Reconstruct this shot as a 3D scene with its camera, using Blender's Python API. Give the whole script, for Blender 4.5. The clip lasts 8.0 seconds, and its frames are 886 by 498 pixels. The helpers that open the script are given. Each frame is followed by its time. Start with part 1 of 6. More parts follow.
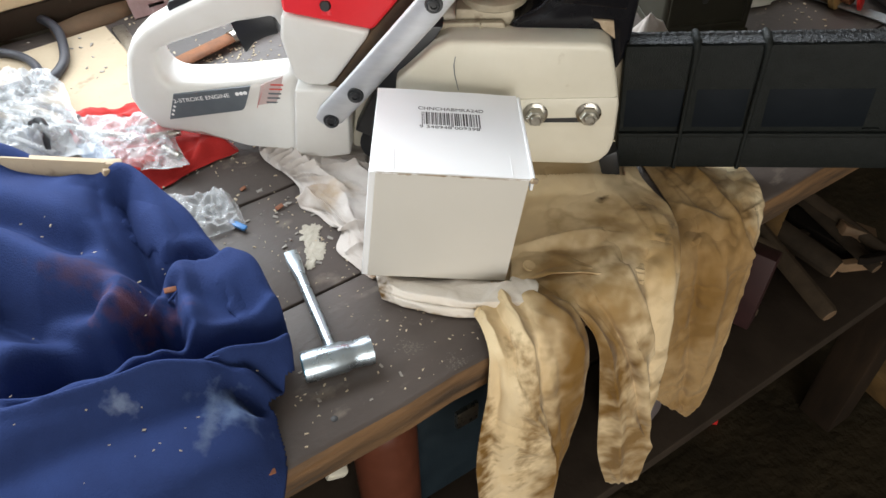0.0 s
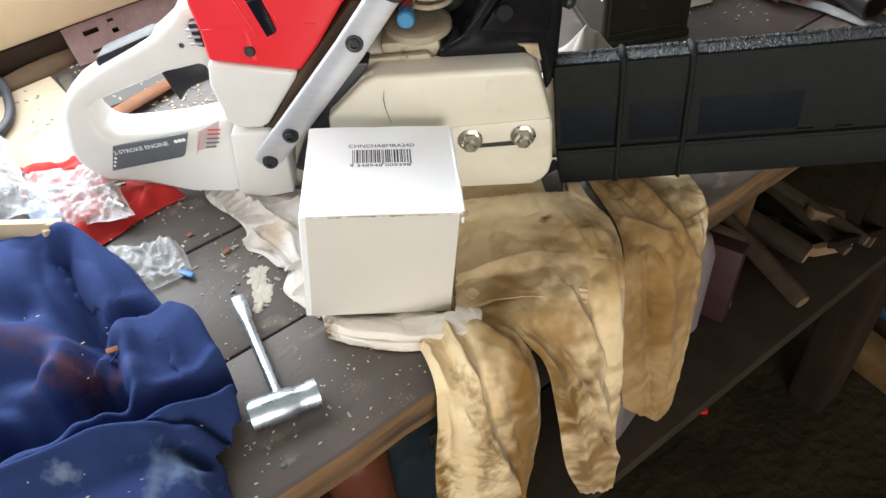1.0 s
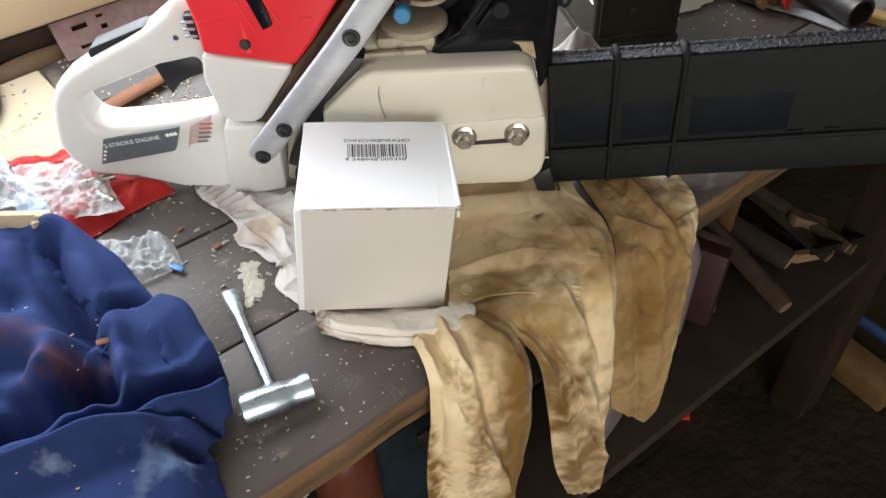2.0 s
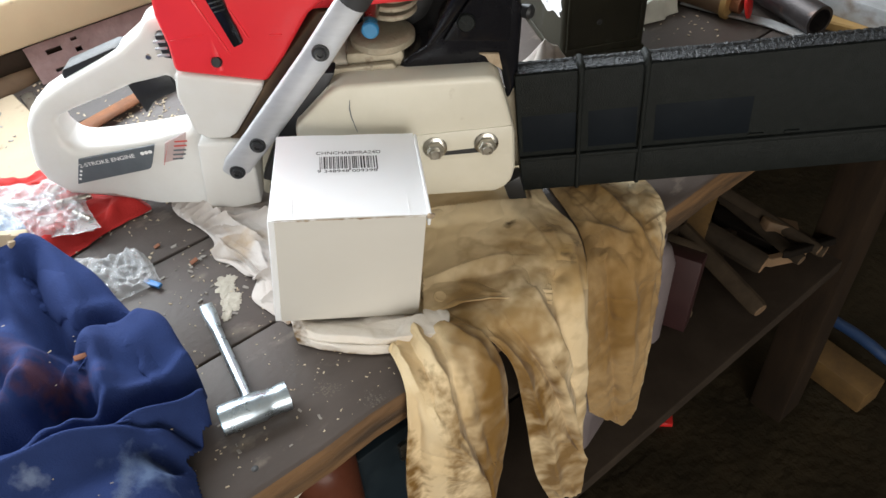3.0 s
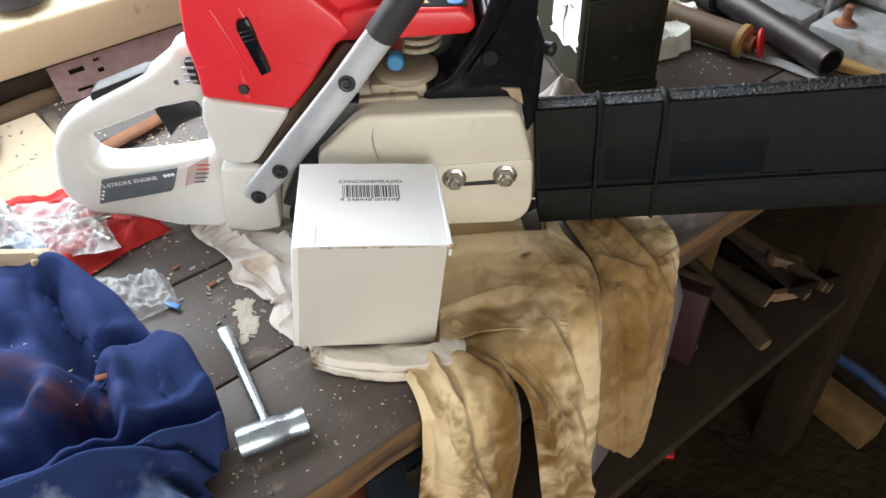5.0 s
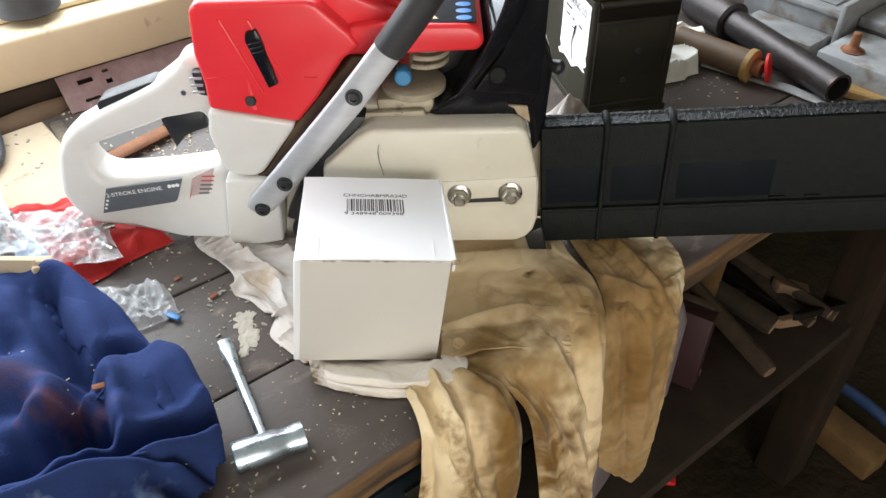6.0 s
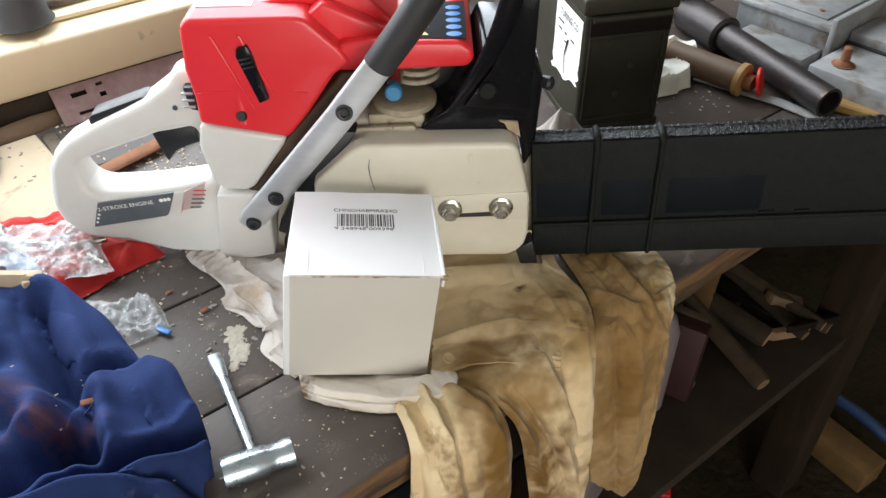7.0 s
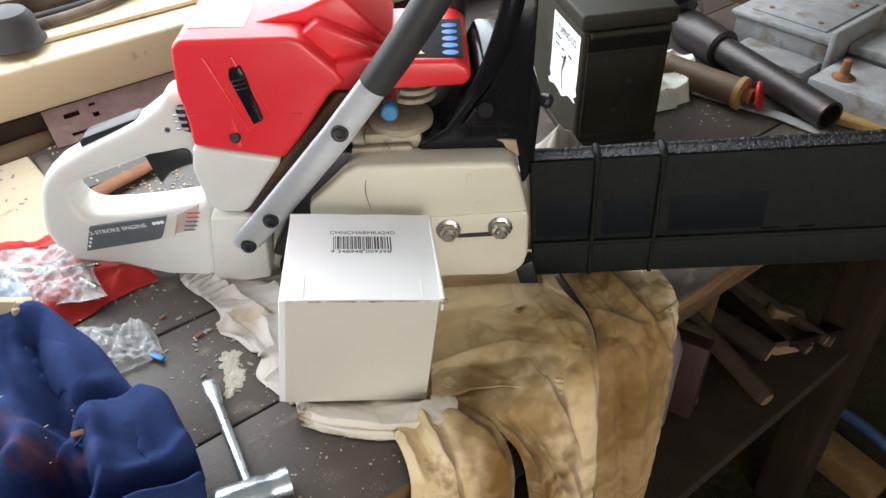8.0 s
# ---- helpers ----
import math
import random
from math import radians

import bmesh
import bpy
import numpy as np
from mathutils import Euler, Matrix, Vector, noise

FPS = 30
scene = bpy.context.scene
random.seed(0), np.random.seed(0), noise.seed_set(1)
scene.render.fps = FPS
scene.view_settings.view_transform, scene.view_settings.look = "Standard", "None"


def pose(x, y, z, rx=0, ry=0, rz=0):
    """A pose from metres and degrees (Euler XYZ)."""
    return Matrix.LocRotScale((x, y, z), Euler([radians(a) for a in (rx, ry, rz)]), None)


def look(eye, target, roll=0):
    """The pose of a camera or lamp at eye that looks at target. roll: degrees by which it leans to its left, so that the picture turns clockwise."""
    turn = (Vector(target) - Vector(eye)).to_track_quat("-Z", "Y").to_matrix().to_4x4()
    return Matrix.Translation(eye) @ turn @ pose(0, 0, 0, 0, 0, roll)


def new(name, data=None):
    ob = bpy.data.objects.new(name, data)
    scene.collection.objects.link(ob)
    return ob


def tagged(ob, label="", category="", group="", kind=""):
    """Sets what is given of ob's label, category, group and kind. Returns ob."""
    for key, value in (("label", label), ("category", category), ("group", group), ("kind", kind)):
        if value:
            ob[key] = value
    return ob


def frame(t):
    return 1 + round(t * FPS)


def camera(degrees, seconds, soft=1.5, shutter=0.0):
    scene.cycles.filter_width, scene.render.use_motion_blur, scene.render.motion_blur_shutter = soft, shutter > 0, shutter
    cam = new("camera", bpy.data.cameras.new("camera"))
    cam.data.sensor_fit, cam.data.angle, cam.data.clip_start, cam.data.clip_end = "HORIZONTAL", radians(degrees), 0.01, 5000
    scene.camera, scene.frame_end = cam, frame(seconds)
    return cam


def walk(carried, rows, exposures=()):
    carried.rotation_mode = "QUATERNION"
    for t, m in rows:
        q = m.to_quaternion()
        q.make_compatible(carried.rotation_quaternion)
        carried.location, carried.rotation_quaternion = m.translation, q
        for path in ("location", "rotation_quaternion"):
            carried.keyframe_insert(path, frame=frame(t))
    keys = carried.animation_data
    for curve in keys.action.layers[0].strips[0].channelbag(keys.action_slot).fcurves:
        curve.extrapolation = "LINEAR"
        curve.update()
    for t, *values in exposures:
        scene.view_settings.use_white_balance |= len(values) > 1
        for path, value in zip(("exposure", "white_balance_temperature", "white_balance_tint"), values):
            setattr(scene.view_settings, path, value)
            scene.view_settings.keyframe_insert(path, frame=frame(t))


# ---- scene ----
cam = camera(58.8, 8.0)
PATH = [
    (0, (0.044, -0.015, 1.355), (-0.046, 1.389, -0.066), -0.8),
    (0.5, (0.068, -0.011, 1.364), (-0.013, 1.38, -0.071), -2.1),
    (1, (0.089, 0.004, 1.374), (-0.001, 1.403, -0.052), -5.3),
    (1.5, (0.079, -0.002, 1.371), (-0.006, 1.404, -0.049), -4.7),
    (2, (0.078, -0.004, 1.367), (0.04, 1.413, -0.044), -3.2),
    (2.2, (0.087, -0.013, 1.363), (0.082, 1.426, -0.026), -2.6),
    (3.5, (0.086, -0.018, 1.372), (0.086, 1.432, -0.005), -3.8),
    (4, (0.074, -0.019, 1.367), (0.082, 1.438, -0.003), -3.3),
    (4.5, (0.075, -0.026, 1.376), (0.075, 1.442, 0.017), -3.1),
    (4.7, (0.072, -0.02, 1.38), (0.076, 1.456, 0.03), -2.6),
    (6, (0.071, -0.019, 1.373), (0.074, 1.504, 0.077), -0.8),
    (6.5, (0.072, -0.02, 1.375), (0.072, 1.52, 0.099), -0.6),
    (7, (0.077, -0.017, 1.377), (0.086, 1.521, 0.099), -0.6),
    (7.5, (0.073, -0.016, 1.382), (0.08, 1.533, 0.117), -0.6),
    (8, (0.077, -0.003, 1.375), (0.091, 1.555, 0.121), -1.1),
]
walk(cam, [(t, look(eye, target, roll)) for t, eye, target, roll in PATH], exposures=[(0, 0.0), (0.5, 0.27), (1, 0.32), (1.5, 0.15), (2, 0.07), (3.5, 0.04), (4.5, 0.04), (6, 0.09), (6.5, -0.03), (8, -0.07)])

# ---- world, sun, window light, exposure ----
A37 = radians(37)
CU, SU = math.cos(A37), math.sin(A37)
BENCH = 0.9                       # height of the bench top


def uv(u, v, z=0.0):
    """Bench coordinates (along its front edge, across it) to the world."""
    return Vector((u * CU - v * SU, u * SU + v * CU, z))


ROOM = Matrix.Rotation(A37, 4, "Z")

world = bpy.data.worlds.new("sky")
scene.world = world
world.use_nodes = True
wn = world.node_tree.nodes
sky = wn.new("ShaderNodeTexSky")
sky.sky_type = "NISHITA"
sky.sun_disc = False
sky.sun_elevation, sky.sun_rotation = radians(40), radians(-60)
world.node_tree.links.new(sky.outputs[0], wn["Background"].inputs[0])
wn["Background"].inputs[1].default_value = 0.12

sun = new("sun", bpy.data.lights.new("sun", "SUN"))
sun.data.energy, sun.data.angle, sun.data.color = 0.8, radians(15), (1.0, 0.96, 0.9)
sun.matrix_world = look((-3, 4, 5), (0, 0.5, 0.9))


def opening_light(name, m, sx, sy, power, col=(0.86, 0.94, 1.0)):
    lamp = new(name, bpy.data.lights.new(name, "AREA"))
    lamp.data.shape, lamp.data.size, lamp.data.size_y = "RECTANGLE", sx, sy
    lamp.data.energy, lamp.data.color = power, col
    lamp.matrix_world = m
    return lamp


# daylight in the window's opening over the bench
opening_light("window_daylight", look(uv(0.07, 1.08, 1.48), uv(0.1, 0.2, 0.95)), 2.3, 0.86, 45.0)
# front fill from a doorway behind, unseen and added to light the fronts
opening_light("added_door_fill", look(uv(-0.95, -2.4, 1.3), uv(0.2, 0.3, 1.0)), 1.7, 1.9, 64.0, (1.0, 0.96, 0.90))


# ---- materials ----
def mat(name, base, other=None, scale=40.0, mix=0.5, rough=0.6, metal=0.0, bump=0.2, bscale=300.0, stain=None, sscale=12.0,
        samount=0.5, alpha=1.0, trans=0.0, coat=0.0, sheen=0.0, stretch=(1, 1, 1), spec=0.5, rvar=0.12, depth=0.0012, vary=0.0, spots=(), creases=None, veins=None):
    """A surface with a base colour, a second tone, shaped stains, fine relief and uneven gloss."""
    m = bpy.data.materials.new(name)
    m.use_nodes = True
    nt = m.node_tree
    b = nt.nodes["Principled BSDF"]
    ln = nt.links.new
    tc = nt.nodes.new("ShaderNodeTexCoord")
    mp = nt.nodes.new("ShaderNodeMapping")
    mp.inputs["Scale"].default_value = stretch
    ln(tc.outputs["Object"], mp.inputs["Vector"])
    col = base
    n1 = nt.nodes.new("ShaderNodeTexNoise")
    n1.inputs["Scale"].default_value, n1.inputs["Detail"].default_value = scale, 6.0
    n1.inputs["Roughness"].default_value = 0.62
    ln(mp.outputs[0], n1.inputs["Vector"])
    r1 = nt.nodes.new("ShaderNodeValToRGB")
    r1.color_ramp.elements[0].position, r1.color_ramp.elements[1].position = 0.5 - 0.28 * (1.05 - mix), 0.5 + 0.34 * (1.05 - mix)
    o = other or tuple(c * 0.8 for c in base)
    r1.color_ramp.elements[0].color, r1.color_ramp.elements[1].color = (*o, 1), (*base, 1)
    ln(n1.outputs[0], r1.inputs[0])
    out = r1.outputs[0]
    if stain:
        n2 = nt.nodes.new("ShaderNodeTexNoise")
        n2.inputs["Scale"].default_value, n2.inputs["Detail"].default_value = sscale, 5.0
        n2.inputs["Roughness"].default_value, n2.inputs["Distortion"].default_value = 0.55, 0.15
        ln(mp.outputs[0], n2.inputs["Vector"])
        r2 = nt.nodes.new("ShaderNodeValToRGB")
        r2.color_ramp.elements[0].position, r2.color_ramp.elements[1].position = 0.62 - 0.25 * samount, 0.78 - 0.2 * samount
        r2.color_ramp.elements[0].color, r2.color_ramp.elements[1].color = (0, 0, 0, 1), (1, 1, 1, 1)
        ln(n2.outputs[0], r2.inputs[0])
        mx = nt.nodes.new("ShaderNodeMix")
        mx.data_type = "RGBA"
        ln(r2.outputs[0], mx.inputs[0])
        ln(out, mx.inputs[6])
        mx.inputs[7].default_value = (*stain, 1)
        out = mx.outputs[2]
    for centre, size, colour, strength in spots:
        sub = nt.nodes.new("ShaderNodeVectorMath")
        sub.operation = "SUBTRACT"
        ln(tc.outputs["Object"], sub.inputs[0])
        sub.inputs[1].default_value = centre
        div = nt.nodes.new("ShaderNodeVectorMath")
        div.operation = "DIVIDE"
        ln(sub.outputs[0], div.inputs[0])
        div.inputs[1].default_value = size
        leng = nt.nodes.new("ShaderNodeVectorMath")
        leng.operation = "LENGTH"
        ln(div.outputs[0], leng.inputs[0])
        ns = nt.nodes.new("ShaderNodeTexNoise")
        ns.inputs["Scale"].default_value, ns.inputs["Detail"].default_value, ns.inputs["Roughness"].default_value = min(1.5 / min(size), 160.0), 2.0, 0.5
        ln(tc.outputs["Object"], ns.inputs["Vector"])
        ad = nt.nodes.new("ShaderNodeMath")
        ad.operation = "MULTIPLY_ADD"
        ln(ns.outputs[0], ad.inputs[0])
        ad.inputs[1].default_value = -2.1
        ln(leng.outputs["Value"], ad.inputs[2])
        rg = nt.nodes.new("ShaderNodeMapRange")
        rg.inputs[1].default_value, rg.inputs[2].default_value, rg.inputs[3].default_value, rg.inputs[4].default_value = -0.9, 0.08, min(1.0, strength * 1.15), 0.0
        ln(ad.outputs[0], rg.inputs[0])
        mx = nt.nodes.new("ShaderNodeMix")
        mx.data_type = "RGBA"
        ln(rg.outputs[0], mx.inputs[0])
        ln(out, mx.inputs[6])
        mx.inputs[7].default_value = (*colour, 1)
        out = mx.outputs[2]
    if veins:
        vm = nt.nodes.new("ShaderNodeMapping")
        vm.inputs["Scale"].default_value = (1.0, 1.0, 0.32)
        ln(tc.outputs["Object"], vm.inputs["Vector"])
        nv = nt.nodes.new("ShaderNodeTexNoise")
        nv.inputs["Scale"].default_value, nv.inputs["Detail"].default_value, nv.inputs["Roughness"].default_value = veins[0], 3.0, 0.5
        ln(vm.outputs[0], nv.inputs["Vector"])
        va = nt.nodes.new("ShaderNodeMath")
        va.operation = "SUBTRACT"
        ln(nv.outputs[0], va.inputs[0])
        va.inputs[1].default_value = 0.5
        vb = nt.nodes.new("ShaderNodeMath")
        vb.operation = "ABSOLUTE"
        ln(va.outputs[0], vb.inputs[0])
        rv = nt.nodes.new("ShaderNodeMapRange")
        rv.inputs[1].default_value, rv.inputs[2].default_value, rv.inputs[3].default_value, rv.inputs[4].default_value = 0.0, 0.085, veins[2], 0.0
        ln(vb.outputs[0], rv.inputs[0])
        nm = nt.nodes.new("ShaderNodeTexNoise")
        nm.inputs["Scale"].default_value, nm.inputs["Detail"].default_value = 11.0, 2.0
        ln(vm.outputs[0], nm.inputs["Vector"])
        rm = nt.nodes.new("ShaderNodeMapRange")
        rm.inputs[1].default_value, rm.inputs[2].default_value = 0.45, 0.60
        ln(nm.outputs[0], rm.inputs[0])
        vx = nt.nodes.new("ShaderNodeMath")
        vx.operation = "MULTIPLY"
        ln(rv.outputs[0], vx.inputs[0])
        ln(rm.outputs[0], vx.inputs[1])
        mx = nt.nodes.new("ShaderNodeMix")
        mx.data_type = "RGBA"
        ln(vx.outputs[0], mx.inputs[0])
        ln(out, mx.inputs[6])
        mx.inputs[7].default_value = (*veins[1], 1)
        out = mx.outputs[2]
    if vary:
        oi = nt.nodes.new("ShaderNodeObjectInfo")
        hs = nt.nodes.new("ShaderNodeHueSaturation")
        mr = nt.nodes.new("ShaderNodeMapRange")
        mr.inputs[3].default_value, mr.inputs[4].default_value = 1 - vary, 1 + vary
        ln(oi.outputs["Random"], mr.inputs[0])
        ln(mr.outputs[0], hs.inputs["Value"])
        ln(out, hs.inputs["Color"])
        out = hs.outputs[0]
    ln(out, b.inputs["Base Color"])
    rr = nt.nodes.new("ShaderNodeMapRange")
    rr.inputs[3].default_value, rr.inputs[4].default_value = max(0.02, rough - rvar), min(1.0, rough + rvar)
    ln(n1.outputs[0], rr.inputs[0])
    ln(rr.outputs[0], b.inputs["Roughness"])
    b.inputs["Metallic"].default_value = metal
    b.inputs["Specular IOR Level"].default_value = spec
    b.inputs["Alpha"].default_value = alpha
    b.inputs["Transmission Weight"].default_value = trans
    b.inputs["Coat Weight"].default_value = coat
    b.inputs["Coat Roughness"].default_value = 0.08
    b.inputs["Sheen Weight"].default_value = sheen
    if bump:
        n3 = nt.nodes.new("ShaderNodeTexNoise")
        n3.inputs["Scale"].default_value, n3.inputs["Detail"].default_value = bscale, 5.0
        ln(mp.outputs[0], n3.inputs["Vector"])
        bp = nt.nodes.new("ShaderNodeBump")
        bp.inputs["Strength"].default_value, bp.inputs["Distance"].default_value = bump, depth
        ln(n3.outputs[0], bp.inputs["Height"])
        if creases:
            n4 = nt.nodes.new("ShaderNodeTexNoise")
            n4.inputs["Scale"].default_value, n4.inputs["Detail"].default_value, n4.inputs["Distortion"].default_value = creases[0], 2.0, 0.3
            ln(mp.outputs[0], n4.inputs["Vector"])
            cs = nt.nodes.new("ShaderNodeMath")
            cs.operation = "SUBTRACT"
            ln(n4.outputs[0], cs.inputs[0])
            cs.inputs[1].default_value = 0.5
            ca = nt.nodes.new("ShaderNodeMath")
            ca.operation = "ABSOLUTE"
            ln(cs.outputs[0], ca.inputs[0])
            cr = nt.nodes.new("ShaderNodeMapRange")
            cr.inputs[1].default_value, cr.inputs[2].default_value = 0.0, 0.14
            ln(ca.outputs[0], cr.inputs[0])
            bq = nt.nodes.new("ShaderNodeBump")
            bq.inputs["Strength"].default_value, bq.inputs["Distance"].default_value = 0.6, creases[1]
            ln(cr.outputs[0], bq.inputs["Height"])
            ln(bp.outputs[0], bq.inputs["Normal"])
            bp = bq
        ln(bp.outputs[0], b.inputs["Normal"])
    return m


M_BENCH = mat("bench_wood", (0.088, 0.070, 0.061), (0.060, 0.047, 0.041), 14, 0.3, 0.46, bump=0.3, bscale=160, stain=(0.2, 0.165, 0.135),
              sscale=26, samount=0.12, stretch=(1, 1.8, 1), vary=0.08)
M_EDGE = mat("raw_edge_wood", (0.19, 0.10, 0.04), (0.05, 0.03, 0.016), 26, 0.55, 0.7, bump=0.9, bscale=90, stretch=(0.3, 2, 2), depth=0.003)
# floor and under-bench timber: the shade there is put into these dark colours
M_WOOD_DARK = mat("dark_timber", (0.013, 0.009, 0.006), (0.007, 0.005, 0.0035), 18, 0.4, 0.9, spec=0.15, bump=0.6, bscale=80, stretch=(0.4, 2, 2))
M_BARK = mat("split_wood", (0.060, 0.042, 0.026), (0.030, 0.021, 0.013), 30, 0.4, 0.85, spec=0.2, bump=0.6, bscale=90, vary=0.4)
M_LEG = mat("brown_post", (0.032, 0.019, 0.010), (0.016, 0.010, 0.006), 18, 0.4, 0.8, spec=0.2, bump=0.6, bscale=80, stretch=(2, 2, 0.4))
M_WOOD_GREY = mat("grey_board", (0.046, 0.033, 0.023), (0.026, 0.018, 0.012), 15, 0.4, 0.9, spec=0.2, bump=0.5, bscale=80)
M_WOOD_PALE = mat("offcut_wood", (0.22, 0.13, 0.07), (0.13, 0.08, 0.04), 25, 0.4, 0.75, bump=0.5, bscale=120, vary=0.4)
M_WOOD_YEL = mat("yellow_wood", (0.17, 0.095, 0.028), (0.09, 0.05, 0.016), 25, 0.4, 0.7, bump=0.5, bscale=120)
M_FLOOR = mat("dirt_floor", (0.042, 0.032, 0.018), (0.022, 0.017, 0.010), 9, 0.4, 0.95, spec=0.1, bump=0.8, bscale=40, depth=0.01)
M_WALL = mat("shed_board", (0.30, 0.24, 0.17), (0.2, 0.16, 0.11), 10, 0.4, 0.85, bump=0.4, bscale=60, stretch=(1, 1, 0.3))
# roof is out of view; pale so that it bounces light onto the bench
M_CEIL = mat("shed_roof", (0.72, 0.70, 0.66), (0.60, 0.58, 0.54), 6, 0.4, 0.8)
M_SILL = mat("cream_paint", (0.72, 0.6, 0.4), (0.64, 0.52, 0.34), 8, 0.4, 0.5, bump=0.25, bscale=70, stain=(0.2, 0.13, 0.07), sscale=38, samount=0.0)
M_FRAME = mat("weathered_frame", (0.2, 0.15, 0.11), (0.06, 0.045, 0.035), 30, 0.5, 0.8, bump=0.6, bscale=80)
M_GLASS = mat("window_glass", (0.95, 0.97, 0.97), rough=0.03, bump=0.0, alpha=0.12, rvar=0.01)
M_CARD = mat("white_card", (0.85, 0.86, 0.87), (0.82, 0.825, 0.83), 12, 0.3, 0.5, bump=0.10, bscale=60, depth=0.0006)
# copy of the card for the front, its dimmer light put into the colour
M_CARD_SHADED = mat("white_card_shaded", (0.63, 0.605, 0.55), (0.59, 0.56, 0.50), 6, 0.3, 0.62, bump=0.10, bscale=90, depth=0.0005, stain=(0.6, 0.55, 0.46), sscale=22, samount=-0.15)
M_CARD_RAW = mat("torn_card", (0.5, 0.4, 0.28), (0.3, 0.22, 0.14), 200, 0.4, 0.9)
M_STICKER = mat("paper_label", (0.9, 0.9, 0.9), (0.87, 0.87, 0.87), 30, 0.3, 0.35, bump=0.0)
M_INK = mat("black_ink", (0.02, 0.02, 0.022), (0.03, 0.03, 0.03), 100, 0.3, 0.5, bump=0.0)
M_CREAM = mat("cream_plastic", (0.70, 0.66, 0.55), (0.64, 0.60, 0.49), 25, 0.3, 0.36, bump=0.12, bscale=500, stain=(0.42, 0.36, 0.26), sscale=34, samount=-0.12, depth=0.0004)
M_WHITEP = mat("white_plastic", (0.72, 0.71, 0.68), (0.66, 0.64, 0.60), 25, 0.3, 0.32, bump=0.1, bscale=500, stain=(0.5, 0.36, 0.22), sscale=45, samount=-0.18, depth=0.0004)
M_RED = mat("red_plastic", (0.80, 0.032, 0.042), (0.72, 0.026, 0.034), 15, 0.3, 0.36, bump=0.05, bscale=400, coat=0.15, rvar=0.06, depth=0.0004)
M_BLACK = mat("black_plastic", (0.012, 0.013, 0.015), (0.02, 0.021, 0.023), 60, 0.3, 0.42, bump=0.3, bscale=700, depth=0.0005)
M_BLACKG = mat("glossy_black_plastic", (0.006, 0.006, 0.008), (0.009, 0.009, 0.011), 60, 0.3, 0.16, spec=0.3, bump=0.05, bscale=300, rvar=0.05)
M_COVER = mat("pebbled_black_plastic", (0.007, 0.0085, 0.0075), (0.011, 0.013, 0.012), 120, 0.3, 0.55, spec=0.2, bump=0.9, bscale=900, depth=0.001, rvar=0.1)
M_PEBBLE = mat("glinting_black_pebble", (0.008, 0.009, 0.010), (0.014, 0.015, 0.017), 200, 0.3, 0.30, spec=0.4, bump=0.9, bscale=700, depth=0.0015, rvar=0.1)
M_COVERS = mat("smooth_black_panel", (0.0055, 0.0075, 0.010), (0.0075, 0.010, 0.013), 40, 0.3, 0.6, spec=0.1, bump=0.1, bscale=400)
M_RUBBER = mat("grey_rubber", (0.035, 0.035, 0.037), (0.025, 0.025, 0.027), 80, 0.3, 0.55, bump=0.3, bscale=900, depth=0.0004)
M_ALU = mat("brushed_aluminium", (0.72, 0.73, 0.75), (0.62, 0.63, 0.65), 50, 0.4, 0.42, metal=0.55, bump=0.15, bscale=400, stretch=(1, 1, 4), depth=0.0003)
M_ZINC = mat("zinc_plate", (0.56, 0.64, 0.70), (0.44, 0.52, 0.58), 90, 0.4, 0.29, metal=1.0, bump=0.1, bscale=500, depth=0.0003, stain=(0.42, 0.36, 0.25), sscale=90, samount=-0.1)
M_STEEL = mat("steel", (0.55, 0.53, 0.48), (0.4, 0.38, 0.33), 150, 0.4, 0.3, metal=1.0, bump=0.15, bscale=600, depth=0.0003)
M_BLUETIP = mat("blue_zinc", (0.05, 0.25, 0.42), (0.1, 0.35, 0.5), 90, 0.4, 0.3, metal=0.6, bump=0.05)
M_CAST = mat("cast_alloy", (0.45, 0.40, 0.30), (0.33, 0.28, 0.2), 60, 0.4, 0.55, metal=0.3, bump=0.4, bscale=400, stain=(0.12, 0.08, 0.05), sscale=60, samount=0.1)
M_BLUECAP = mat("blue_cap", (0.03, 0.22, 0.42), (0.025, 0.18, 0.36), 60, 0.3, 0.4, bump=0.05)
M_GREYLAB = mat("grey_label", (0.085, 0.10, 0.115), (0.12, 0.135, 0.15), 40, 0.4, 0.5, bump=0.02, stain=(0.2, 0.15, 0.12), sscale=60, samount=-0.1)
M_MATTLAB = mat("matt_black_label", (0.02, 0.022, 0.025), (0.03, 0.03, 0.034), 40, 0.4, 0.85, spec=0.1, bump=0.0)
M_PALELAB = mat("worn_pale_label", (0.42, 0.34, 0.33), (0.55, 0.42, 0.40), 60, 0.4, 0.45, bump=0.02, stain=(0.25, 0.2, 0.18), sscale=70, samount=0.1)
M_SHADED_GRIME = mat("shaded_oily_grime", (0.15, 0.10, 0.055), (0.06, 0.038, 0.022), 30, 0.4, 0.45, bump=0.4, bscale=150)
M_REDLAB = mat("red_label", (0.6, 0.09, 0.07), (0.5, 0.07, 0.06), 40, 0.3, 0.4, bump=0.0)
M_BLUELAB = mat("blue_label", (0.03, 0.2, 0.6), (0.03, 0.16, 0.5), 40, 0.3, 0.35, bump=0.0)
M_YELLAB = mat("yellow_label", (0.6, 0.42, 0.06), (0.5, 0.36, 0.05), 40, 0.3, 0.35, bump=0.0)
M_SILVLAB = mat("silver_label", (0.6, 0.62, 0.64), (0.5, 0.52, 0.54), 30, 0.4, 0.25, metal=0.4, bump=0.0)
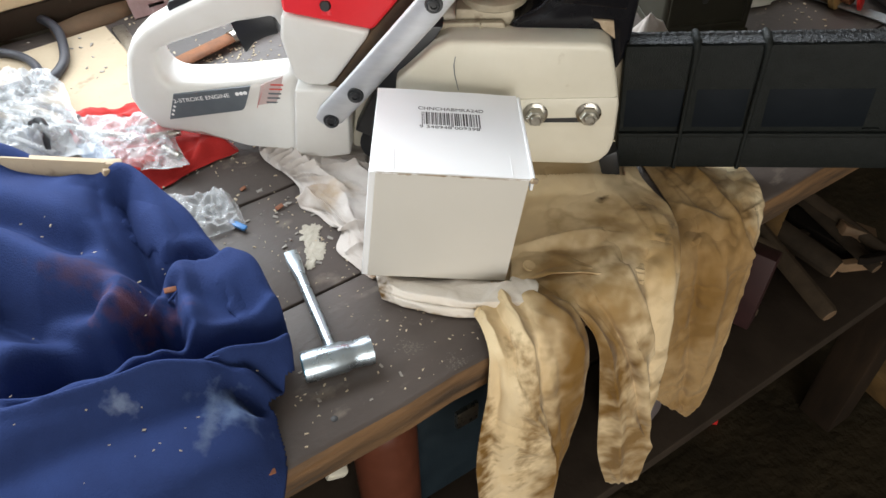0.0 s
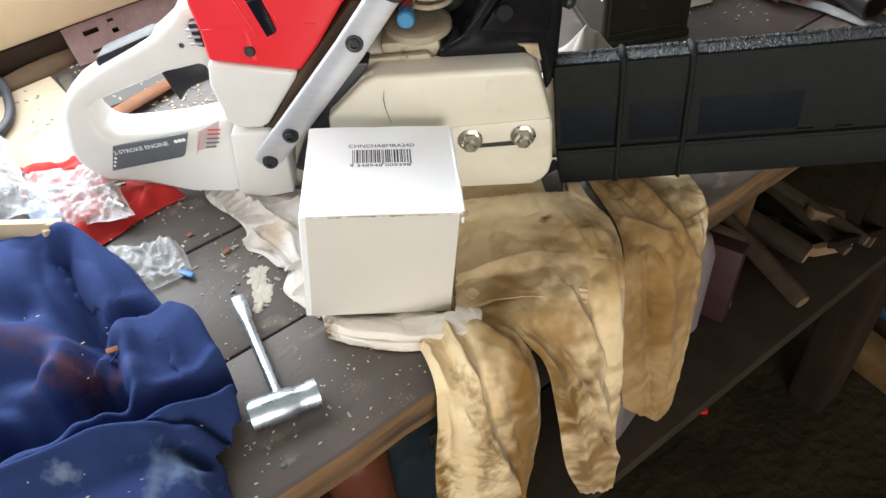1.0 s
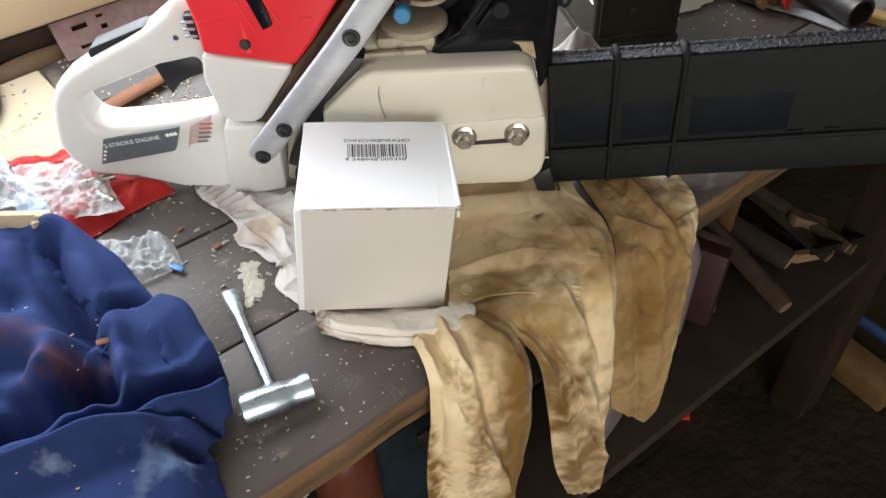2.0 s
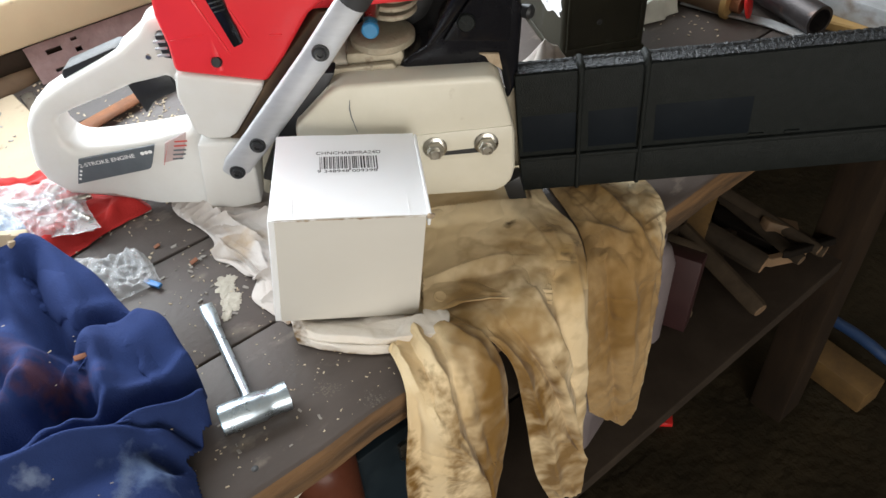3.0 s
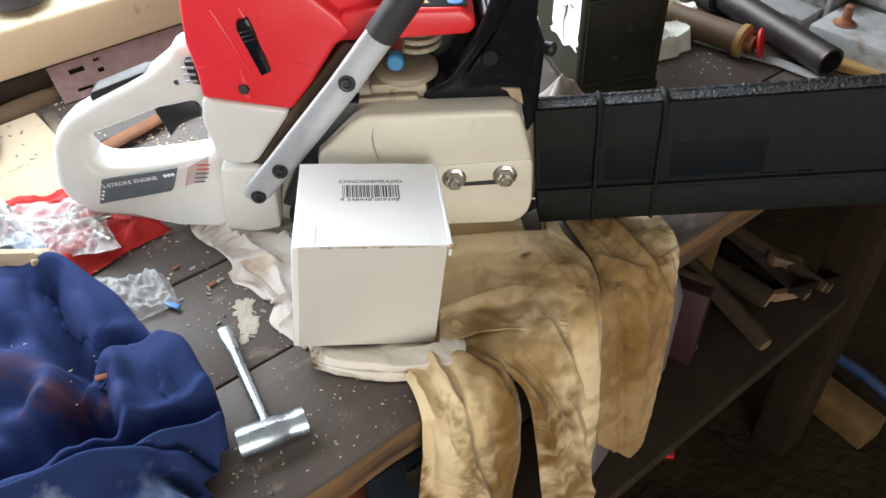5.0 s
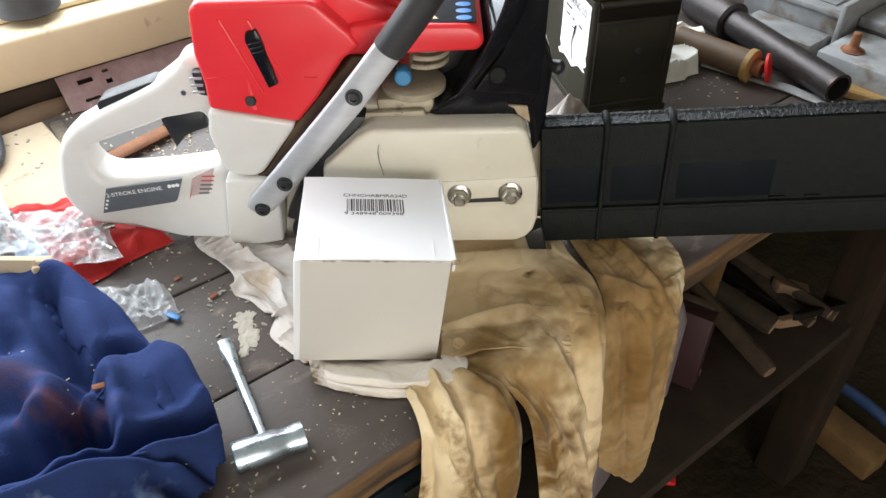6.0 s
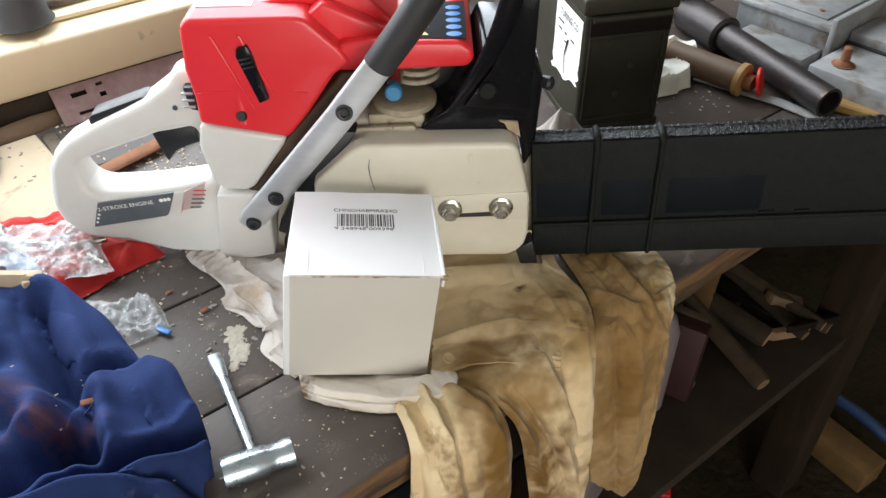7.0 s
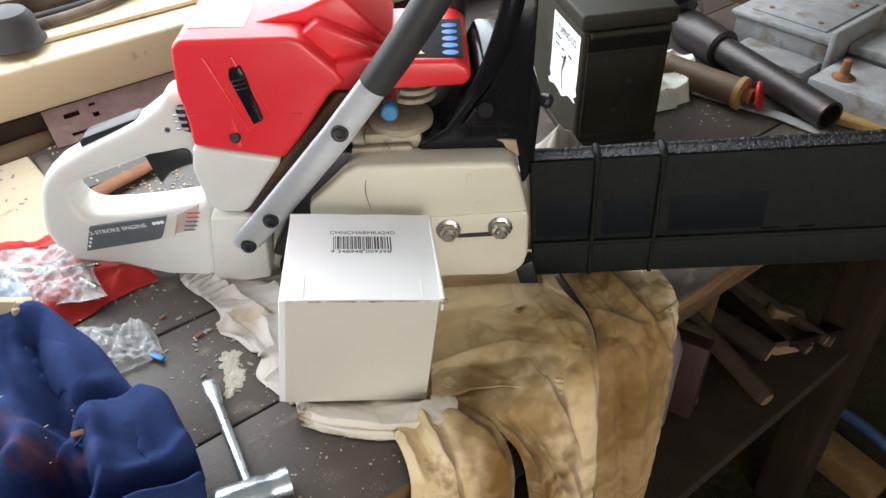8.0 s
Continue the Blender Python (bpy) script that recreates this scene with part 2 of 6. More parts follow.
M_HOOD = mat("navy_fleece", (0.023, 0.043, 0.138), (0.0155, 0.029, 0.101), 30, 0.3, 0.9, bump=0.6, bscale=700, depth=0.0010, spec=0.15,
             spots=[((0.146, -0.066, 0.045), (0.022, 0.014, 0.03), (0.12, 0.17, 0.28), 0.75), ((0.136, -0.087, 0.04), (0.006, 0.020, 0.03), (0.10, 0.13, 0.2), 0.6),
                    ((0.083, -0.081, 0.05), (0.010, 0.006, 0.03), (0.16, 0.2, 0.3), 0.7), ((0.062, -0.004, 0.055), (0.030, 0.016, 0.04), (0.12, 0.045, 0.05), 0.6),
                    ((0.025, 0.022, 0.06), (0.035, 0.014, 0.04), (0.07, 0.035, 0.055), 0.5)])
BROWN = (0.19, 0.098, 0.020)
M_CANVAS = mat("stained_canvas", (0.80, 0.655, 0.435), (0.69, 0.52, 0.29), 6, 0.2, 0.85, bump=0.25, bscale=900, creases=(17, 0.0030), sheen=0.1, spec=0.2,
               stain=(0.40, 0.23, 0.055), sscale=6, samount=0.34, depth=0.0010, veins=(26, (0.28, 0.16, 0.05), 0.38),
               spots=[(q, tuple(e * (1.3 if w[0] > 0.02 else 1.0) for e in w), k, min(1.0, f * 1.15)) for q, w, k, f in [((0.088, -0.115, -0.05), (0.045, 0.06, 0.13), BROWN, 0.8), ((0.125, -0.10, -0.14), (0.03, 0.05, 0.12), BROWN, 0.75), ((0.07, -0.11, -0.20), (0.03, 0.05, 0.06), BROWN, 0.7),
                      ((-0.072, -0.12, -0.03), (0.028, 0.05, 0.08), BROWN, 0.85), ((-0.160, -0.125, -0.10), (0.013, 0.05, 0.16), BROWN, 0.85), ((-0.085, -0.13, -0.17), (0.022, 0.05, 0.11), BROWN, 0.8), ((-0.125, -0.13, -0.06), (0.010, 0.04, 0.10), BROWN, 0.6),
                      ((-0.035, -0.125, -0.07), (0.022, 0.05, 0.09), BROWN, 0.85), ((0.000, -0.14, -0.20), (0.026, 0.05, 0.10), BROWN, 0.7), ((-0.05, -0.07, 0.02), (0.06, 0.022, 0.03), (0.34, 0.215, 0.085), 0.7), ((0.035, -0.13, -0.27), (0.03, 0.05, 0.06), BROWN, 0.6),
                      ((-0.03, -0.110, 0.0), (0.04, 0.022, 0.03), (0.34, 0.215, 0.085), 0.65), ((-0.075, -0.13, -0.10), (0.026, 0.06, 0.13), BROWN, 0.75), ((0.045, -0.060, 0.0), (0.008, 0.007, 0.03), (0.05, 0.035, 0.02), 0.9), ((0.035, -0.095, 0.0), (0.007, 0.009, 0.03), (0.05, 0.035, 0.02), 0.9),
                      ((0.050, -0.090, 0.0), (0.006, 0.006, 0.03), (0.05, 0.035, 0.02), 0.9), ((0.032, -0.13, -0.13), (0.005, 0.03, 0.006), (0.07, 0.045, 0.02), 0.9), ((0.030, -0.03, 0.01), (0.007, 0.004, 0.02), (0.06, 0.04, 0.02), 0.9)]])
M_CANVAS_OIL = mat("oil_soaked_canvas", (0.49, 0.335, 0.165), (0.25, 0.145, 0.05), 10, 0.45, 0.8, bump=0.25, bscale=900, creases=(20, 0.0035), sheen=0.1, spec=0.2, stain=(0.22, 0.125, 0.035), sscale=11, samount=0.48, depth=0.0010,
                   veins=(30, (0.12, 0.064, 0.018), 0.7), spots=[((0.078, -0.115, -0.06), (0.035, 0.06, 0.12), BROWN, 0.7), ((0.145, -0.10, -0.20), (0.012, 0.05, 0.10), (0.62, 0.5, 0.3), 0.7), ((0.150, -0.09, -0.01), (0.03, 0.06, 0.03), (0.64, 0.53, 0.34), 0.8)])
# pale canvas again, brightened in colour to offset the carton's shadow
M_CANVAS_BAND = mat("waistband_canvas", (0.84, 0.79, 0.72), (0.74, 0.67, 0.58), 20, 0.35, 0.85, bump=0.3, bscale=900, creases=(26, 0.0015), spec=0.2, stain=(0.50, 0.35, 0.20), sscale=20, samount=0.12,
                    spots=[((-0.173, -0.008, 0.006), (0.010, 0.012, 0.012), (0.16, 0.09, 0.03), 0.9), ((-0.150, -0.045, 0.001), (0.05, 0.03, 0.003), (0.34, 0.21, 0.09), 0.8)])
M_CANVAS_W = mat("pale_canvas", (0.66, 0.615, 0.575), (0.50, 0.445, 0.40), 18, 0.35, 0.85, bump=0.3, bscale=900, creases=(24, 0.0025), sheen=0.1, spec=0.2,
                 stain=(0.42, 0.30, 0.18), sscale=16, samount=0.16, depth=0.0012,
                 spots=[((-0.168, 0.006, 0.006), (0.010, 0.016, 0.02), (0.22, 0.12, 0.04), 0.8), ((-0.115, -0.052, 0.008), (0.022, 0.012, 0.02), (0.26, 0.15, 0.06), 0.7), ((-0.155, -0.030, 0.003), (0.012, 0.018, 0.006), (0.26, 0.15, 0.06), 0.8)])
M_REDCLOTH = mat("red_cloth", (0.55, 0.03, 0.025), (0.42, 0.02, 0.018), 30, 0.4, 0.8, bump=0.4, bscale=600, sheen=0.15, spec=0.25)
M_BAG = mat("clear_bag", (0.85, 0.87, 0.88), (0.75, 0.78, 0.8), 60, 0.4, 0.09, bump=0.9, bscale=70, alpha=0.30, depth=0.003)
M_BAGBLUE = mat("blue_plastic", (0.06, 0.25, 0.6), (0.05, 0.2, 0.5), 60, 0.3, 0.3, bump=0.05)
M_BAGPINK = mat("pale_pink_print", (0.72, 0.55, 0.54), (0.75, 0.66, 0.64), 60, 0.4, 0.4, bump=0.1)
M_PLY = mat("pale_board", (0.50, 0.40, 0.28), (0.42, 0.33, 0.22), 12, 0.3, 0.8, bump=0.3, bscale=140, stain=(0.24, 0.18, 0.12), sscale=42, samount=-0.06)
M_MAUVE = mat("rusty_painted_steel", (0.29, 0.19, 0.18), (0.2, 0.12, 0.11), 60, 0.4, 0.5, metal=0.1, bump=0.6, bscale=120, stain=(0.45, 0.38, 0.36), sscale=45, samount=-0.02, depth=0.002)
M_RUST = mat("rusty_steel", (0.30, 0.12, 0.05), (0.16, 0.07, 0.035), 60, 0.4, 0.8, metal=0.2, bump=0.5, bscale=300)
M_ORANGE = mat("orange_wood", (0.45, 0.18, 0.05), (0.35, 0.12, 0.03), 60, 0.4, 0.6, bump=0.2)
M_CABLE = mat("dark_cable", (0.05, 0.052, 0.065), (0.035, 0.036, 0.045), 60, 0.3, 0.45, bump=0.15)
M_NAVYBOX = mat("dark_blue_metal", (0.022, 0.028, 0.05), (0.015, 0.02, 0.035), 40, 0.3, 0.45, bump=0.2)
M_OLIVE = mat("olive_steel", (0.032, 0.029, 0.018), (0.020, 0.018, 0.011), 30, 0.3, 0.6, spec=0.25, metal=0.0, bump=0.15, bscale=300, stain=(0.05, 0.05, 0.045), sscale=35, samount=-0.1, rvar=0.1)
M_BROWNT = mat("brown_tube", (0.16, 0.10, 0.06), (0.11, 0.07, 0.04), 40, 0.3, 0.55, bump=0.2)
M_TAN = mat("tan_ring", (0.38, 0.24, 0.09), (0.3, 0.18, 0.06), 50, 0.3, 0.5)
M_REDP = mat("red_cap", (0.7, 0.03, 0.025), (0.6, 0.02, 0.02), 50, 0.3, 0.35, bump=0.0)
M_PIPE = mat("dark_steel_pipe", (0.06, 0.052, 0.052), (0.035, 0.03, 0.03), 60, 0.4, 0.42, metal=0.5, bump=0.3, bscale=250, stain=(0.16, 0.09, 0.06), sscale=50, samount=-0.05)
M_GREYP = mat("grey_painted_steel", (0.36, 0.37, 0.38), (0.22, 0.225, 0.225), 22, 0.4, 0.5, metal=0.1, bump=0.3, bscale=150, stain=(0.13, 0.085, 0.05), sscale=24, samount=0.38, depth=0.002)
M_PAPER = mat("waxed_paper", (0.72, 0.71, 0.64), (0.6, 0.59, 0.52), 40, 0.4, 0.5, bump=0.4, bscale=150)
M_SAWDUST = mat("wood_chip", (0.50, 0.42, 0.31), (0.36, 0.29, 0.20), 90, 0.4, 0.9, vary=0.35)
M_STONE = mat("grit", (0.34, 0.32, 0.29), (0.2, 0.18, 0.16), 90, 0.4, 0.9, vary=0.3)
M_PAINT = mat("dried_paint", (0.50, 0.465, 0.39), (0.38, 0.345, 0.28), 90, 0.4, 0.8, bump=0.8, bscale=250, depth=0.002)
M_DUST = mat("dry_dust", (0.17, 0.145, 0.12), (0.13, 0.11, 0.09), 150, 0.4, 0.95)
M_LEAFBIT = mat("dry_leaf", (0.30, 0.12, 0.06), (0.2, 0.075, 0.04), 90, 0.4, 0.85)
# jar, jug, hose and teal case are darkened too, for the under-bench shade
M_POT = mat("red_brown_jar", (0.13, 0.040, 0.022), (0.09, 0.028, 0.015), 40, 0.3, 0.35, bump=0.1)
M_PALEJUG = mat("cloudy_plastic", (0.20, 0.165, 0.165), (0.15, 0.125, 0.125), 20, 0.3, 0.4, bump=0.1)
M_CUP = mat("grey_black_rubber", (0.045, 0.042, 0.042), (0.03, 0.028, 0.028), 40, 0.3, 0.6, bump=0.2)
M_BLUEHOSE = mat("blue_hose", (0.02, 0.05, 0.14), (0.015, 0.04, 0.1), 60, 0.3, 0.5, bump=0.1)
M_TEAL = mat("dark_teal_metal", (0.010, 0.020, 0.027), (0.007, 0.014, 0.02), 40, 0.3, 0.5)

# ---- building helpers ----
PLACE = {}


def thing(name, at, label, category, group="", kind="", turn=0.0):
    """An Empty at the base of a thing; its parts are given in world metres."""
    ob = new(name)
    ob.empty_display_size = 0.05
    m = Matrix.Translation(at) @ Matrix.Rotation(radians(turn), 4, "Z")
    ob.matrix_basis = m
    PLACE[ob.name] = m
    return tagged(ob, label, category, group, kind)


def link_mesh(name, bm, material, smooth=True):
    bmesh.ops.recalc_face_normals(bm, faces=bm.faces[:])
    me = bpy.data.meshes.new(name)
    bm.to_mesh(me)
    bm.free()
    for mt in (material if isinstance(material, (list, tuple)) else [material]):
        me.materials.append(mt)
    if smooth:
        me.shade_smooth()
        me.set_sharp_from_angle(angle=radians(38))
    return new(name, me)


def part(name, bm, material, parent, label="", smooth=True):
    m = PLACE[parent.name]
    bm.transform(m.inverted())
    ob = link_mesh(name, bm, material, smooth)
    ob.parent = parent
    PLACE[ob.name] = m
    return tagged(ob, label)


def single(name, bm, material, at, label, category, group="", kind="", smooth=True):
    """A thing that is one mesh, given in world metres."""
    m = Matrix.Translation(at)
    bm.transform(m.inverted())
    ob = link_mesh(name, bm, material, smooth)
    ob.matrix_basis = m
    PLACE[ob.name] = m
    return tagged(ob, label, category, group, kind)


def soft_edges(bm, width, seg=2, angle=28):
    es = [e for e in bm.edges if len(e.link_faces) == 2 and e.calc_face_angle(0) > radians(angle)]
    if width > 0 and es:
        bmesh.ops.bevel(bm, geom=es, offset=width, segments=seg, affect="EDGES", profile=0.5, clamp_overlap=True)
    return bm


def block(size, m, bev=0.002, seg=2):
    bm = bmesh.new()
    bmesh.ops.create_cube(bm, size=1.0)
    bm.transform(Matrix.Diagonal((*size, 1)))
    soft_edges(bm, bev, seg)
    bm.transform(m)
    return bm


def span(a, b, bev=0.002, m=None, seg=2):
    """A block between two corners."""
    a, b = Vector(a), Vector(b)
    return block(b - a, (m or Matrix()) @ Matrix.Translation((a + b) / 2), bev, seg)


def prism(pts, d0, d1, bev=0.003, seg=2, m=None):
    """A profile in x, z, given depth from y = d0 to d1, with rounded edges."""
    bm = bmesh.new()
    f = bm.faces.new([bm.verts.new((x, d0, z)) for x, z in pts])
    r = bmesh.ops.extrude_face_region(bm, geom=[f])
    bmesh.ops.translate(bm, verts=[v for v in r["geom"] if isinstance(v, bmesh.types.BMVert)], vec=(0, d1 - d0, 0))
    bmesh.ops.recalc_face_normals(bm, faces=bm.faces[:])
    soft_edges(bm, bev, seg, 20)
    if m:
        bm.transform(m)
    return bm


def ring(outer, inner, d0, d1, bev=0.004, seg=3):
    """A closed loop between two profiles with the same number of corners."""
    bm = bmesh.new()
    n = len(outer)
    rows = [[bm.verts.new((x, y, z)) for x, z in p] for y in (d0, d1) for p in (outer, inner)]
    fo, fi, bo, bi = rows
    for i in range(n):
        j = (i + 1) % n
        for q in ((fo[i], fo[j], fi[j], fi[i]), (bo[i], bi[i], bi[j], bo[j]), (fo[i], bo[i], bo[j], fo[j]), (fi[i], fi[j], bi[j], bi[i])):
            bm.faces.new(q)
    bmesh.ops.recalc_face_normals(bm, faces=bm.faces[:])
    es = [e for e in bm.edges if e.calc_face_angle(0) > radians(50)]
    if not bev:
        return bm
    bmesh.ops.bevel(bm, geom=es, offset=bev, segments=seg, affect="EDGES", profile=0.5, clamp_overlap=True)
    return bm


def tube(pts, rad, n=12, flat=1.0, smooth_steps=0, closed_ends=True, side=None):
    """A sweep along points; rad: one radius or one for each point; flat: the second axis against the first."""
    pts = [Vector(p) for p in pts]
    rads = list(rad) if isinstance(rad, (list, tuple)) else [rad] * len(pts)
    for _ in range(smooth_steps):
        q, r = [pts[0]], [rads[0]]
        for i in range(len(pts) - 1):
            q += [pts[i] * 0.75 + pts[i + 1] * 0.25, pts[i] * 0.25 + pts[i + 1] * 0.75]
            r += [rads[i] * 0.75 + rads[i + 1] * 0.25, rads[i] * 0.25 + rads[i + 1] * 0.75]
        pts, rads = q + [pts[-1]], r + [rads[-1]]
    bm = bmesh.new()
    loops = []
    ref = Vector(side) if side else None
    for i, p in enumerate(pts):
        d = (pts[min(i + 1, len(pts) - 1)] - pts[max(i - 1, 0)]).normalized()
        if ref is None:
            ref = d.orthogonal()
        s = (ref - d * ref.dot(d)).normalized()
        ref = s
        w = d.cross(s)
        loops.append([bm.verts.new(p + rads[i] * (math.cos(a) * s + flat * math.sin(a) * w)) for a in (2 * math.pi * k / n for k in range(n))])
    for a, b in zip(loops, loops[1:]):
        for k in range(n):
            bm.faces.new((a[k], a[(k + 1) % n], b[(k + 1) % n], b[k]))
    if closed_ends:
        bm.faces.new(loops[0][::-1])
        bm.faces.new(loops[-1])
    return bm


def turned(profile, m, n=24):
    """A lathe form: (radius, height) pairs about z, placed by m."""
    bm = bmesh.new()
    loops = [[bm.verts.new((r * math.cos(2 * math.pi * k / n), r * math.sin(2 * math.pi * k / n), h)) for k in range(n)] for r, h in profile]
    for a, b in zip(loops, loops[1:]):
        for k in range(n):
            bm.faces.new((a[k], a[(k + 1) % n], b[(k + 1) % n], b[k]))
    bm.faces.new(loops[0][::-1])
    bm.faces.new(loops[-1])
    bm.transform(m)
    return bm


def facing(p, normal):
    """A pose at p whose z axis points along normal."""
    return Matrix.Translation(p) @ Vector(normal).to_track_quat("Z", "Y").to_matrix().to_4x4()


def smoothstep(x):
    x = min(1.0, max(0.0, x))
    return x * x * (3 - 2 * x)


def seg_dist(x, y, a, b):
    ax, ay, bx, by = a[0], a[1], b[0], b[1]
    dx, dy = bx - ax, by - ay
    t = min(1.0, max(0.0, ((x - ax) * dx + (y - ay) * dy) / (dx * dx + dy * dy + 1e-12)))
    return math.hypot(x - ax - t * dx, y - ay - t * dy), t


def wrinkle(x, y, z=0.0, scale=30.0, seed=0.0):
    """Ridged noise, for creases."""
    n = noise.noise((x * scale + seed, y * scale - seed, z * scale + seed * 2))
    return (1 - abs(n) * 2.2)


def sheet(nx, ny, fn, thick=0.0015, keep=None):
    """A grid of points fn(i, j) in 0..1, with thickness downwards along the normals."""
    bm = bmesh.new()
    g = [[bm.verts.new(fn(i / (nx - 1), j / (ny - 1))) for j in range(ny)] for i in range(nx)]
    for i in range(nx - 1):
        for j in range(ny - 1):
            if keep is None or keep((i + 0.5) / (nx - 1), (j + 0.5) / (ny - 1)):
                bm.faces.new((g[i][j], g[i + 1][j], g[i + 1][j + 1], g[i][j + 1]))
    loose = [v for v in bm.verts if not v.link_faces]
    bmesh.ops.delete(bm, geom=loose, context="VERTS")
    return bm


def patch(cx, cy, radius, height, rings=14, n=48):
    """A sheet round a centre: radius(angle) is its outline, height(x, y, k) its lift, k from 0 at the middle to 1 at the rim."""
    bm = bmesh.new()
    mid = bm.verts.new((cx, cy, height(cx, cy, 0.0)))
    prev = None
    for r in range(1, rings + 1):
        k = r / rings
        loop = []
        for s in range(n):
            a = 2 * math.pi * s / n
            x, y = cx + k * radius(a) * math.cos(a), cy + k * radius(a) * math.sin(a)
            loop.append(bm.verts.new((x, y, height(x, y, k))))
        for s in range(n):
            if prev:
                bm.faces.new((prev[s], loop[s], loop[(s + 1) % n], prev[(s + 1) % n]))
            else:
                bm.faces.new((mid, loop[s], loop[(s + 1) % n]))
        prev = loop
    return bm


def lettering(text, size, m, parent, material, name="lettering", squeeze=1.0):
    cu = bpy.data.curves.new(name, "FONT")
    cu.body, cu.size, cu.align_x, cu.align_y, cu.extrude = text, size, "CENTER", "CENTER", 0.00005
    tmp = new("tmp_text", cu)
    me = bpy.data.meshes.new_from_object(tmp.evaluated_get(bpy.context.evaluated_depsgraph_get()))
    bpy.data.objects.remove(tmp)
    bm = bmesh.new()
    bm.from_mesh(me)
    bm.transform(m @ Matrix.Diagonal((squeeze, 1, 1, 1)))
    return part(name, bm, material, parent, smooth=False)


def slab(pts, z0, z1, bev=0.001):
    bm = bmesh.new()
    f = bm.faces.new([bm.verts.new((x, y, z0)) for x, y in pts])
    r = bmesh.ops.extrude_face_region(bm, geom=[f])
    bmesh.ops.translate(bm, verts=[v for v in r["geom"] if isinstance(v, bmesh.types.BMVert)], vec=(0, 0, z1 - z0))
    bmesh.ops.recalc_face_normals(bm, faces=bm.faces[:])
    return soft_edges(bm, bev, 1)


# ---- the shed ----
def room_block(name, a, b, material, bev=0.003):
    ob = link_mesh(name, span(a, b, bev), material)
    ob.matrix_basis = ROOM
    PLACE[ob.name] = ROOM
    return tagged(ob, kind="structure")


W0, W1 = 0.93, 1.05                                   # window wall, inner and outer face
tagged(room_block("floor", (-2.0, -2.6, -0.1), (3.0, 1.05, 0.0), M_FLOOR), "trodden dirt floor of a shed, shade put into its dark colour", "floor")
tagged(room_block("ceiling", (-2.0, -2.6, 2.4), (3.0, 1.05, 2.5), M_CEIL), "unseen shed roof, made pale to bounce light down", "ceiling")
room_block("wall_window_lower", (-2.0, W0, 0.0), (3.0, W1, 0.93), M_WALL)
room_block("wall_window_upper", (-2.0, W0, 1.95), (3.0, W1, 2.4), M_WALL)
room_block("wall_window_left", (-2.0, W0, 0.93), (-1.1, W1, 1.95), M_WALL)
room_block("wall_window_right", (1.25, W0, 0.93), (3.0, W1, 1.95), M_WALL)
room_block("wall_right", (3.0, -2.6, 0.0), (3.12, 1.05, 2.4), M_WALL)
# back wall, left open for the added doorway
room_block("wall_back_right", (-0.05, -2.72, 0.0), (3.12, -2.6, 2.4), M_WALL)
room_block("wall_back_left", (-2.12, -2.72, 0.0), (-1.85, -2.6, 2.4), M_WALL)
room_block("wall_back_over_added_door", (-1.85, -2.72, 2.25), (-0.05, -2.6, 2.4), M_WALL)
room_block("wall_left", (-2.12, -2.6, 0.0), (-2.0, 1.05, 2.4), M_WALL)

# yard outside
ground = link_mesh("ground", span((-300, -300, -0.3), (300, 300, -0.12), 0.0), mat("yard_grass", (0.08, 0.1, 0.04), (0.05, 0.06, 0.03), 3))
tagged(ground, "grassy yard outside the shed", "ground", kind="structure")


def build_window():
    win = thing("window_1", uv(0.05, 0.99, 0.99), "weathered window with a cream painted sill", "window", kind="structure", turn=37)
    sill = part("window_sill", span((-1.15, 0.878, 0.934), (1.30, 1.05, 0.991), 0.005, ROOM, 3), M_SILL, win, "cream painted timber sill, chipped")
    part("sill_lip", span((-1.13, 0.925, 0.9915), (1.28, 1.05, 0.9985), 0.003, ROOM), M_SILL, win)
    fr = part("window_frame", span((-1.1, 0.985, 0.999), (1.25, 1.03, 1.03), 0.004, ROOM), M_FRAME, win, "dark weathered bottom rail")
    part("frame_stile", span((-1.1, 0.985, 1.03), (-1.05, 1.03, 1.95), 0.004, ROOM), M_FRAME, win)
    part("frame_stile", span((1.20, 0.985, 1.03), (1.25, 1.03, 1.95), 0.004, ROOM), M_FRAME, win)
    part("frame_head", span((-1.05, 0.985, 1.90), (1.20, 1.03, 1.95), 0.004, ROOM), M_FRAME, win)
    g = part("pane", span((-1.05, 1.004, 1.03), (1.20, 1.008, 1.90), 0.0, ROOM), M_GLASS, win)
    g.visible_shadow = False


build_window()
tagged(room_block("skirting_board", (-0.9, 0.88, 0.901), (1.2, 0.93, 0.933), M_WOOD_GREY), "grey weathered timber behind the bench top", "trim")


